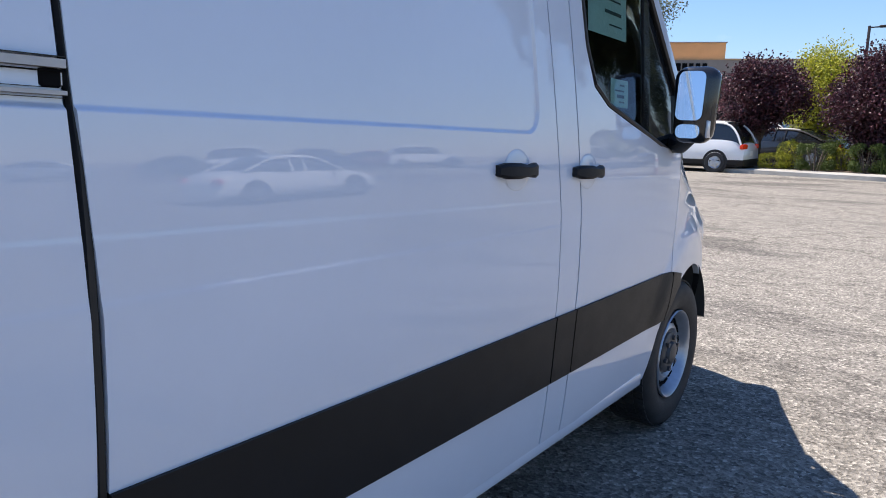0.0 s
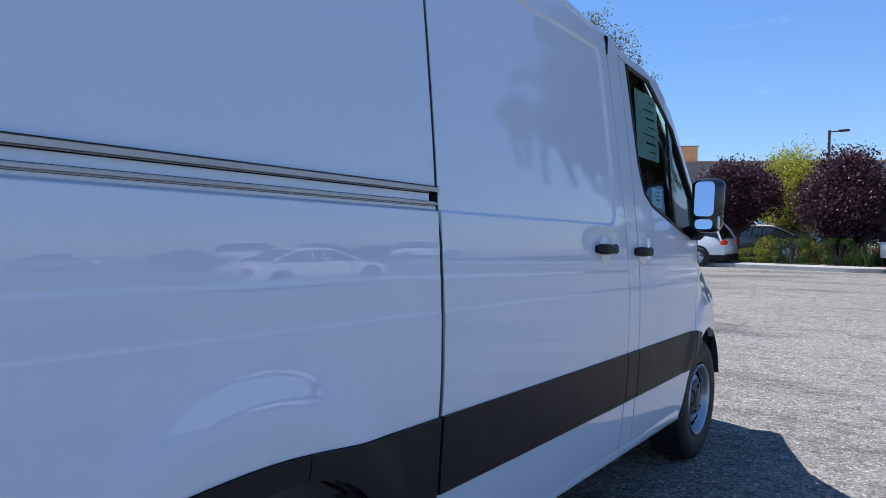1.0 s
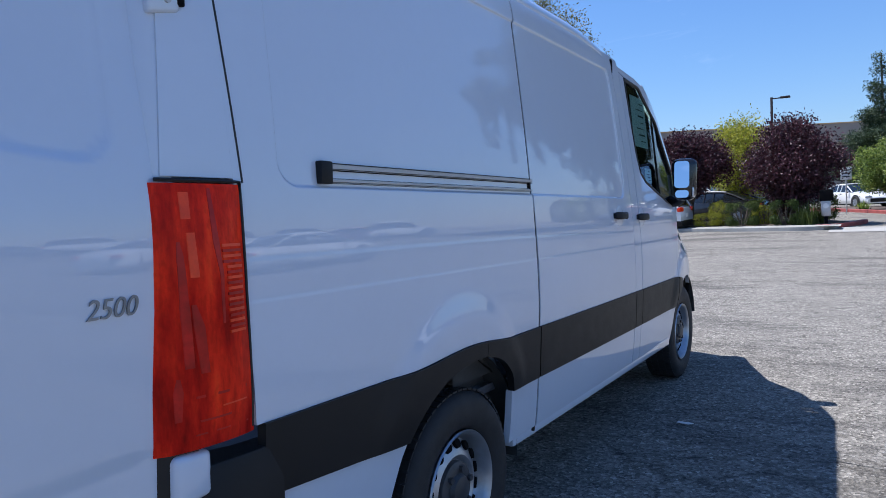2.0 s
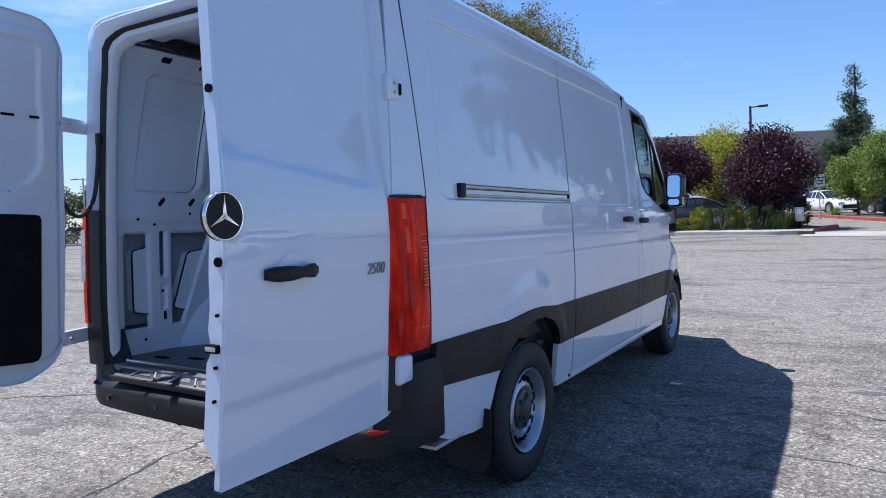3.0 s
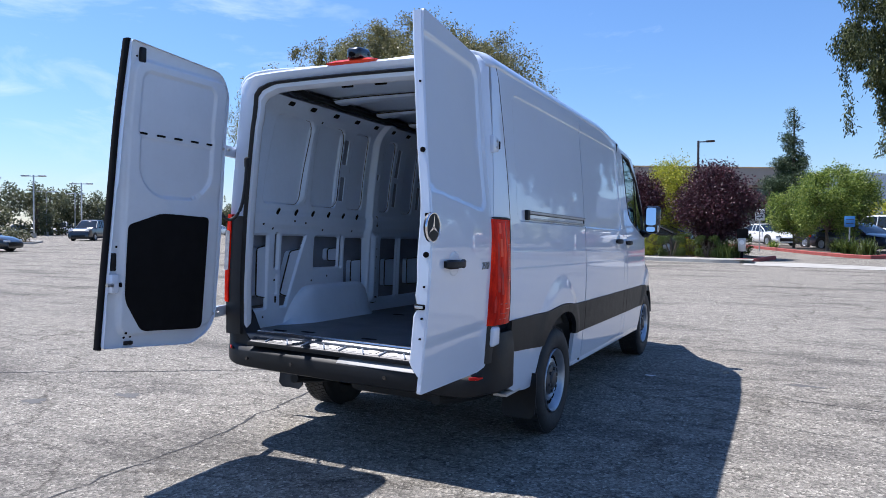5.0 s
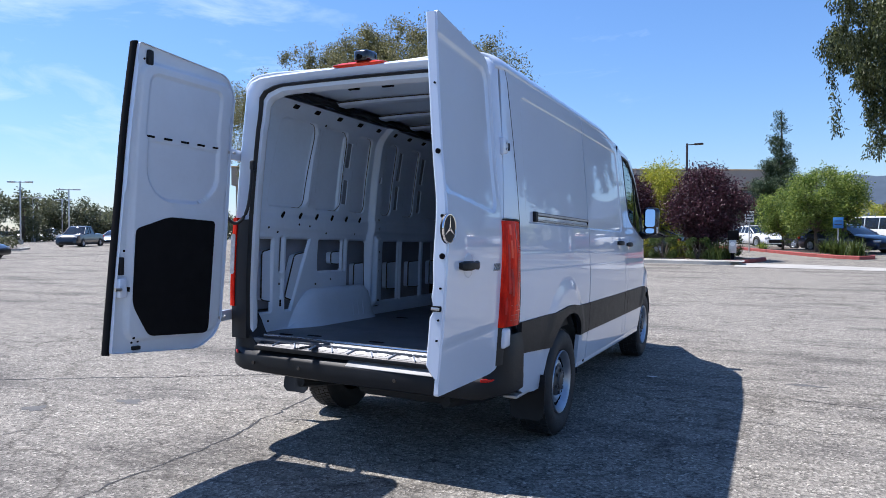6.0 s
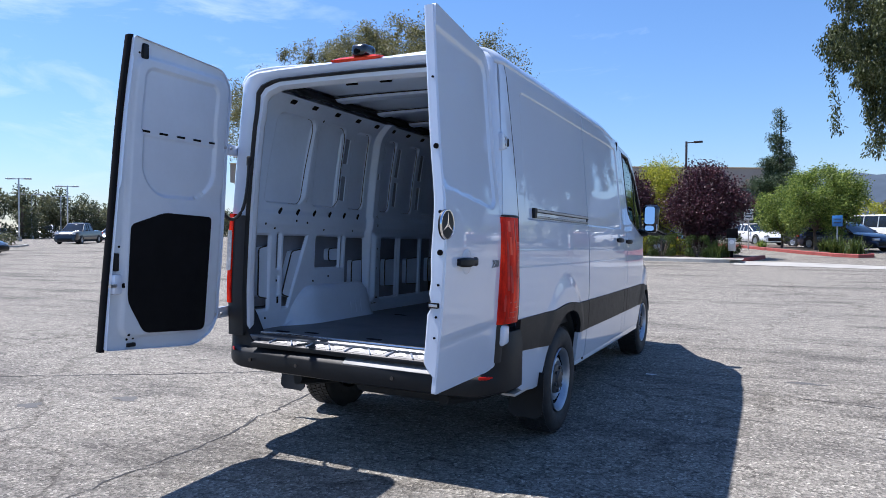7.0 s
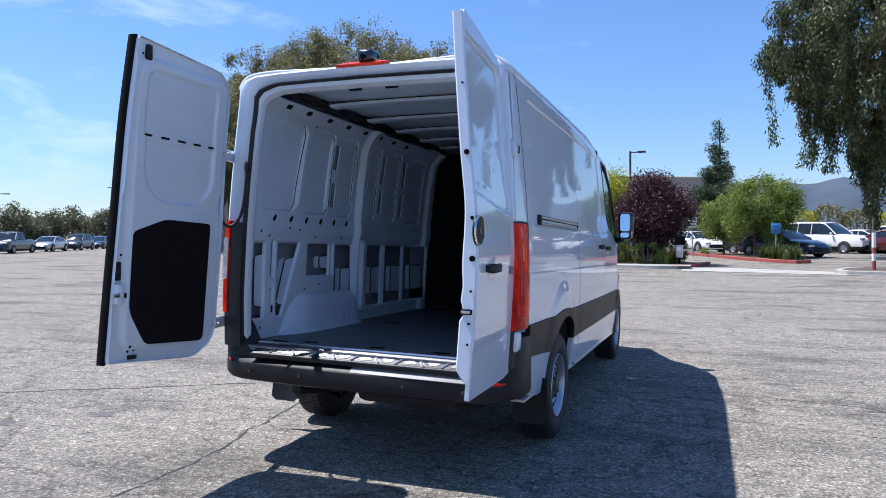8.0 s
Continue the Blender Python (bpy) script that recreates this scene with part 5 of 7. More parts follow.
    # wheel box
    for s in (-1, 1):
        bm = bmesh.new()
        rings = []
        for k in range(29):
            t = k / 28
            y = -0.80 + 1.30 * t
            up = float(smooth_step(y, -0.80, -0.42) * (1 - smooth_step(y, 0.26, 0.50)))
            foot = 0.91 - 0.128 * up ** 0.55
            top = 0.762 + 0.275 * up ** 0.7
            ring = [(0.915, max(0.765, top)), (foot + 0.115, max(0.764, top)), (foot + 0.085, max(0.763, top - 0.010)), (foot + 0.060, max(0.762, top - 0.035)), (foot + 0.040, max(0.761, top - 0.09)), (foot + 0.018, 0.80 if up > 0.3 else 0.76), (foot, 0.758), (foot - 0.012, 0.757)]
            rings.append([(s * min(x, 0.915), y, z) for x, z in ring])
        loft(bm, rings, closed=False)
        arch = part("wheel_box", bm, M["cargo_paint"], van, "white painted steel wheel box", smooth=50)
        arch.location = (0, 0, -0.047)
        for k in range(3):
            y = 0.02 + 0.075 * k
            bm = bmesh.new()
            tube(bm, [(s * 0.800, y, 0.79), (s * 0.815, y, 0.87), (s * 0.828, y, 0.945)], [0.006, 0.009, 0.005], 8)
            part("pressed_rib", bm, M["cargo_paint"], arch)
    # floor, bulkhead, roof lining
    bm = bmesh.new()
    box(bm, (0, 0.45, 0.738), (1.80, 3.30, 0.036), 0.006)
    cargo_floor = part("cargo_floor", bm, M["floor"], van, "dark grey cargo floor")
    cargo_floor.location = (0, 0, -0.047)
    # Recesses in the floor shown by near-black plates for their shade.
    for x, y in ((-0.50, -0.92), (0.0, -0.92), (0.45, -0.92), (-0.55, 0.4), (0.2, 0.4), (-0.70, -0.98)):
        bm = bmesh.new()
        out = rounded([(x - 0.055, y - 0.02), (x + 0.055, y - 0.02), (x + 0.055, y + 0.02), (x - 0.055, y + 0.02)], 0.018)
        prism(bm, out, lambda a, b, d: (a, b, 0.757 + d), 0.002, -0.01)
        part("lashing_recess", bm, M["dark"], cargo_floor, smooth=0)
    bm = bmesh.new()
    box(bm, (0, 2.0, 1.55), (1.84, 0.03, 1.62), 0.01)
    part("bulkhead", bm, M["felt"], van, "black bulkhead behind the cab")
    bm = bmesh.new()
    box(bm, (0, 0.42, 2.438), (1.40, 3.2, 0.008), 0.002)
    part("roof_skin", bm, M["cargo_paint"], van, "white underside of the roof")
    for k, y in enumerate((-0.97, -0.38, 0.22, 0.76, 1.30, 1.82)):
        bm = bmesh.new()
        rings = []
        for x in np.linspace(-0.80, 0.80, 17):
            arc = 2.405 - 0.02 * (abs(x) / 0.8) ** 3
            rings.append([(x, y - 0.075, arc + 0.028), (x, y - 0.055, arc + 0.002), (x, y - 0.045, arc), (x, y + 0.045, arc), (x, y + 0.055, arc + 0.002), (x, y + 0.075, arc + 0.028)])
        loft(bm, rings, closed=False)
        bow = part("roof_bow", bm, M["cargo_paint"], van, "white pressed steel roof bow", smooth=40)
        bm = bmesh.new()
        tube(bm, [(x, y - 0.079, 2.425 - 0.02 * (abs(x) / 0.8) ** 3) for x in np.linspace(-0.72, 0.72, 15)], 0.0045, 6)
        part("sealant_bead", bm, M["seal"], bow)
    for s in (1, -1):
        bm = bmesh.new()
        pts = [(s * (0.705 + 0.01 * math.sin(k * 1.7)), -1.05 + k * 0.16, 2.395 + 0.010 * math.sin(k * 2.3)) for k in range(20)]
        tube(bm, pts, [0.022 + 0.008 * math.sin(k * 1.1) ** 2 for k in range(20)], 8)
        loom = part("cable_duct", bm, M["seal"], van, "black cable duct under the roof edge")
        bm = bmesh.new()
        box(bm, (s * 0.715, 0.47, 2.402), (0.06, 3.05, 0.04), 0.010)
        part("duct_cover", bm, M["seal"], loom)
    # Dark blocks painted as the shade of the latch slots.
    for x in (-0.10, 0.15):
        bm = bmesh.new()
        box(bm, (x, -1.10, 2.345), (0.085, 0.02, 0.018), 0.006)
        part("latch_slot", bm, M["dark"], van)


build_cargo()


def build_cab():
    for x in (-0.48, 0.48):
        bm = bmesh.new()
        box(bm, (x, 2.50, 1.02), (0.52, 0.52, 0.20), 0.06)
        seat = part("cab_seat", bm, M["seat"], van, "dark cloth cab seat")
        bm = bmesh.new()
        box(bm, (x, 2.24, 1.40), (0.50, 0.16, 0.72), 0.06, Matrix.Rotation(radians(8), 3, "X"))
        part("backrest", bm, M["seat"], seat)
        bm = bmesh.new()
        box(bm, (x, 2.19, 1.86), (0.28, 0.10, 0.22), 0.05)
        part("head_rest", bm, M["seat"], seat)
    bm = bmesh.new()
    box(bm, (0, 3.22, 1.25), (1.60, 0.55, 0.40), 0.10)
    part("dashboard", bm, M["seat"], van, "dark dashboard")
    bm = bmesh.new()
    box(bm, (0, 2.75, 0.88), (1.70, 1.45, 0.08), 0.02)
    part("cab_floor", bm, M["felt"], van)
    bm = bmesh.new()
    box(bm, (0, 2.38, 2.36), (1.55, 0.72, 0.03), 0.01)
    part("headlining", bm, M["seat"], van)
    # printed sheets stuck inside the passenger window
    for y0, y1, z0, z1, bars in ((2.375, 2.70, 1.86, 2.20, 7), (2.56, 2.72, 1.62, 1.72, 4)):
        w = lambda z: float(half_width(2.7, z)) - 0.022
        bm = bmesh.new()
        loft(bm, [[(w(z), y0, z), (w(z), y1 - 0.08 * max(0, z - 2.1), z), (w(z) - 0.002, y1 - 0.08 * max(0, z - 2.1), z), (w(z) - 0.002, y0, z)] for z in np.linspace(z0, z1, 5)], caps=True)
        sheet_ob = part("window_sheet", bm, M["paper"], front_door_right, "printed paper sheet inside the window", smooth=0)
        for k in range(bars):
            z = z1 - (k + 1) * (z1 - z0) / (bars + 1)
            ln = (y1 - y0) * (0.35 + 0.4 * ((k * 37) % 10) / 10)
            bm = bmesh.new()
            box(bm, (w(z) + 0.002, y1 - 0.03 - ln / 2, z), (0.002, ln * 0.8, 0.006 + 0.006 * (k % 3 == 2)), 0)
            part("print_line", bm, M["ink"], sheet_ob, smooth=0)


build_cab()


# ---- rear doors
def lettering(text, size, put, material, parent, name, depth=0.002):
    cu = bpy.data.curves.new("letters", "FONT")
    cu.body, cu.size, cu.extrude, cu.align_x, cu.align_y = text, size, depth, "CENTER", "CENTER"
    cu.shear = 0.25
    ob = bpy.data.objects.new("letters", cu)
    scene.collection.objects.link(ob)
    bpy.context.view_layer.update()
    me = bpy.data.meshes.new_from_object(ob.evaluated_get(bpy.context.evaluated_depsgraph_get()))
    bpy.data.objects.remove(ob)
    for v in me.vertices:
        v.co = Vector(put(v.co.x, v.co.y, v.co.z))
    me.materials.clear()
    return mesh_object(name, me, material, parent, "chrome figures reading " + text)


def build_rear_door(sign, y0, width, skin_x, thick):
    """A rear door swung right out. a runs from the hinge to the free edge, b is the height."""
    h, f0, f1, splay = (0.0, width - 0.010, width - 0.100, 0.085) if sign > 0 else (0.055, width - 0.002, width - 0.062, 0.0)
    outline = rounded([(f0, 0.722), (f1, 2.440), (h + 0.09, 2.400), (h + 0.012, 2.27), (h, 1.2), (h + 0.012, 0.84), (h + 0.06, 0.745), (h + 0.20, 0.673)], [0.012, 0.02, 0.09, 0.05, 0.1, 0.03, 0.05, 0.06])

    if sign > 0:
        outline = rounded([(f0, 0.705), (f1, 2.440), (h + 0.09, 2.400), (h + 0.012, 2.27), (h - 0.010, 1.45), (h - 0.028, 0.80), (h + 0.006, 0.688), (h + 0.13, 0.671)], [0.012, 0.02, 0.09, 0.05, 0.1, 0.06, 0.05, 0.06])

    flat_x = skin_x

    def skin_x(b, a=0.45):
        """How far out the skin lies: the door is opened a little past square."""
        return flat_x(b) + splay * (a - 0.45)

    def free(b):
        """The free edge's distance from the hinge line at the height b."""
        return f0 + (f1 - f0) * (b - 0.722) / 1.718

    def outer_x(a, b):
        w = skin_x(b, np.asarray(a, float))
        hollow = round_rect(a, b, 0.115, width + 0.20, 1.545 + 0.10 * (np.asarray(a, float) - 0.12), 2.33, 0.09)
        w = w - 0.012 * (1 - smooth_step(hollow, -0.014, 0.014))
        w = w - 0.005 * (1 - smooth_step(b, 0.905, 0.955)) * smooth_step(a, 0.02, 0.1)
        return w - 0.004 * smooth_step(0.06 - a, 0, 0.06)

    def outer(a, b):
        return np.stack([sign * outer_x(a, b), y0 - np.asarray(a, float), np.asarray(b, float)], 1)

    door = sheet("rear_door", outline, outer, M["white"], van, "white rear door standing wide open", step=0.05,
                 lines_a=[0.10, 0.115, 0.125, 0.135, 0.15, 0.17, 0.19, width - 0.045, width - 0.03, width - 0.016], lines_b=[0.90, 0.915, 0.93, 0.945, 1.53, 1.54, 1.55, 1.56, 1.575, 1.59, 1.61, 2.27, 2.30, 2.32, 2.33, 2.345],
                 inward=(-sign * (thick if sign < 0 else 0.020), 0, 0), flip=sign > 0)

    def inner_x(a, b):
        d = np.zeros_like(np.asarray(a, float) + np.asarray(b, float))
        low = round_rect(a, b, 0.165, 0.705, 1.585, 2.12, 0.19)
        high = round_rect(a, b, 0.175, 0.725, 1.905, 2.29, 0.06)
        d = np.maximum(d, (0.013 + 0.007 * (1 - smooth_step(b, 1.906, 1.922))) * (1 - smooth_step(low, -0.013, 0.013)))
        d = np.maximum(d, 0.013 * (1 - smooth_step(high, -0.012, 0.012)))
        lip = round_rect(a, b, h + 0.03, f1 - 0.035, 0.78, 2.345, 0.08)
        d = d + 0.020 * smooth_step(lip, -0.012, 0.016)
        scoop = round_rect(a, b, 0.02, 0.50, 1.52, 1.66, 0.07)
        d = d + 0.010 * (1 - smooth_step(scoop, -0.05, 0.03)) * (d < 0.01)
        return skin_x(b, np.asarray(a, float)) - thick + d

    def inner(a, b):
        return np.stack([sign * inner_x(a, b), y0 - np.asarray(a, float), np.asarray(b, float)], 1)

    inset = outline if sign < 0 else rounded([(f0 - 0.03, 0.80), (f1 - 0.02, 2.425), (h + 0.09, 2.38), (h + 0.02, 2.25), (h + 0.012, 1.2), (h + 0.02, 0.84), (h + 0.10, 0.76), (h + 0.30, 0.76)], 0.03)
    lining = sheet("inner_panel", inset, inner, M["inner_white"], door, "white pressed steel inner panel", step=0.0105, flip=sign < 0)

    def on_inner(a, b, out):
        return (sign * (float(inner_x(np.array([a]), np.array([b]))[0]) - out), y0 - a, b)

    # dark lining panel
    bm = bmesh.new()
    pocket = rounded([(0.180, 0.765), (0.640, 0.795), (0.762, 0.985), (0.766, 1.415), (0.540, 1.490), (0.172, 1.478)], [0.05, 0.04, 0.05, 0.03, 0.04, 0.03])
    prism(bm, pocket, lambda a, b, d: (sign * (float(skin_x(b, a)) - thick - d), y0 - a, b), 0.004, -0.006)
    part("door_lining", bm, M["felt"], door, "black lining panel on the inside", smooth=0)
    # Slot shade is the near-black colour of these plates.
    for k in range(5):
        bm = bmesh.new()
        a = 0.185 + 0.127 * k
        prism(bm, rounded([(a - 0.03, 1.936), (a + 0.03, 1.936), (a + 0.03, 1.948), (a - 0.03, 1.948)], 0.004), lambda a_, b, d: (sign * (float(skin_x(b, a_)) - thick + 0.012 - d), y0 - a_, b), 0.003, -0.006)
        part("vent_slot", bm, M["dark"], lining, smooth=0)
    # seal along the free edge
    bm = bmesh.new()
    if sign < 0:
        loft(bm, [[(sign * (float(skin_x(z)) + o), y0 - free(z) - e, z) for o, e in ((0.004, -0.01), (0.006, 0.008), (-0.018, 0.014), (-0.040, 0.010), (-0.046, -0.004))] for z in np.linspace(0.712, 2.445, 14)], caps=True)
        part("edge_seal", bm, M["felt"], door, "black rubber seal along the edge")
    else:
        rings = []
        for z in np.linspace(0.778, 2.43, 56):
            w = 0.058 + 0.018 * float(1 - smooth_step(z, 1.30, 1.62)) - 0.007 * math.exp(-((z - 1.20) / 0.05) ** 2) - 0.018 * math.exp(-((z - 1.09) / 0.022) ** 4)
            w = 0.024 + (w - 0.024) * float(smooth_step(z, 0.770, 0.835))
            rings.append([(sign * (float(skin_x(z, free(z))) + o), y0 - free(z) - e, z) for o, e in ((-0.004, -0.004), (-0.012, 0.003), (0.008 - w, 0.004), (-w, -0.004), (0.001 - w, -0.05))])
        loft(bm, rings, closed=False)
        bm.faces.new([bm.verts.new(Vector(q)) for q in rings[0]])
        part("edge_flange", bm, M["white"], door)
        for z, w, h in ((1.322, 0.026, 0.026), (1.79, 0.024, 0.024), (1.50, 0.016, 0.016), (2.10, 0.010, 0.010), (1.18, 0.010, 0.010), (0.95, 0.010, 0.010), (1.04, 0.010, 0.010)):
            bm = bmesh.new()
            tube(bm, [(sign * (float(skin_x(z, width)) - 0.030), y0 - free(z) - 0.004, z), (sign * (float(skin_x(z, width)) - 0.030), y0 - free(z) - 0.012, z)], w / 2, 12)
            part("edge_stud", bm, M["dark"], door)
        bm = bmesh.new()
        box(bm, (sign * (float(skin_x(1.09, width)) - 0.045), y0 - free(1.09) + 0.002, 1.090), (0.050, 0.036, 0.024), 0.005)
        catch = part("door_catch", bm, M["dark"], door, "black door catch")
        bm = bmesh.new()
        box(bm, (sign * (float(skin_x(1.09, width)) - 0.045), y0 - free(1.09) - 0.012, 1.090), (0.042, 0.01, 0.014), 0.003)
        part("striker", bm, M["steel"], catch)
    # hinges
    for z in (0.850, 1.930):
        bm = bmesh.new()
        x = float(skin_x(z, 0.0)) - 0.02
        if sign < 0:
            box(bm, (sign * (x - 0.015), (y0 - 1.185) / 2 - 0.06, z), (0.028, abs(y0 + 1.185) + 0.13, 0.075), 0.010)
        else:
            tall, deep, mid = (0.112, 0.100, -1.152) if z < 1 else (0.085, 0.080, -1.150)
            got = box(bm, (x + (0.020 if z < 1 else 0.028), mid, z), (0.075, deep, tall), 0.016 if z < 1 else 0.008, segs=3)
            for v in got:
                v.co.z += (0.05 if z < 1 else 0.22) * (v.co.y - mid) * (1 if v.co.z < z else -1)
        if sign < 0:
            for v in bm.verts:
                v.co.x -= 0.075 * (v.co.y + 1.45) / 0.28 if v.co.y > -1.45 else 0.0
        hinge = part("hinge", bm, M["white"], door, "white painted door hinge")
        if sign > 0 and z > 1:
            bm = bmesh.new()
            box(bm, (x + 0.054, -1.108, z + 0.002), (0.030, 0.018, 0.044), 0.003)
            part("hinge_stop", bm, M["dark"], hinge)
        if sign > 0 and z > 1:
            for dz in (0.020, -0.014):
                bm = bmesh.new()
                tube(bm, [(x + 0.064, -1.144, z + dz), (x + 0.071, -1.144, z + dz)], 0.008, 8)
                part("hinge_bolt", bm, M["galv"], hinge)
        for dy in (-0.012, 0.038) if sign < 0 else ():
            bm = bmesh.new()
            yy = y0 + dy - (0.06 if sign < 0 else 0.0)
            xx = sign * (x + (0.046 if sign > 0 else -0.030))
            tube(bm, [(xx, yy, z), (xx + sign * (0.008 if sign > 0 else -0.008), yy, z)], 0.010, 8)
            part("hinge_bolt", bm, M["galv"], hinge)
    return door, on_inner


RIGHT_DOOR_X = spline([0.69, 1.0, 1.25, 1.45, 1.75, 2.0, 2.2, 2.45], [0.998, 1.012, 1.018, 1.014, 0.978, 0.950, 0.930, 0.908])
LEFT_DOOR_X = spline([0.69, 1.0, 1.25, 1.50, 1.75, 2.0, 2.2, 2.45], [0.978, 0.965, 0.952, 0.938, 0.926, 0.912, 0.893, 0.865])
door_right, _ = build_rear_door(1, -1.178, 0.925, RIGHT_DOOR_X, 0.045)
door_left, left_inner = build_rear_door(-1, -1.320, 0.885, LEFT_DOOR_X, 0.065)


def dress_doors():
    def out_right(y, z, out):
        return (float(RIGHT_DOOR_X(z)) + 0.085 * (-1.628 - y) + out, y, z)
    pull_handle(door_right, -1.803, 1.276, out_right, 0.235)
    # round badge: dark disc with a bright ring and three bright spokes
    cy, cz = -2.075, 1.444
    x0 = out_right(cy, cz, 0.004)[0]
    bm = bmesh.new()
    lathe(bm, [(0.0, 0.0085), (0.060, 0.0085), (0.0655, 0.0045), (0.0660, -0.006), (0.0, -0.006)], 40, (x0, cy, cz))
    badge = part("round_badge", bm, M["plastic"], door_right, "round dark badge with a bright ring")
    bm = bmesh.new()
    lathe(bm, [(0.0595, 0.008), (0.0605, 0.0105), (0.0635, 0.0105), (0.0662, 0.006), (0.0662, 0.003)], 40, (x0, cy, cz))
    part("badge_ring", bm, M["chrome"], badge)
    for k in range(3):
        a = math.pi / 2 + k * math.tau / 3
        bm = bmesh.new()
        tip, base = 0.057, 0.008
        p = [(tip * math.cos(a), tip * math.sin(a))] + [(base * math.cos(a + d), base * math.sin(a + d)) for d in (2.0, -2.0)]
        prism(bm, p, lambda u, v, d: (x0 + 0.0085 + d, cy + u, cz + v), 0.0, 0.0025)
        part("badge_spoke", bm, M["chrome"], badge, smooth=0)
    lettering("2500", 0.058, lambda u, v, d: out_right(-1.325 + u, 1.252 + v, 0.003 + d), M["sun_strip_and_figures"], door_right, "model_figures")
    # latch, lock and pull of the left door
    bm = bmesh.new()
    box(bm, left_inner(0.842, 1.085, 0.018), (0.05, 0.05, 0.11), 0.010)
    lock = part("door_lock", bm, M["white"], door_left, "white door lock")
    bm = bmesh.new()
    x, y, z = left_inner(0.856, 1.080, 0.05)
    tube(bm, [(x - 0.02, y, z), (x + 0.005, y - 0.015, z), (x + 0.004, y - 0.05, z)], 0.011, 8)
    part("lock_bolt", bm, M["steel"], lock)
    bm = bmesh.new()
    box(bm, left_inner(0.835, 1.205, 0.002), (0.02, 0.032, 0.10), 0.006)
    part("inner_release", bm, M["plastic"], door_left, "black release handle")
    bm = bmesh.new()
    box(bm, left_inner(0.740, 2.372, 0.006), (0.03, 0.038, 0.085), 0.009)
    part("upper_catch", bm, M["plastic"], door_left, "black upper catch")
    bm = bmesh.new()
    box(bm, left_inner(0.715, 0.735, 0.006), (0.03, 0.05, 0.022), 0.004)
    part("lower_catch", bm, M["plastic"], door_left, "black lower catch")
    # Dark discs painted as the shade inside the panel's holes.
    for a, b, r in ((0.785, 1.075, 0.014), (0.74, 0.795, 0.007), (0.70, 0.770, 0.007), (0.74, 0.768, 0.007), (0.77, 2.36, 0.006), (0.82, 1.29, 0.007)):
        bm = bmesh.new()
        x, y, z = left_inner(a, b, 0.003)
        tube(bm, [(x, y, z), (x - 0.01, y, z)], r, 10)
        part("panel_hole", bm, M["dark"], door_left)
    # rubber wiring loop between body and door
    bm = bmesh.new()
    pts = []
    ctrl = [Vector(p) for p in ((-0.815, -1.225, 1.84), (-0.815, -1.235, 1.70), (-0.83, -1.25, 1.56), (-0.865, -1.275, 1.485), (-0.90, -1.31, 1.475), (-0.92, -1.35, 1.53), (-0.915, -1.385, 1.62), (-0.90, -1.39, 1.70))]
    for i in range(len(ctrl) - 1):
        a, b, c, d = ctrl[max(i - 1, 0)], ctrl[i], ctrl[i + 1], ctrl[min(i + 2, len(ctrl) - 1)]
        for k in range(4):
            t = k / 4
            pts.append(0.5 * (2 * b + (c - a) * t + (2 * a - 5 * b + 4 * c - d) * t * t + (3 * b - a - 3 * c + d) * t ** 3))
    tube(bm, pts, 0.011, 8)
    gaiter = part("wiring_gaiter", bm, M["seal"], van, "black rubber wiring gaiter")
    bm = bmesh.new()
    box(bm, (-0.815, -1.222, 1.86), (0.035, 0.03, 0.07), 0.012)
    part("gaiter_boot", bm, M["seal"], gaiter)
    # high brake lamp and rear view camera on the roof edge
    bm = bmesh.new()
    rings = []
    for k in range(13):
        x = -0.18 + 0.36 * k / 12
        h = 0.014 * min(1, 4.2 * min(k, 12 - k) / 12 + 0.35)
        rings.append([(x, -1.17, 2.468 - h), (x, -1.216, 2.464 - h), (x, -1.224, 2.468), (x, -1.209, 2.468 + h), (x, -1.13, 2.474 + h)])
    loft(bm, rings, caps=True)
    part("high_brake_lamp", bm, M["red_lens"], van, "red high-level brake lamp", smooth=40)
    bm = bmesh.new()
    got = box(bm, (0, 0, 0), (0.105, 0.135, 0.075), 0.025, segs=3)
    for v in got:
        v.co.z += 0.10 * v.co.y
        v.co.x *= 1 - 1.2 * max(0, v.co.z - 0.02)
        v.co += Vector((0.020, -1.160, 2.522))
    eye = part("rear_camera", bm, M["gloss_black"], van, "black rear view camera housing")
    bm = bmesh.new()
    tube(bm, [(0.020, -1.234, 2.505), (0.020, -1.241, 2.503)], 0.016, 16)
    part("camera_lens", bm, M["dark"], eye)


dress_doors()


# ---------------------------------------------------------------- ground and edges
def build_ground():
    xs = np.concatenate([[-900, -400, -200], np.linspace(-100, 100, 51), [200, 400, 900]])
    ys = np.concatenate([[-900, -300, -100, -50, -25], np.linspace(-12, 62, 75), [90, 200, 450, 900]])
    g = grid_skin("ground", xs, ys, lambda a, b: np.stack([a, b, rise(b)], 1), M["asphalt"], None)
    tagged(g, "sun-bleached cracked asphalt car park", "ground", kind="structure")


build_ground()


def ribbon(bm, pts, widths, lift):
    left, right = [], []
    for i, p in enumerate(pts):
        p = Vector(p)
        d = (Vector(pts[min(i + 1, len(pts) - 1)]) - Vector(pts[max(i - 1, 0)])).normalized()
        n = Vector((-d.y, d.x)) * widths[i] / 2
        for side, q in ((left, p + n), (right, p - n)):
            side.append(bm.verts.new((q.x, q.y, ground_z(q.y) + lift)))
    for i in range(len(pts) - 1):
        bm.faces.new((left[i], right[i], right[i + 1], left[i + 1]))


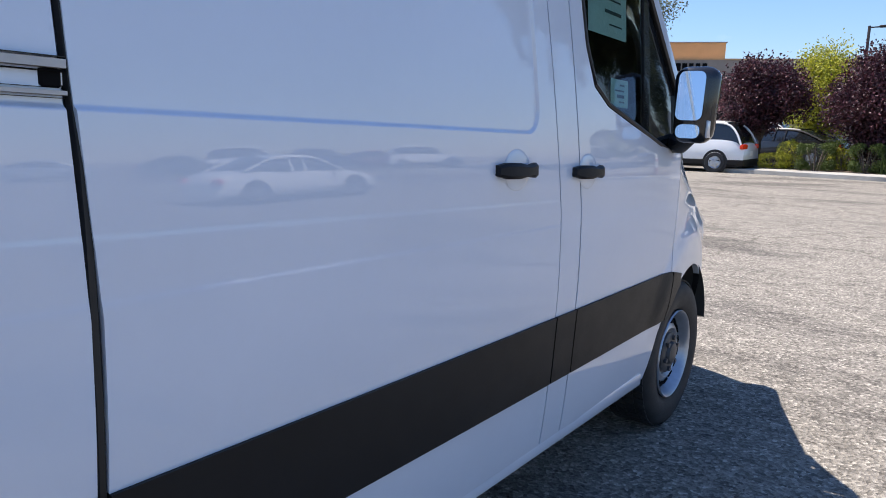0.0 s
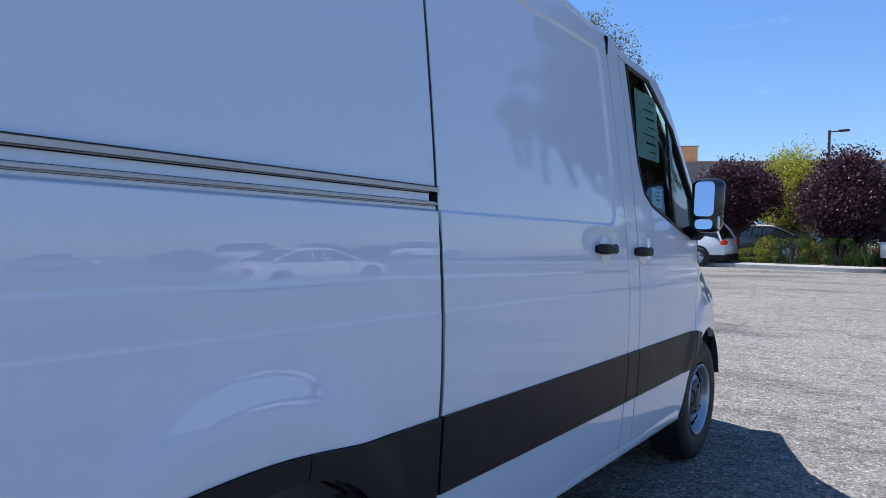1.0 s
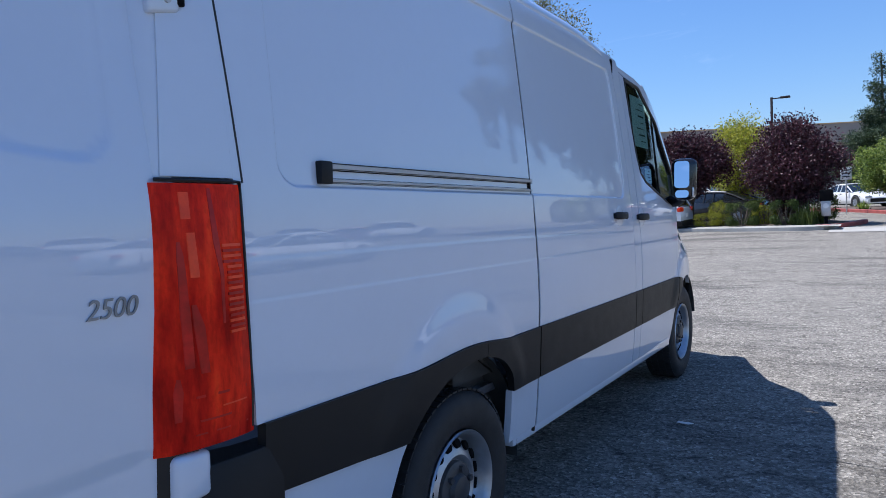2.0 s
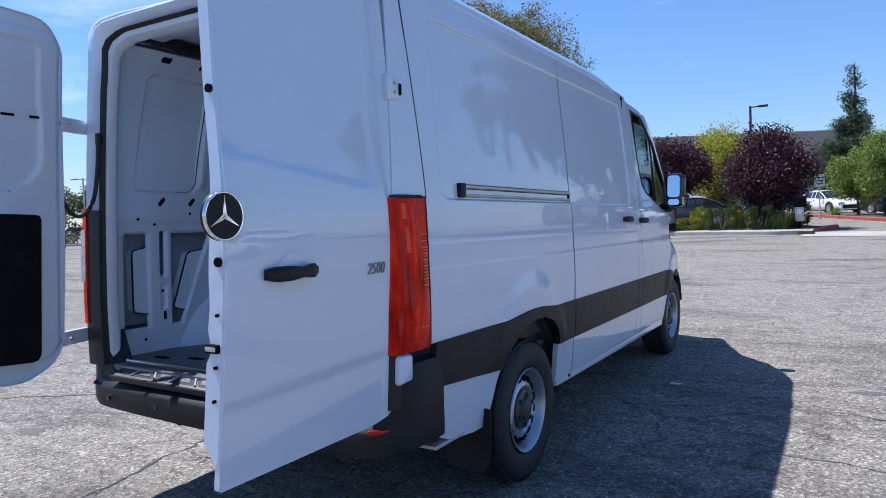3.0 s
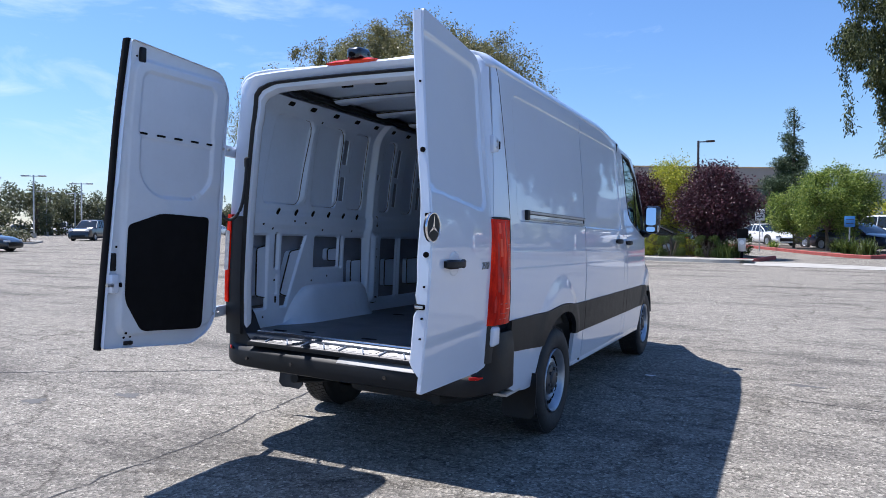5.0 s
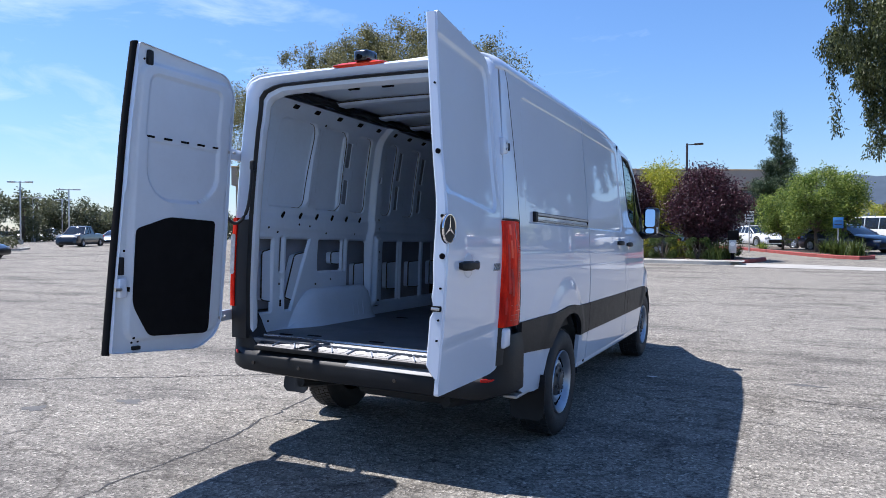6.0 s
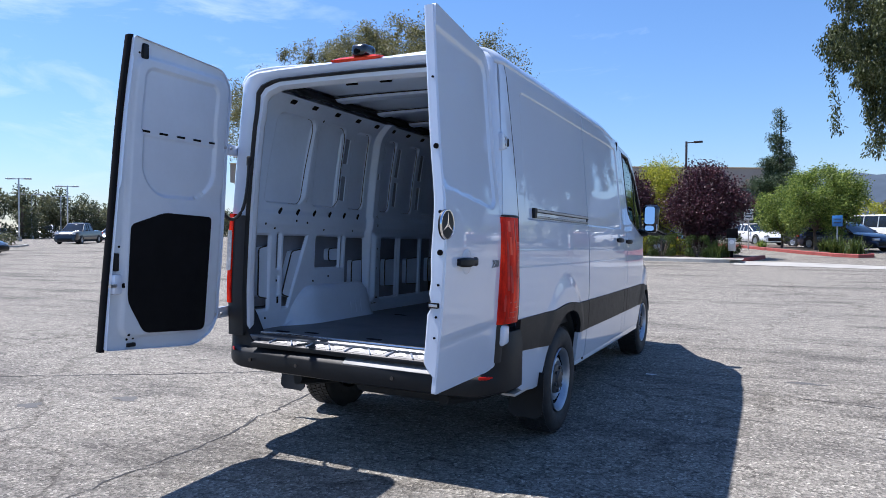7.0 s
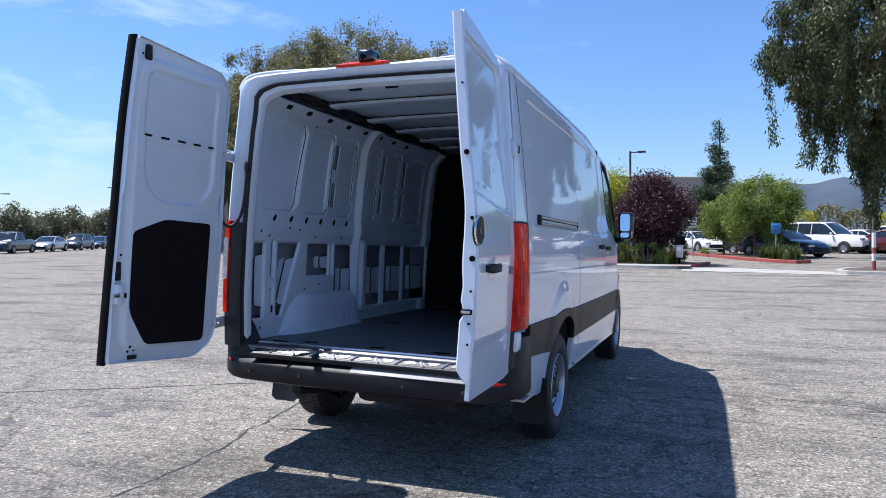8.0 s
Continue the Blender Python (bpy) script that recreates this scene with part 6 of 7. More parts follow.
def wander(rng, a, b, n, jitter):
    pts = []
    for i in range(n + 1):
        t = i / n
        pts.append((a[0] + (b[0] - a[0]) * t + rng.gauss(0, jitter), a[1] + (b[1] - a[1]) * t + rng.gauss(0, jitter)))
    return pts


def build_cracks():
    rng = random.Random(11)
    bm = bmesh.new()
    runs = [((-0.97, -3.27), (-1.03, -1.79), 18, 0.014, 0.014), ((-1.03, -1.79), (-1.07, -1.15), 9, 0.014, 0.014), ((-1.07, -1.15), (-1.24, -0.34), 11, 0.018, 0.02), ((-1.24, -0.34), (-1.35, 0.32), 9, 0.018, 0.02), ((-1.35, 0.32), (-1.95, 2.85), 22, 0.03, 0.014),
            ((-4.97, -0.88), (-2.23, 0.81), 30, 0.018, 0.022), ((-9.13, -2.70), (-4.97, -0.88), 30, 0.03, 0.018), ((-2.23, 0.81), (-0.92, 1.91), 14, 0.02, 0.015),
            ((2.04, 2.03), (6.64, 0.95), 32, 0.03, 0.012), ((2.15, 0.94), (6.13, 0.34), 30, 0.03, 0.010), ((2.31, 5.90), (8.13, 4.52), 34, 0.05, 0.012), ((1.47, 8.66), (9.12, 7.26), 36, 0.07, 0.014), ((-2.01, -0.71), (-3.42, -3.32), 24, 0.03, 0.008)]
    for a, b, n, jit, w in runs:
        pts = wander(rng, a, b, n, jit)
        ribbon(bm, pts, [w * rng.uniform(0.3, 1.3) for _ in pts], 0.003)
    ob = part("ground_crack", bm, M["crack"], None, smooth=0)
    tagged(ob, "dark wandering cracks in the old asphalt", "crack", kind="stuff")
    # worn, darker patches with uneven outlines
    bm = bmesh.new()
    for cx, cy, rx, ry in ((-3.13, -1.18, 0.10, 0.08), (2.64, 2.58, 0.16, 0.05), (-2.62, -0.67, 0.12, 0.07)):
        ring = []
        for k in range(40):
            a = k * math.tau / 40
            r = 1 + 0.22 * math.sin(3 * a + cx) + 0.16 * math.sin(7 * a + cy * 3) + rng.uniform(-0.10, 0.10)
            x, y = cx + rx * r * math.cos(a), cy + ry * r * math.sin(a)
            ring.append(bm.verts.new((x, y, ground_z(y) + 0.0022)))
        bm.faces.new(ring)
    ob = part("asphalt_patch", bm, M["patch"], None, smooth=0)
    tagged(ob, "darker worn patches in the asphalt", "asphalt patch", kind="stuff")
    # scrap of paper in the shade of the van
    bm = bmesh.new()
    prism(bm, [(-0.05, -0.012), (0.02, -0.02), (0.055, 0.0), (0.02, 0.022), (-0.045, 0.016)], lambda a, b, d: (1.255 + a, 2.342 + b, ground_z(2.34) + 0.004 + d + 0.1 * abs(a)), 0.0, 0.004)
    ob = part("paper_scrap", bm, M["sign_white"], None, smooth=0)
    tagged(ob, "small white scrap of paper lying on the asphalt", "litter")


build_cracks()


def kerb_line(name, pts, width, height, material, label):
    """A kerb with rounded edges along a line on the ground."""
    bm = bmesh.new()
    rings = []
    for i, p in enumerate(pts):
        p = Vector(p)
        d = (Vector(pts[min(i + 1, len(pts) - 1)]) - Vector(pts[max(i - 1, 0)])).normalized()
        n = Vector((-d.y, d.x))
        z = ground_z(p.y)
        rings.append([(p.x + n.x * a * width / 2, p.y + n.y * a * width / 2, z + b) for a, b in ((-1, -0.05), (-1, height - 0.02), (-0.8, height), (0.8, height), (1, height - 0.02), (1, -0.05))])
    loft(bm, rings, caps=True)
    ob = part(name, bm, material, None, smooth=30)
    return tagged(ob, label, "kerb", kind="structure")


def flat_area(name, outline, lift, material, label, category, cells=8):
    bm = bmesh.new()
    bm.faces.new([bm.verts.new((x, y, 0)) for x, y in outline])
    ys = [p[1] for p in outline]
    for y in np.arange(min(ys) + 1, max(ys), 1.5):
        bmesh.ops.bisect_plane(bm, geom=bm.verts[:] + bm.edges[:] + bm.faces[:], dist=1e-5, plane_co=(0, y, 0), plane_no=(0, 1, 0))
    for v in bm.verts:
        v.co.z = ground_z(v.co.y) + lift
    ob = part(name, bm, material, None, smooth=0)
    return tagged(ob, label, category, kind="structure")


def edge_y(x):
    return 23.0 - 0.25 * x


def build_far_edge():
    flat_area("pavement_1", [(-5, edge_y(-5) + 0.1), (1.3, edge_y(1.3) + 0.1), (1.3, edge_y(1.3) + 1.1), (-5, edge_y(-5) + 1.1)], 0.13, M["concrete"], "pale concrete pavement behind the kerb", "pavement")
    flat_area("driveway", [(1.0, edge_y(1.0) - 0.9), (7.2, edge_y(7.2) - 0.9), (7.2, edge_y(7.2) + 0.4), (3.5, edge_y(3.5) + 1.5), (1.0, edge_y(1.0) + 1.5)], 0.012, M["concrete"], "pale concrete apron of the driveway", "driveway")
    kerb_line("kerb_1", [(x, edge_y(x)) for x in np.linspace(-5, 0.2, 12)] + [(0.8, edge_y(0.8) + 0.25), (1.15, edge_y(1.15) + 0.9)], 0.16, 0.14, M["kerb"], "grey concrete kerb along the planter")
    flat_area("planter", [(-5, edge_y(-5) + 1.1), (1.2, edge_y(1.2) + 1.1), (1.5, edge_y(1.2) + 2.5), (0.37, 27.76), (-5.35, 28.49)], 0.14, M["soil"], "brown bark planting bed", "planting bed")
    kerb_line("kerb_2", [(0.70, 25.36), (0.52, 24.51), (0.59, 23.96), (0.91, 23.78), (1.32, 24.23), (1.71, 25.40), (1.91, 26.36)], 0.2, 0.14, M["red_kerb"], "red painted kerb nose at the driveway")
    flat_area("pavement_2", [(0.66, 24.28), (0.86, 23.94), (1.21, 24.35), (1.61, 25.40), (1.81, 26.25), (0.89, 25.99)], 0.12, M["concrete"], "pale concrete on the kerb nose", "pavement")
    kerb_line("kerb_3", [(-1.21, 43.43), (0.36, 39.65), (2.03, 35.21), (3.60, 30.99), (4.85, 28.64), (5.46, 28.16), (5.97, 28.56), (6.06, 29.52)], 0.2, 0.15, M["red_kerb"], "red painted kerb round the tree island")
    flat_area("planter", [(-1.11, 43.53), (0.46, 39.75), (2.13, 35.31), (3.70, 31.09), (4.95, 28.74), (5.46, 28.32), (5.86, 28.67), (5.96, 29.53), (5.32, 32.17), (4.36, 36.56), (1.87, 41.60), (0.00, 44.97)], 0.12, M["soil"], "brown bark tree island", "planting bed")
    kerb_line("kerb_4", [(7.04, 23.29), (6.43, 22.58), (6.03, 21.53), (6.24, 20.86), (7.16, 20.53), (9.51, 20.09), (14.11, 18.91), (30.46, 14.84)], 0.18, 0.14, M["kerb"], "grey concrete kerb round the bare soil island")
    flat_area("planter", [(6.53, 22.57), (6.14, 21.52), (6.34, 20.96), (7.16, 20.64), (9.51, 20.20), (14.11, 19.01), (30.46, 14.95), (30.43, 17.98), (14.08, 22.04), (9.48, 23.12), (7.14, 23.18)], 0.12, M["soil"], "bare brown soil island by the driveway", "planting bed")
    kerb_line("kerb_5", [(-76.76, 34.68), (-63.49, 33.21), (-51.23, 29.65), (-48.66, 27.31), (-51.19, 25.87), (-63.43, 26.18), (-76.66, 24.95)], 0.2, 0.14, M["kerb"], "grey concrete kerb of the far island")
    flat_area("planter", [(-76.75, 34.25), (-63.49, 32.78), (-51.73, 29.25), (-49.17, 27.34), (-51.71, 26.33), (-63.43, 26.62), (-76.67, 25.38)], 0.12, M["soil"], "dry planting island in the far car park", "planting bed")


build_far_edge()


# ---------------------------------------------------------------- plants
def leaf_mesh(name, centres, length, width, rng, hang=0.0, flat=0.0):
    """Many small bent leaves, one island each."""
    n = len(centres)
    c = np.asarray(centres, float)
    d = rng.normal(size=(n, 3))
    d[:, 2] = d[:, 2] * (1 - flat) - hang * 2.2
    d /= np.linalg.norm(d, axis=1)[:, None] + 1e-9
    s = np.cross(d, rng.normal(size=(n, 3)))
    s /= np.linalg.norm(s, axis=1)[:, None] + 1e-9
    up = np.cross(d, s)
    ln = (length * rng.uniform(0.6, 1.3, n))[:, None]
    wd = (width * rng.uniform(0.6, 1.3, n))[:, None]
    v = np.stack([c, c + d * ln * 0.45 + s * wd * 0.5 + up * ln * 0.08, c + d * ln, c + d * ln * 0.45 - s * wd * 0.5 + up * ln * 0.08], 1).reshape(-1, 3)
    me = bpy.data.meshes.new(name)
    me.vertices.add(4 * n)
    me.vertices.foreach_set("co", v.ravel())
    me.loops.add(4 * n)
    me.loops.foreach_set("vertex_index", np.arange(4 * n, dtype=np.int32))
    me.polygons.add(n)
    me.polygons.foreach_set("loop_start", np.arange(0, 4 * n, 4, dtype=np.int32))
    me.update()
    return me


def crown_points(rng, clumps, per, spread):
    c = np.repeat(clumps, per, axis=0)
    d = rng.normal(size=c.shape)
    d /= np.linalg.norm(d, axis=1)[:, None]
    return c + d * spread * 1.7 * rng.uniform(0, 1, (len(c), 1)) ** 0.45


def build_tree(name, label, at, height, crown_r, crown_low, leaf, size, seed, clumps=70, per=150, spread=0.35, bark="bark", trunk_r=0.12, shape="round", hang=0.0, category="tree", lean=(0, 0), shoots=0):
    rng = np.random.default_rng(seed)
    x, y = at
    z0 = ground_z(y)
    top = thing(name, label, category, at=(x, y, z0))
    full_r, crown_r = crown_r, max(0.3, crown_r - spread * 1.1)
    mid = (height + crown_low) / 2
    half = max(0.3, (height - crown_low) / 2 - spread * 1.1)
    pts = []
    while len(pts) < clumps:
        p = rng.uniform(-1, 1, 3)
        r = np.linalg.norm(p)
        if shape == "round" and (r > 1 or r < 0.35):
            continue
        if shape == "vase":
            w = (0.5 + 0.5 * min(1, (p[2] + 1) / 1.2)) * math.sqrt(1 - 0.8 * max(0, p[2]) ** 2)
            if np.hypot(p[0], p[1]) > w or r < 0.3:
                continue
        if shape == "cone":
            w = 0.06 + 0.94 * ((1 - p[2]) / 2) ** 1.5 * (0.75 + 0.25 * math.sin(p[2] * 17))
            if np.hypot(p[0], p[1]) > w or np.hypot(p[0], p[1]) < w * 0.35:
                continue
        wob = 1 + 0.20 * math.sin(3 * math.atan2(p[1], p[0]) + seed) + 0.18 * math.sin(5 * p[2] + seed)
        pts.append((p[0] * crown_r * wob + lean[0], p[1] * crown_r * wob + lean[1], mid + p[2] * half * (1 + 0.10 * math.sin(seed + 4 * p[0]))))
    pts = np.array(pts)
    # thin shoots that stand out of the crown's outline
    tips = []
    while len(tips) < shoots:
        p = rng.normal(size=3)
        p /= np.linalg.norm(p)
        if p[2] > -0.3:
            k = rng.uniform(0.90, 1.13)
            tips.append((p[0] * full_r * k + lean[0], p[1] * full_r * k + lean[1], mid + p[2] * (height - crown_low) / 2 * k * 0.97))
    # trunk and limbs
    bm = bmesh.new()
    fork = max(crown_low * 0.75, 0.25 * height if shape != "cone" else height * 0.95)
    sway = [(0.06 * height * 0.1 * math.sin(k + seed), 0.06 * height * 0.1 * math.cos(k * 1.3 + seed), fork * k / 5) for k in range(6)]
    sway[0] = (0, 0, -0.15)
    tube(bm, sway, [trunk_r * (1.25 if k == 0 else 1 - 0.10 * k) if shape != "cone" else trunk_r * (1 - 0.17 * k) for k in range(6)], 9)
    for i in rng.choice(len(pts), min(len(pts), 26), replace=False):
        p = Vector(pts[i])
        a = Vector(sway[-1]) if shape != "cone" else Vector((0, 0, max(crown_low, p.z - 0.2)))
        m1 = a.lerp(p, 0.4) + Vector((0, 0, 0.12 * (p - a).length if hang == 0 else 0.2 * (p - a).length))
        m2 = a.lerp(p, 0.75) + Vector((0, 0, 0.08 * (p - a).length))
        r = trunk_r * (0.42 if shape != "cone" else 0.22)
        tube(bm, [a, m1, m2, p], [r, r * 0.62, r * 0.36, r * 0.12], 6)
    part("trunk", bm, M[bark], top, smooth=60)
    if hang > 0:
        leaves = [crown_points(rng, pts, per // 2, spread)]
        k = rng.choice(len(pts), len(pts) * 3 // 5, replace=False)
        for i in k:
            ln = rng.uniform(0.6, 2.2) * hang
            m = per // 2
            t = rng.uniform(0, 1, m)
            base = pts[i] + rng.normal(size=3) * spread * 0.6
            wave = np.stack([0.15 * np.sin(4 * t + i), 0.15 * np.cos(3 * t + i), -t * ln], 1)
            leaves.append(base + wave + rng.normal(size=(m, 3)) * (0.14, 0.14, 0.05))
        leaves = np.vstack(leaves)
    else:
        leaves = crown_points(rng, pts, per, spread)
    for p in tips:
        q = np.array(p)
        root = q * (0.72, 0.72, 1) + (0, 0, -0.28 * (q[2] - crown_low))
        t = rng.uniform(0, 1, (per // 2, 1))
        leaves = np.vstack([leaves, root + (q - root) * t + rng.normal(size=(per // 2, 3)) * spread * (1.15 - 0.6 * t)])
    me = leaf_mesh("crown", leaves, size[0], size[1], rng, hang * 0.5)
    mesh_object("crown", me, M[leaf], top)
    return top


def build_shrub(name, label, at, size, leaf, seed, count=2600, leaf_size=(0.07, 0.04), boxy=0.75, category="shrub"):
    """A clipped shrub: leaves on and under a rounded block, on short stems."""
    rng = np.random.default_rng(seed)
    x, y = at
    top = thing(name, label, category, at=(x, y, ground_z(y) + 0.13))
    p = rng.normal(size=(count, 3))
    p /= np.linalg.norm(p, axis=1)[:, None]
    p = np.sign(p) * np.abs(p) ** (1 - boxy * 0.55)
    p *= rng.uniform(0.80, 1.0, (count, 1)) * (1 + 0.06 * np.sin(p[:, :1] * 7 + seed) + 0.05 * np.sin(p[:, 1:2] * 9 + p[:, 2:3] * 8))
    p = p * (size[0] / 2, size[1] / 2, size[2] / 2) + (0, 0, size[2] / 2)
    p = p[p[:, 2] > 0.02]
    bm = bmesh.new()
    for k in range(7):
        a = k * 0.9 + seed
        tube(bm, [(0.05 * math.cos(a), 0.05 * math.sin(a), -0.1), (size[0] * 0.22 * math.cos(a), size[1] * 0.22 * math.sin(a), size[2] * 0.5), (size[0] * 0.34 * math.cos(a), size[1] * 0.34 * math.sin(a), size[2] * 0.85)], [0.022, 0.016, 0.006], 6)
    part("stem", bm, M["bark"], top)
    mesh_object("foliage", leaf_mesh("foliage", p, leaf_size[0], leaf_size[1], rng), M[leaf], top)
    return top


def build_spiky(name, label, at, height, radius, leaf, seed, count=150, width=0.05):
    """A clump of long arching blades."""
    rng = random.Random(seed)
    x, y = at
    top = thing(name, label, "plant", at=(x, y, ground_z(y) + 0.12))
    bm = bmesh.new()
    for _ in range(count):
        a, t = rng.uniform(0, math.tau), rng.uniform(0.15, 1.0)
        h, r = height * rng.uniform(0.6, 1.0) * (1.1 - 0.45 * t), radius * t
        base = Vector((rng.gauss(0, radius * 0.22), rng.gauss(0, radius * 0.22), -0.03))
        out, side = Vector((math.cos(a), math.sin(a), 0)), Vector((-math.sin(a), math.cos(a), 0)) * width / 2
        prev = None
        for k in range(5):
            q = k / 4
            c = base + out * r * q ** 1.6 + Vector((0, 0, h * (q - 0.28 * t * q * q * q)))
            w = side * (1 - q) ** 0.7 if k < 4 else side * 0.02
            cur = (bm.verts.new(c + w), bm.verts.new(c - w))
            if prev:
                bm.faces.new((prev[0], prev[1], cur[1], cur[0]))
            prev = cur
    part("blade_tuft", bm, M[leaf], top, smooth=60)
    return top


build_tree("plum_tree", "round purple-leaved plum tree in the planting bed", (-3.95, 26.33), 3.9, 1.6, 1.15, "plum", (0.10, 0.06), 3, clumps=120, per=250, spread=0.30, trunk_r=0.09, shoots=40)
build_tree("plum_tree", "broad purple-leaved plum tree behind clipped shrubs", (-0.35, 25.86), 3.95, 1.66, 0.35, "plum", (0.10, 0.06), 8, clumps=150, per=250, spread=0.30, trunk_r=0.10, shoots=44, shape="vase")
build_tree("locust_tree", "yellow-green locust tree between two plum trees", (-2.61, 30.56), 4.7, 1.4, 0.6, "lime", (0.11, 0.05), 5, clumps=100, per=210, spread=0.34, trunk_r=0.09, shoots=30)
build_tree("conifer", "tall dark narrow conifer beyond the tree island", (2.62, 53.97), 10.8, 3.9, 0.8, "pine", (0.20, 0.06), 4, clumps=430, per=150, spread=0.27, shape="cone", trunk_r=0.22)
build_tree("shade_tree", "bright green spreading tree in the island", (4.13, 33.87), 4.5, 1.7, 0.45, "green", (0.13, 0.055), 6, clumps=58, per=230, spread=0.25, trunk_r=0.11, shoots=40)
build_tree("shade_tree", "bright green tree with an open crown", (5.35, 34.98), 4.3, 1.15, 0.7, "green", (0.13, 0.055), 9, clumps=32, per=220, spread=0.24, trunk_r=0.10, shoots=24)
build_tree("shade_tree", "small green tree at the end of the island", (2.68, 36.24), 3.5, 1.4, 0.5, "green", (0.13, 0.055), 12, clumps=55, per=180, spread=0.25, trunk_r=0.08, shoots=20)
build_tree("gum_tree", "large gum tree with hanging dark green foliage", (10.85, 35.00), 18.5, 6.4, 3.7, "gum", (0.21, 0.075), 21, clumps=330, per=700, spread=0.40, shoots=60, bark="pale_bark", trunk_r=0.38, hang=1.7)
build_tree("gum_tree", "dusty olive gum tree behind the van", (-19.6, 38.15), 15.7, 7.7, 3.0, "gum_dry", (0.19, 0.075), 22, clumps=520, per=460, spread=0.42, shoots=150, bark="pale_bark", trunk_r=0.33, hang=0.6)
build_tree("gum_tree", "tall dusty olive gum tree with open branches", (-27.87, 39.36), 16.2, 5.0, 3.5, "gum_dry", (0.19, 0.075), 23, clumps=230, per=430, spread=0.42, shoots=90, bark="pale_bark", trunk_r=0.3, hang=0.6, shape="vase")
build_tree("gum_tree", "thin grey-green gum tree at the car park edge", (-35.53, 40.98), 14.6, 4.6, 3.5, "gum_dry", (0.19, 0.075), 24, clumps=200, per=400, spread=0.42, shoots=80, bark="pale_bark", trunk_r=0.28, hang=0.6, shape="vase")

for k, (x, y, sx, sz, sd) in enumerate(((-1.84, 24.67, 1.02, 0.86, 2), (-0.44, 24.47, 0.94, 0.86, 4))):
    build_shrub("clipped_shrub", "clipped dark green shrub in the planting bed", (x, y), (sx, 0.9, sz), "hedge", sd, 9000, (0.04, 0.026), 1.15)
# Two hedges added to darken the gap behind the plum trees.
for x, y, sd in ((-1.26, 27.33, 21), (0.32, 27.11, 22)):
    build_shrub("hedge_bush", "added dark hedge filling the darkness behind the plum trees", (x, y), (1.6, 0.7, 0.95), "hedge", sd, 2600)
build_shrub("flowering_shrub", "loose yellow-green shrub beside the clipped shrubs", (-2.72, 25.17), (0.8, 0.8, 0.95), "lime", 7, 2600, (0.05, 0.03), 0.2)
build_shrub("flowering_shrub", "dusty yellow-green shrub between two clipped shrubs", (-1.19, 25.38), (0.85, 0.8, 0.72), "lime", 9, 2600, (0.05, 0.03), 0.4)
build_shrub("flowering_shrub", "low yellow-green shrub under the plum tree", (-3.12, 25.09), (0.95, 0.8, 0.52), "lime", 8, 2600, (0.05, 0.03))
for x, y, sd in ((0.08, 24.21, 3), (0.38, 24.08, 4), (0.62, 24.50, 5), (0.24, 24.63, 6)):
    build_spiky("grass_clump", "tall green strap-leaved grass clump", (x, y), 1.0, 0.40, "hedge", sd, 150, 0.026)
for x, y, sd in ((4.88, 29.93, 8), (5.40, 29.03, 9), (4.56, 31.47, 10)):
    build_spiky("lily_clump", "dark green strap-leaved lily clump in the island", (x, y), 1.05, 0.75, "hedge", sd, 130, 0.06)
build_spiky("lily_clump", "pale strap-leaved plant beside the red kerb", (1.71, 37.07), 0.6, 0.5, "green", 12, 90, 0.05)
for k in range(8):
    build_shrub("hedge_bush", "yellow-green hedge bush behind the parked cars", (7.8 + 1.78 * k, 48.7 + 0.4 * math.sin(k * 2.0)), (2.3, 2.0, 2.85 + 0.3 * math.sin(k * 1.7)), "gum_dry" if k % 3 else "lime", 40 + k, 2600, (0.18, 0.09), 0.3)
for k in range(7):
    build_shrub("dry_shrub", "low dry shrub in the far island", (-51.7 - 2.65 * k, 28.0 + 0.6 * math.sin(k * 2.1)), (2.0, 1.8, 0.9 + 0.3 * math.sin(k * 1.3)), "far_leaf", 60 + k, 700, (0.2, 0.09), 0.2)


def build_far_trees():
    """The belts of trees round the edge of the car park, too far off to tell one from the next."""
    rng = np.random.default_rng(77)
    pts = []
    woods = bmesh.new()
    for k in range(64):
        if 24 <= k < 44:
            continue
        if k < 24:
            x, y = -86 - 6 * rng.uniform(), 21 + k * 3.9
        else:
            x, y = -80 + (k - 44) * 8, -74 - 6 * rng.uniform()
        h = rng.uniform(5.0, 8.6)
        z = ground_z(y)
        tube(woods, [(x, y, z - 0.3), (x + 0.2, y, z + h * 0.5), (x, y + 0.3, z + h * 0.8)], [0.3, 0.2, 0.06], 6)
        c = rng.normal(size=(26, 3))
        c /= np.linalg.norm(c, axis=1)[:, None]
        c = c * rng.uniform(0.4, 1, (26, 1)) * (3.3, 3.3, h * 0.46) + (x, y, z + h * 0.50)
        pts.append(crown_points(rng, c, 170, 0.65))
    trunks = part("far_trunks", woods, M["bark"], None)
    tagged(trunks, "trunks of the distant belt of trees", "tree trunks", kind="stuff")
    ob = mesh_object("far_trees", leaf_mesh("far_trees", np.vstack(pts), 0.36, 0.20, rng), M["far_leaf"], None)
    tagged(ob, "distant belt of grey-green trees round the car park", "trees", kind="stuff")


build_far_trees()


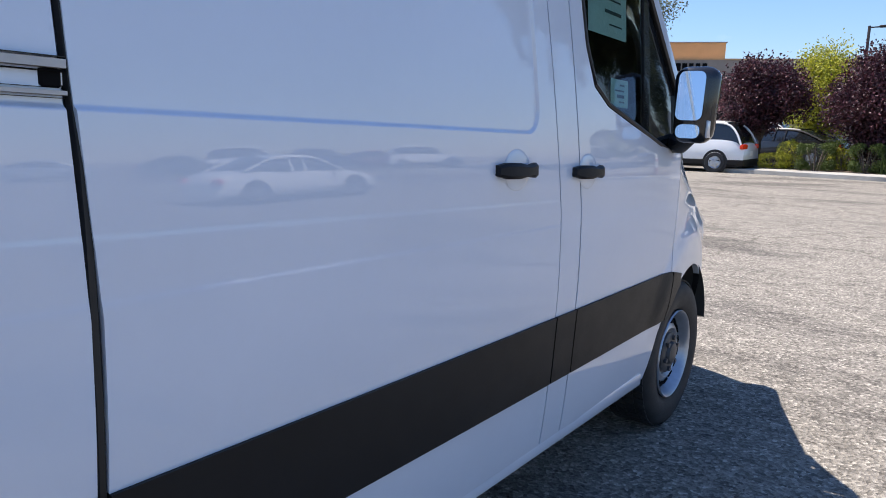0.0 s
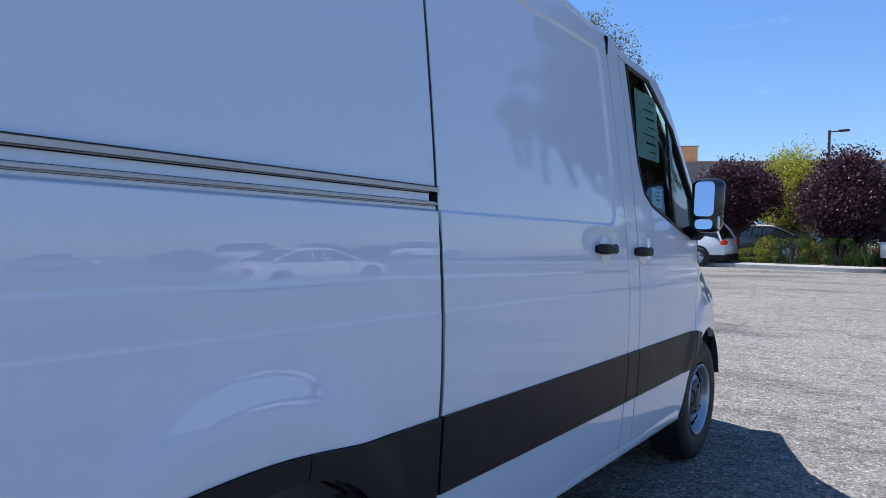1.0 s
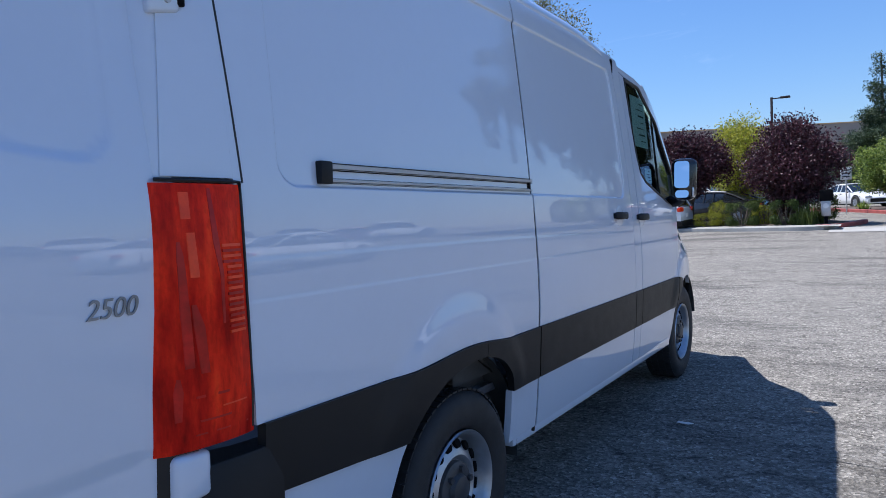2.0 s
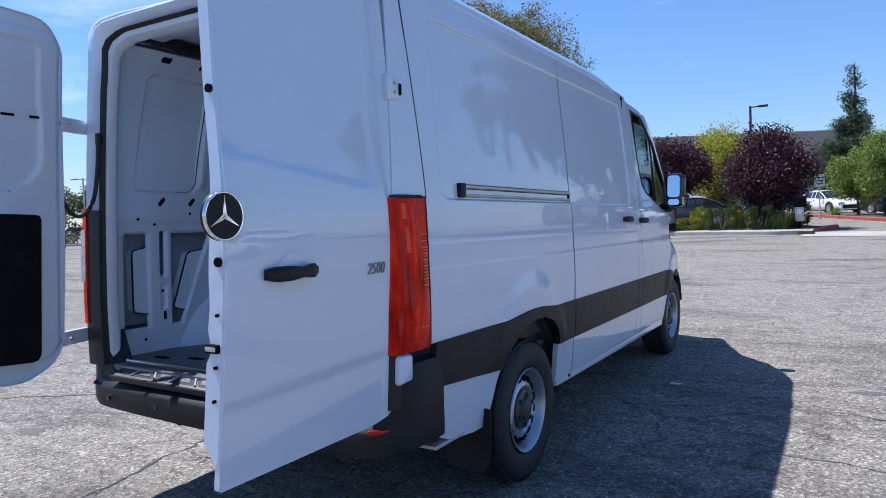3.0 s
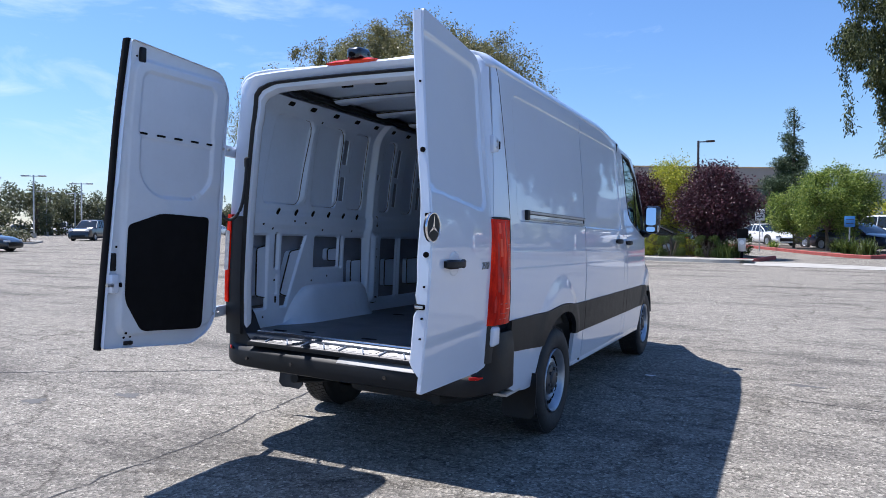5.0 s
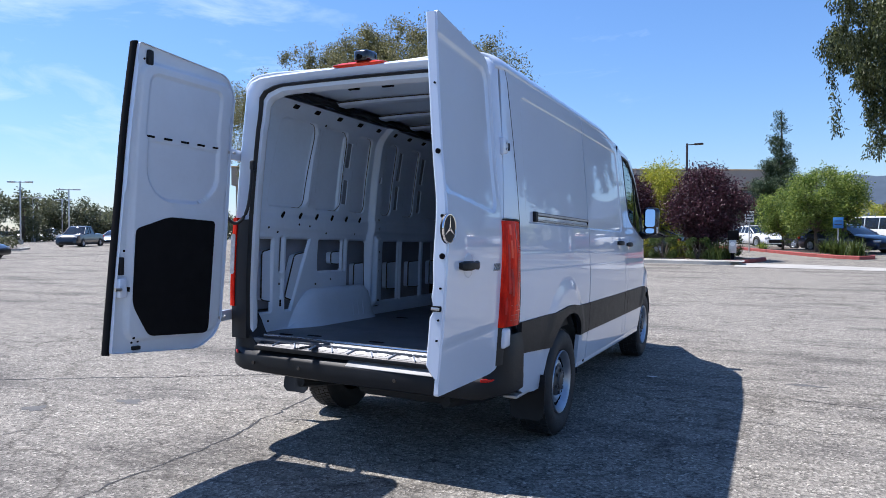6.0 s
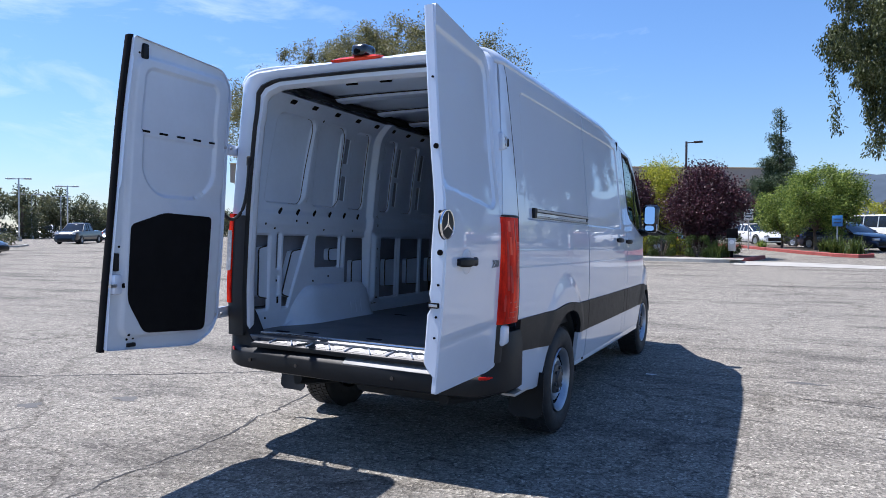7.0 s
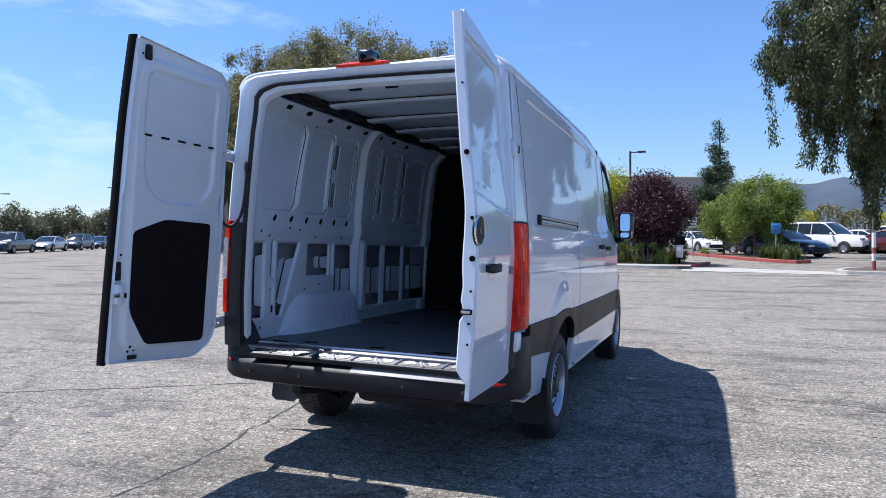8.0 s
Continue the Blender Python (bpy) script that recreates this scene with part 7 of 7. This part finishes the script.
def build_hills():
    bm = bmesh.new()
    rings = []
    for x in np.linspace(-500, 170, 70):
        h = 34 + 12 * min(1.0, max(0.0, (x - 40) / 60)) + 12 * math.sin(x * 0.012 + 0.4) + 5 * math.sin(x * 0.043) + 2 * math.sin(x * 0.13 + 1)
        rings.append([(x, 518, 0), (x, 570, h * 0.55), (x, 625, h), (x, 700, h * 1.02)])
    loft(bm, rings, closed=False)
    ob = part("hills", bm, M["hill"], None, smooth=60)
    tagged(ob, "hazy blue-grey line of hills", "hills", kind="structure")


build_hills()


# ---------------------------------------------------------------- building, lamps and signs
def build_office():
    """A long low building seen over the trees, with an ochre plant block on its roof."""
    a, b = Vector((-45.3, 46.5)), Vector((1.6, 73.1))
    d = (b - a).normalized()
    n = Vector((d.y, -d.x))
    length = (b - a).length
    base = ground_z(60)
    house = thing("office_building", "long low grey-brown stucco office building", "building", at=(0, 0, -0.28))

    def put(s, out, z):
        p = a + d * s + n * out
        return (p.x, p.y, z)

    def slab(name, s0, s1, o0, o1, z0, z1, mat, label=""):
        bm = bmesh.new()
        loft(bm, [[put(s, o0, z0), put(s, o1, z0), put(s, o1, z1), put(s, o0, z1)] for s in (s0, s1)], caps=True)
        return part(name, bm, M[mat], house, label, smooth=0)
    slab("wall", 0, length, -14, 0, base - 1.5, 8.2, "stucco", "grey-brown stucco wall")
    slab("parapet", -0.3, length + 0.3, -14.3, 0.5, 6.9, 8.65, "stucco", "deep stucco parapet band")
    slab("coping", -0.35, length + 0.35, -14.35, 0.56, 8.65, 8.75, "ochre")
    slab("roof_block", 28.3, 34.3, -7.0, -1.5, 8.6, 10.3, "ochre", "ochre stucco plant block on the roof")
    slab("block_coping", 28.2, 34.4, -7.1, -1.4, 10.3, 10.4, "stucco")
    for k in range(17):
        s = 1.6 + k * 3.1
        w = slab("window", s, s + 2.3, -0.10, 0.02, 3.4, 6.6, "shade_glass", "dark office window")
        bm = bmesh.new()
        for s0, s1, z0, z1 in ((s - 0.06, s, 3.34, 6.66), (s + 2.3, s + 2.36, 3.34, 6.66), (s, s + 2.3, 6.6, 6.66), (s, s + 2.3, 3.34, 3.4), (s + 1.12, s + 1.18, 3.4, 6.6)):
            loft(bm, [[put(q, -0.02, z0), put(q, 0.07, z0), put(q, 0.07, z1), put(q, -0.02, z1)] for q in (s0, s1)], caps=True)
        part("window_frame", bm, M["bronze"], w, smooth=0)
    for k, wd in enumerate((0.42, 0.42, 0.40, 0.36, 0.36, 0.38)):
        s = 29.2 + k * 0.56
        slab("sign_bar", s, s + wd, 0.5, 0.58, 7.70, 8.35, "dark", "dark raised sign bar")


build_office()


def lamp_post(at, height, material, heads, label, group="", arm=1.0, turn=0.0):
    x, y = at
    wide = 0.18 if heads == 1 else 0.13
    top = thing("street_lamp", label, "lamp post", group, at=(x, y, ground_z(y)))
    top.rotation_euler = (0, 0, turn)
    bm = bmesh.new()
    tube(bm, [(0, 0, -0.1), (0, 0, 0.5)], 0.26, 14)
    part("footing", bm, M["concrete"], top)
    bm = bmesh.new()
    box(bm, (0, 0, height / 2), (wide, wide, height), 0.02)
    part("post", bm, M[material], top)
    for k in range(heads):
        s = 1 if k == 0 else -1
        bm = bmesh.new()
        box(bm, (s * arm * 0.45, 0, height - 0.12), (arm * 0.7, 0.09, 0.09), 0.01)
        a = part("arm", bm, M[material], top)
        bm = bmesh.new()
        got = box(bm, (s * arm * 1.0, 0, height - 0.10), (0.75, 0.40, 0.16), 0.05)
        part("lamp_head", bm, M[material], a)
    return top


lamp_post((-4.88, 59.90), 8.9, "bronze", 1, "dark bronze lamp post with one square head", "car park lamps", 1.0)
lamp_post((6.87, 83.93), 7.9, "bronze", 2, "dark bronze lamp post with two heads beyond the trees", "car park lamps", 0.7)
for x, y, h in ((-71.73, 41.90, 6.9), (-73.84, 49.07, 6.5), (-79.88, 41.39, 6.0), (-86.10, 52.63, 6.0), (-88.20, 58.18, 6.0), (-71.68, 37.03, 6.4), (-76.05, 68.14, 8.5), (-63.73, 58.63, 7.5)):
    lamp_post((x, y), h, "galv", 2, "pale galvanised lamp post with two heads", "far car park lamps", 0.9, 0.6)


def sign_post(at, height, w, h, face, label, turn=0.0, lines=0):
    x, y = at
    top = thing("sign_post", label, "sign", at=(x, y, ground_z(y)))
    top.rotation_euler = (0, 0, turn)
    bm = bmesh.new()
    tube(bm, [(0, 0, -0.1), (0, 0, height)], 0.03, 10)
    part("post", bm, M["galv"], top)
    bm = bmesh.new()
    box(bm, (0, -0.04, height - h / 2), (w, 0.02, h), 0.004)
    board = part("board", bm, M[face], top)
    for k in range(lines):
        bm = bmesh.new()
        box(bm, (0, -0.055, height - h * (k + 1) / (lines + 1)), (w * 0.7, 0.006, h * 0.08), 0)
        part("print_bar", bm, M["ink"], board, smooth=0)


sign_post((1.06, 35.28), 2.2, 0.46, 0.60, "sign_white", "pale sign on a thin metal post by the red kerb", 0.1, 3)
sign_post((4.92, 31.44), 1.78, 0.42, 0.50, "sign_blue", "blue sign on a metal post in the island", -0.05, 2)
sign_post((9.64, 28.62), 2.9, 0.12, 0.5, "sign_white", "narrow white sign strip on a tall post", 0.2, 0)


def build_gate_post():
    """The card reader pillar on the kerb nose."""
    top = thing("card_reader", "white card reader pillar with a dark hood on the kerb nose", "pillar", at=(0.83, 24.32, ground_z(24.32) + 0.12))
    bm = bmesh.new()
    box(bm, (0, 0, 0.14), (0.10, 0.10, 0.32), 0.01)
    part("post", bm, M["dark"], top)
    bm = bmesh.new()
    box(bm, (0, 0, 0.53), (0.27, 0.20, 0.52), 0.03)
    face = part("housing", bm, M["galv"], top, "pale metal housing")
    bm = bmesh.new()
    prism(bm, [(0.09 * math.cos(a), 0.09 * math.sin(a)) for a in np.linspace(0, math.tau, 18)[:-1]], lambda a, b, d: Vector((a, -0.102 + d, 0.62 + b)), 0.0, -0.006)
    part("notice", bm, M["sign_white"], face, "white round notice")
    bm = bmesh.new()
    box(bm, (0.02, 0.02, 0.97), (0.40, 0.30, 0.38), 0.03)
    part("hood", bm, M["dark"], top, "dark metal hood")
    post = thing("marker_post", "white and red marker post at the driveway", "bollard", at=(7.12, 21.77, ground_z(21.77) + 0.12))
    for z0, z1, m in ((-0.02, 0.3, "red_kerb"), (0.3, 0.55, "sign_white"), (0.55, 0.75, "red_kerb"), (0.75, 1.25, "sign_white")):
        bm = bmesh.new()
        tube(bm, [(0, 0, z0), (0, 0, z1)], 0.065, 14)
        part("band", bm, M[m], post)
    bm = bmesh.new()
    tube(bm, [(0.0, 0.10, -0.1), (0.0, 0.10, 1.75)], 0.03, 10)
    part("stake", bm, M["bark"], post)


build_gate_post()


# ---------------------------------------------------------------- parked cars
def road_wheel(r=0.33):
    bm = bmesh.new()
    lathe(bm, [(r * 0.62, -0.20), (r * 0.95, -0.20), (r, -0.17), (r, -0.03), (r * 0.95, 0.0), (r * 0.66, 0.005), (r * 0.62, -0.02)], 28)
    tyre = bpy.data.meshes.new("tyre")
    bmesh.ops.recalc_face_normals(bm, faces=bm.faces)
    bm.to_mesh(tyre)
    bm.free()
    tyre.materials.append(M["rubber"])
    bm = bmesh.new()
    lathe(bm, [(r * 0.64, -0.03), (r * 0.60, -0.006), (r * 0.50, -0.03), (r * 0.20, -0.022), (r * 0.14, -0.006), (0.0, -0.004)], 28)
    for k in range(5):
        a = k * math.tau / 5
        box(bm, (-0.010, r * 0.38 * math.cos(a), r * 0.38 * math.sin(a)), (0.02, 0.05, r * 0.5), 0.006, Matrix.Rotation(a - math.pi / 2, 3, "X"))
    rim = bpy.data.meshes.new("rim")
    bmesh.ops.recalc_face_normals(bm, faces=bm.faces)
    bm.to_mesh(rim)
    bm.free()
    rim.materials.append(M["silver"])
    for me in (tyre, rim):
        me.shade_smooth()
        me.set_sharp_from_angle(angle=radians(35))
    return tyre, rim


TYRE, RIM = road_wheel()
# per kind: length, half width, height, then stations (share of length from the tail, deck height, roof height or 0, pull-in)
CARS = {
    "sedan": (4.75, 0.91, 1.44, [(0.0, 0.72, 0.12), (0.03, 0.95, 0.05), (0.16, 1.02, 0.0), (0.30, 1.00, 0.0), (0.55, 0.97, 0.0), (0.70, 0.93, 0.0), (0.86, 0.84, 0.01), (0.96, 0.70, 0.08), (1.0, 0.52, 0.18)], [(0.13, 0.0), (0.30, 0.90), (0.42, 1.0), (0.55, 0.97), (0.735, 0.0)]),
    "suv": (4.6, 0.93, 1.68, [(0.0, 0.80, 0.10), (0.02, 1.02, 0.03), (0.14, 1.10, 0.0), (0.45, 1.08, 0.0), (0.68, 1.03, 0.0), (0.86, 0.94, 0.01), (0.96, 0.80, 0.08), (1.0, 0.58, 0.18)], [(0.02, 0.0), (0.10, 0.90), (0.22, 1.0), (0.55, 0.99), (0.735, 0.0)]),
    "pickup": (5.6, 0.98, 1.85, [(0.0, 0.80, 0.06), (0.015, 1.12, 0.02), (0.20, 1.14, 0.0), (0.45, 1.14, 0.0), (0.70, 1.13, 0.0), (0.90, 1.07, 0.0), (0.975, 0.98, 0.04), (1.0, 0.70, 0.10)], [(0.355, 0.0), (0.39, 0.92), (0.46, 1.0), (0.60, 0.98), (0.74, 0.0)]),
    "large suv": (5.3, 1.02, 1.92, [(0.0, 0.85, 0.07), (0.015, 1.16, 0.02), (0.14, 1.20, 0.0), (0.45, 1.19, 0.0), (0.70, 1.16, 0.0), (0.88, 1.08, 0.0), (0.975, 0.98, 0.04), (1.0, 0.70, 0.10)], [(0.012, 0.0), (0.05, 0.94), (0.15, 1.0), (0.56, 0.99), (0.71, 0.0)]),
}


def eased(chain, n):
    """A chain of stations resampled finely, with its corners rounded."""
    c = np.array(chain)
    s = np.linspace(c[0, 0], c[-1, 0], n)
    cols = [np.interp(s, c[:, 0], c[:, k]) for k in range(1, c.shape[1])]
    for _ in range(3):
        cols = [np.concatenate([v[:1], v[:-2] * 0.25 + v[1:-1] * 0.5 + v[2:] * 0.25, v[-1:]]) for v in cols]
    return [tuple(map(float, q)) for q in zip(s, *cols)]


def build_car(kind, paint, at, yaw, label, group="parked cars"):
    length, w, h, deck, cabin = CARS[kind]
    top_a, top_b = cabin[1][0], cabin[-2][0]
    deck, cabin = eased(deck, 41), eased(cabin, 25)
    x, y = at
    car = thing("parked_car", label, "car", group, at=(x, y, ground_z(y)))
    slope = math.atan2(ground_z(y + 1) - ground_z(y - 1), 2)
    car.rotation_mode = "QUATERNION"
    car.rotation_quaternion = Matrix.Rotation(slope, 3, "X").to_quaternion() @ Euler((0, 0, radians(yaw))).to_quaternion()
    low = 0.22

    def deck_at(s):
        return float(np.interp(s, [d[0] for d in deck], [d[1] for d in deck]))
    bm = bmesh.new()
    rings = []
    for s, z, pull in deck:
        ww = w - pull
        yy = (s - 0.5) * length
        half = [(ww * 0.88, low), (ww * 0.97, low + 0.10), (ww, low + 0.35 * (z - low)), (ww * 0.985, low + 0.7 * (z - low)), (ww * 0.93, z - 0.03), (ww * 0.80, z + 0.01), (ww * 0.4, z + 0.035), (0, z + 0.04)]
        rings.append([(a, yy, b) for a, b in half] + [(-a, yy, b) for a, b in half[:-1][::-1]])
    loft(bm, rings, caps=True)
    part("body", bm, paint, car, smooth=50)
    bm = bmesh.new()
    rings = []
    for s, k in cabin:
        z = deck_at(s)
        yy = (s - 0.5) * length
        t = z + (h - z) * k
        half = [(w * 0.92, z - 0.03), (w * (0.92 - 0.20 * k), t - 0.05 * k), (w * (0.80 - 0.14 * k), t), (0, t + 0.02 * k)]
        rings.append([(a, yy, b) for a, b in half] + [(-a, yy, b) for a, b in half[:-1][::-1]])
    loft(bm, rings)
    part("glasshouse", bm, M["car_glass"], car, "dark car windows", smooth=30)
    # roof skin and pillars
    bm = bmesh.new()
    rings = []
    for s, k in [q for q in cabin if q[1] > 0.80]:
        yy = (s - 0.5) * length
        z = deck_at(s)
        t = z + (h - z) * k
        rings.append([(a, yy, b) for a, b in ((-w * (0.93 - 0.20 * k), t - 0.06), (-w * (0.81 - 0.14 * k), t + 0.012), (0, t + 0.032), (w * (0.81 - 0.14 * k), t + 0.012), (w * (0.93 - 0.20 * k), t - 0.06))])
    loft(bm, rings, closed=False)
    for sgn in (1, -1):
        stops = []
        for s, k in cabin:
            z = deck_at(s)
            stops.append((sgn * w * (0.925 - 0.20 * k), (s - 0.5) * length, z + (h - z) * k - 0.05 * k))
        tube(bm, stops, 0.035, 6)
        for q in (0.33, 0.66):
            s = top_a + q * (top_b - top_a) + 0.03
            z = deck_at(s)
            tube(bm, [(sgn * w * 0.925, (s - 0.5) * length, z - 0.02), (sgn * w * 0.735, (s - 0.5) * length - 0.03, h - 0.06)], 0.03, 6)
    part("roof", bm, paint, car, smooth=40)
    for s in (0.19, 0.81):
        for sgn in (1, -1):
            yy = (s - 0.5) * length
            wheel = new("wheel")
            wheel.parent, wheel.location = car, (sgn * (w + 0.030), yy, 0.33)
            wheel.rotation_euler = (0, 0, 0 if sgn > 0 else math.pi)
            mesh_object("tyre", TYRE, None, wheel)
            mesh_object("rim", RIM, None, wheel)
            bm = bmesh.new()
            lathe(bm, [(0.32, -0.026), (0.40, -0.026), (0.405, -0.05)], 28, (0, 0, 0.02))
            for v in bm.verts:
                v.co.x -= 0.002
            part("arch_liner", bm, M["under"], wheel, smooth=0)
    for sgn in (1, -1):
        bm = bmesh.new()
        box(bm, (sgn * w * 0.70, 0.475 * length, deck_at(0.96) - 0.05), (0.34, 0.16, 0.12), 0.03, Matrix.Rotation(radians(-sgn * 22), 3, "Z"))
        part("headlamp", bm, M["clear_lens"], car)
        bm = bmesh.new()
        box(bm, (sgn * w * 0.80, -0.492 * length, deck_at(0.03) - 0.10), (0.30, 0.12, 0.16), 0.03, Matrix.Rotation(radians(sgn * 14), 3, "Z"))
        part("rear_lamp", bm, M["red_lens"], car)
        bm = bmesh.new()
        box(bm, (sgn * (w + 0.07), 0.17 * length, deck_at(0.66) + 0.06), (0.18, 0.10, 0.12), 0.03)
        part("wing_mirror", bm, paint, car)
    bm = bmesh.new()
    box(bm, (0, 0.497 * length, 0.40), (1.2, 0.06, 0.22), 0.02)
    part("grille", bm, M["plastic"], car)
    bm = bmesh.new()
    box(bm, (0, -0.499 * length, 0.62), (0.32, 0.02, 0.15), 0.006)
    part("number_plate_bar", bm, M["sign_white"], car)
    bm = bmesh.new()
    box(bm, (0, 0, low + 0.01), (w * 1.8, length * 0.93, 0.10), 0.03)
    part("skirt", bm, M["plastic"], car)
    if "suv" in kind:
        bm = bmesh.new()
        rings = []
        for s, z, pull in deck:
            ww, yy = w - pull, (s - 0.5) * length * 1.004
            half = [(ww * 0.90, low - 0.02), (ww * 0.99, low + 0.05), (ww + 0.008, low + 0.19), (ww - 0.02, low + 0.21)]
            rings.append([(a, yy, b) for a, b in half] + [(-a, yy, b) for a, b in half[::-1]])
        loft(bm, rings, caps=True)
        part("cladding", bm, M["plastic"], car, "black lower cladding", smooth=40)
    return car


PAINT = {
    "white": car_paint("car_white", (0.78, 0.78, 0.77)),
    "black": car_paint("car_black", (0.012, 0.012, 0.014)),
    "blue": car_paint("car_blue", (0.02, 0.035, 0.20), 0.3),
    "navy": car_paint("car_navy", (0.015, 0.022, 0.06), 0.3),
    "silver": car_paint("car_silver", (0.45, 0.46, 0.47), 0.5),
    "grey": car_paint("car_grey", (0.10, 0.105, 0.11), 0.3),
    "maroon": car_paint("car_maroon", (0.11, 0.014, 0.018), 0.2),
}
for kind, colour, at, yaw, label in (
        ("suv", "white", (-6.08, 24.75), 88, "white compact SUV parked at the kerb"),
        ("sedan", "black", (-3.93, 29.79), 80, "black sedan parked behind the white SUV"),
        ("suv", "white", (-5.99, 31.88), 85, "white SUV parked in the second row"),
        ("suv", "black", (-9.45, 30.61), 78, "black SUV parked at the end of the row"),
        ("sedan", "silver", (-4.69, 34.17), 70, "silver sedan parked under the plum tree"),
        ("sedan", "white", (1.11, 46.51), -146, "white sedan beyond the tree island"),
        ("sedan", "blue", (3.50, 52.29), -140, "bright blue sedan beyond the tree island"),
        ("suv", "black", (4.94, 40.30), -138, "black SUV in the shade of the island trees"),
        ("sedan", "navy", (5.69, 36.68), -136, "dark blue sedan beside the tree island"),
        ("large suv", "white", (8.78, 43.81), -128, "large white SUV behind the dark blue sedan"),
        ("sedan", "maroon", (12.47, 41.93), -128, "maroon sedan beyond the driveway"),
        ("suv", "white", (13.64, 47.36), -130, "white SUV in the back row"),
        ("sedan", "white", (11.21, 45.37), -132, "white sedan in the back row"),
        ("sedan", "black", (-38.37, 17.51), -62, "black sedan standing alone in the far car park"),
        ("pickup", "black", (-54.35, 36.46), -150, "black pickup truck at the far island"),
        ("sedan", "silver", (-56.44, 41.80), -150, "silver sedan in the far row"),
        ("suv", "black", (-59.35, 47.40), -152, "black SUV in the far row"),
        ("sedan", "navy", (-63.48, 53.86), -150, "dark blue sedan in the far row"),
        ("large suv", "white", (-67.32, 60.07), -150, "large white SUV in the far row"),
        ("sedan", "white", (-69.93, 67.06), -150, "white sedan at the end of the far row"),
        ("large suv", "white", (-94.30, 56.99), -140, "white passenger van by the far lamps"),
        ("large suv", "white", (-95.87, 61.42), -140, "white passenger van beside another one"),
        ("large suv", "white", (-97.44, 65.86), -140, "white passenger van in a row of three"),
        ("sedan", "silver", (-92.21, 52.52), -140, "silver sedan at the end of the van row"),
        ("sedan", "white", (13.08, 11.3), 4, "white sedan parked alongside the van"),
        ("suv", "white", (25.20, 32.29), 40, "white SUV in the side row"),
        ("large suv", "white", (31.89, 24.90), 40, "white large SUV in the side row"),
        ("sedan", "grey", (34.06, 21.72), 40, "grey sedan in the side row"),
        ("suv", "navy", (29.31, 28.11), 40, "dark blue SUV in the side row"),
        ("sedan", "silver", (37.18, 15.88), 40, "silver sedan in the side row"),
        ("suv", "black", (21.2, -8.6), 90, "black SUV in the side row"),
        ("sedan", "white", (20.8, -12.0), 90, "white sedan in the side row"),
        ("sedan", "maroon", (27.46, 30.40), 40, "maroon sedan in the side row")):
    build_car(kind, PAINT[colour], at, yaw, label)
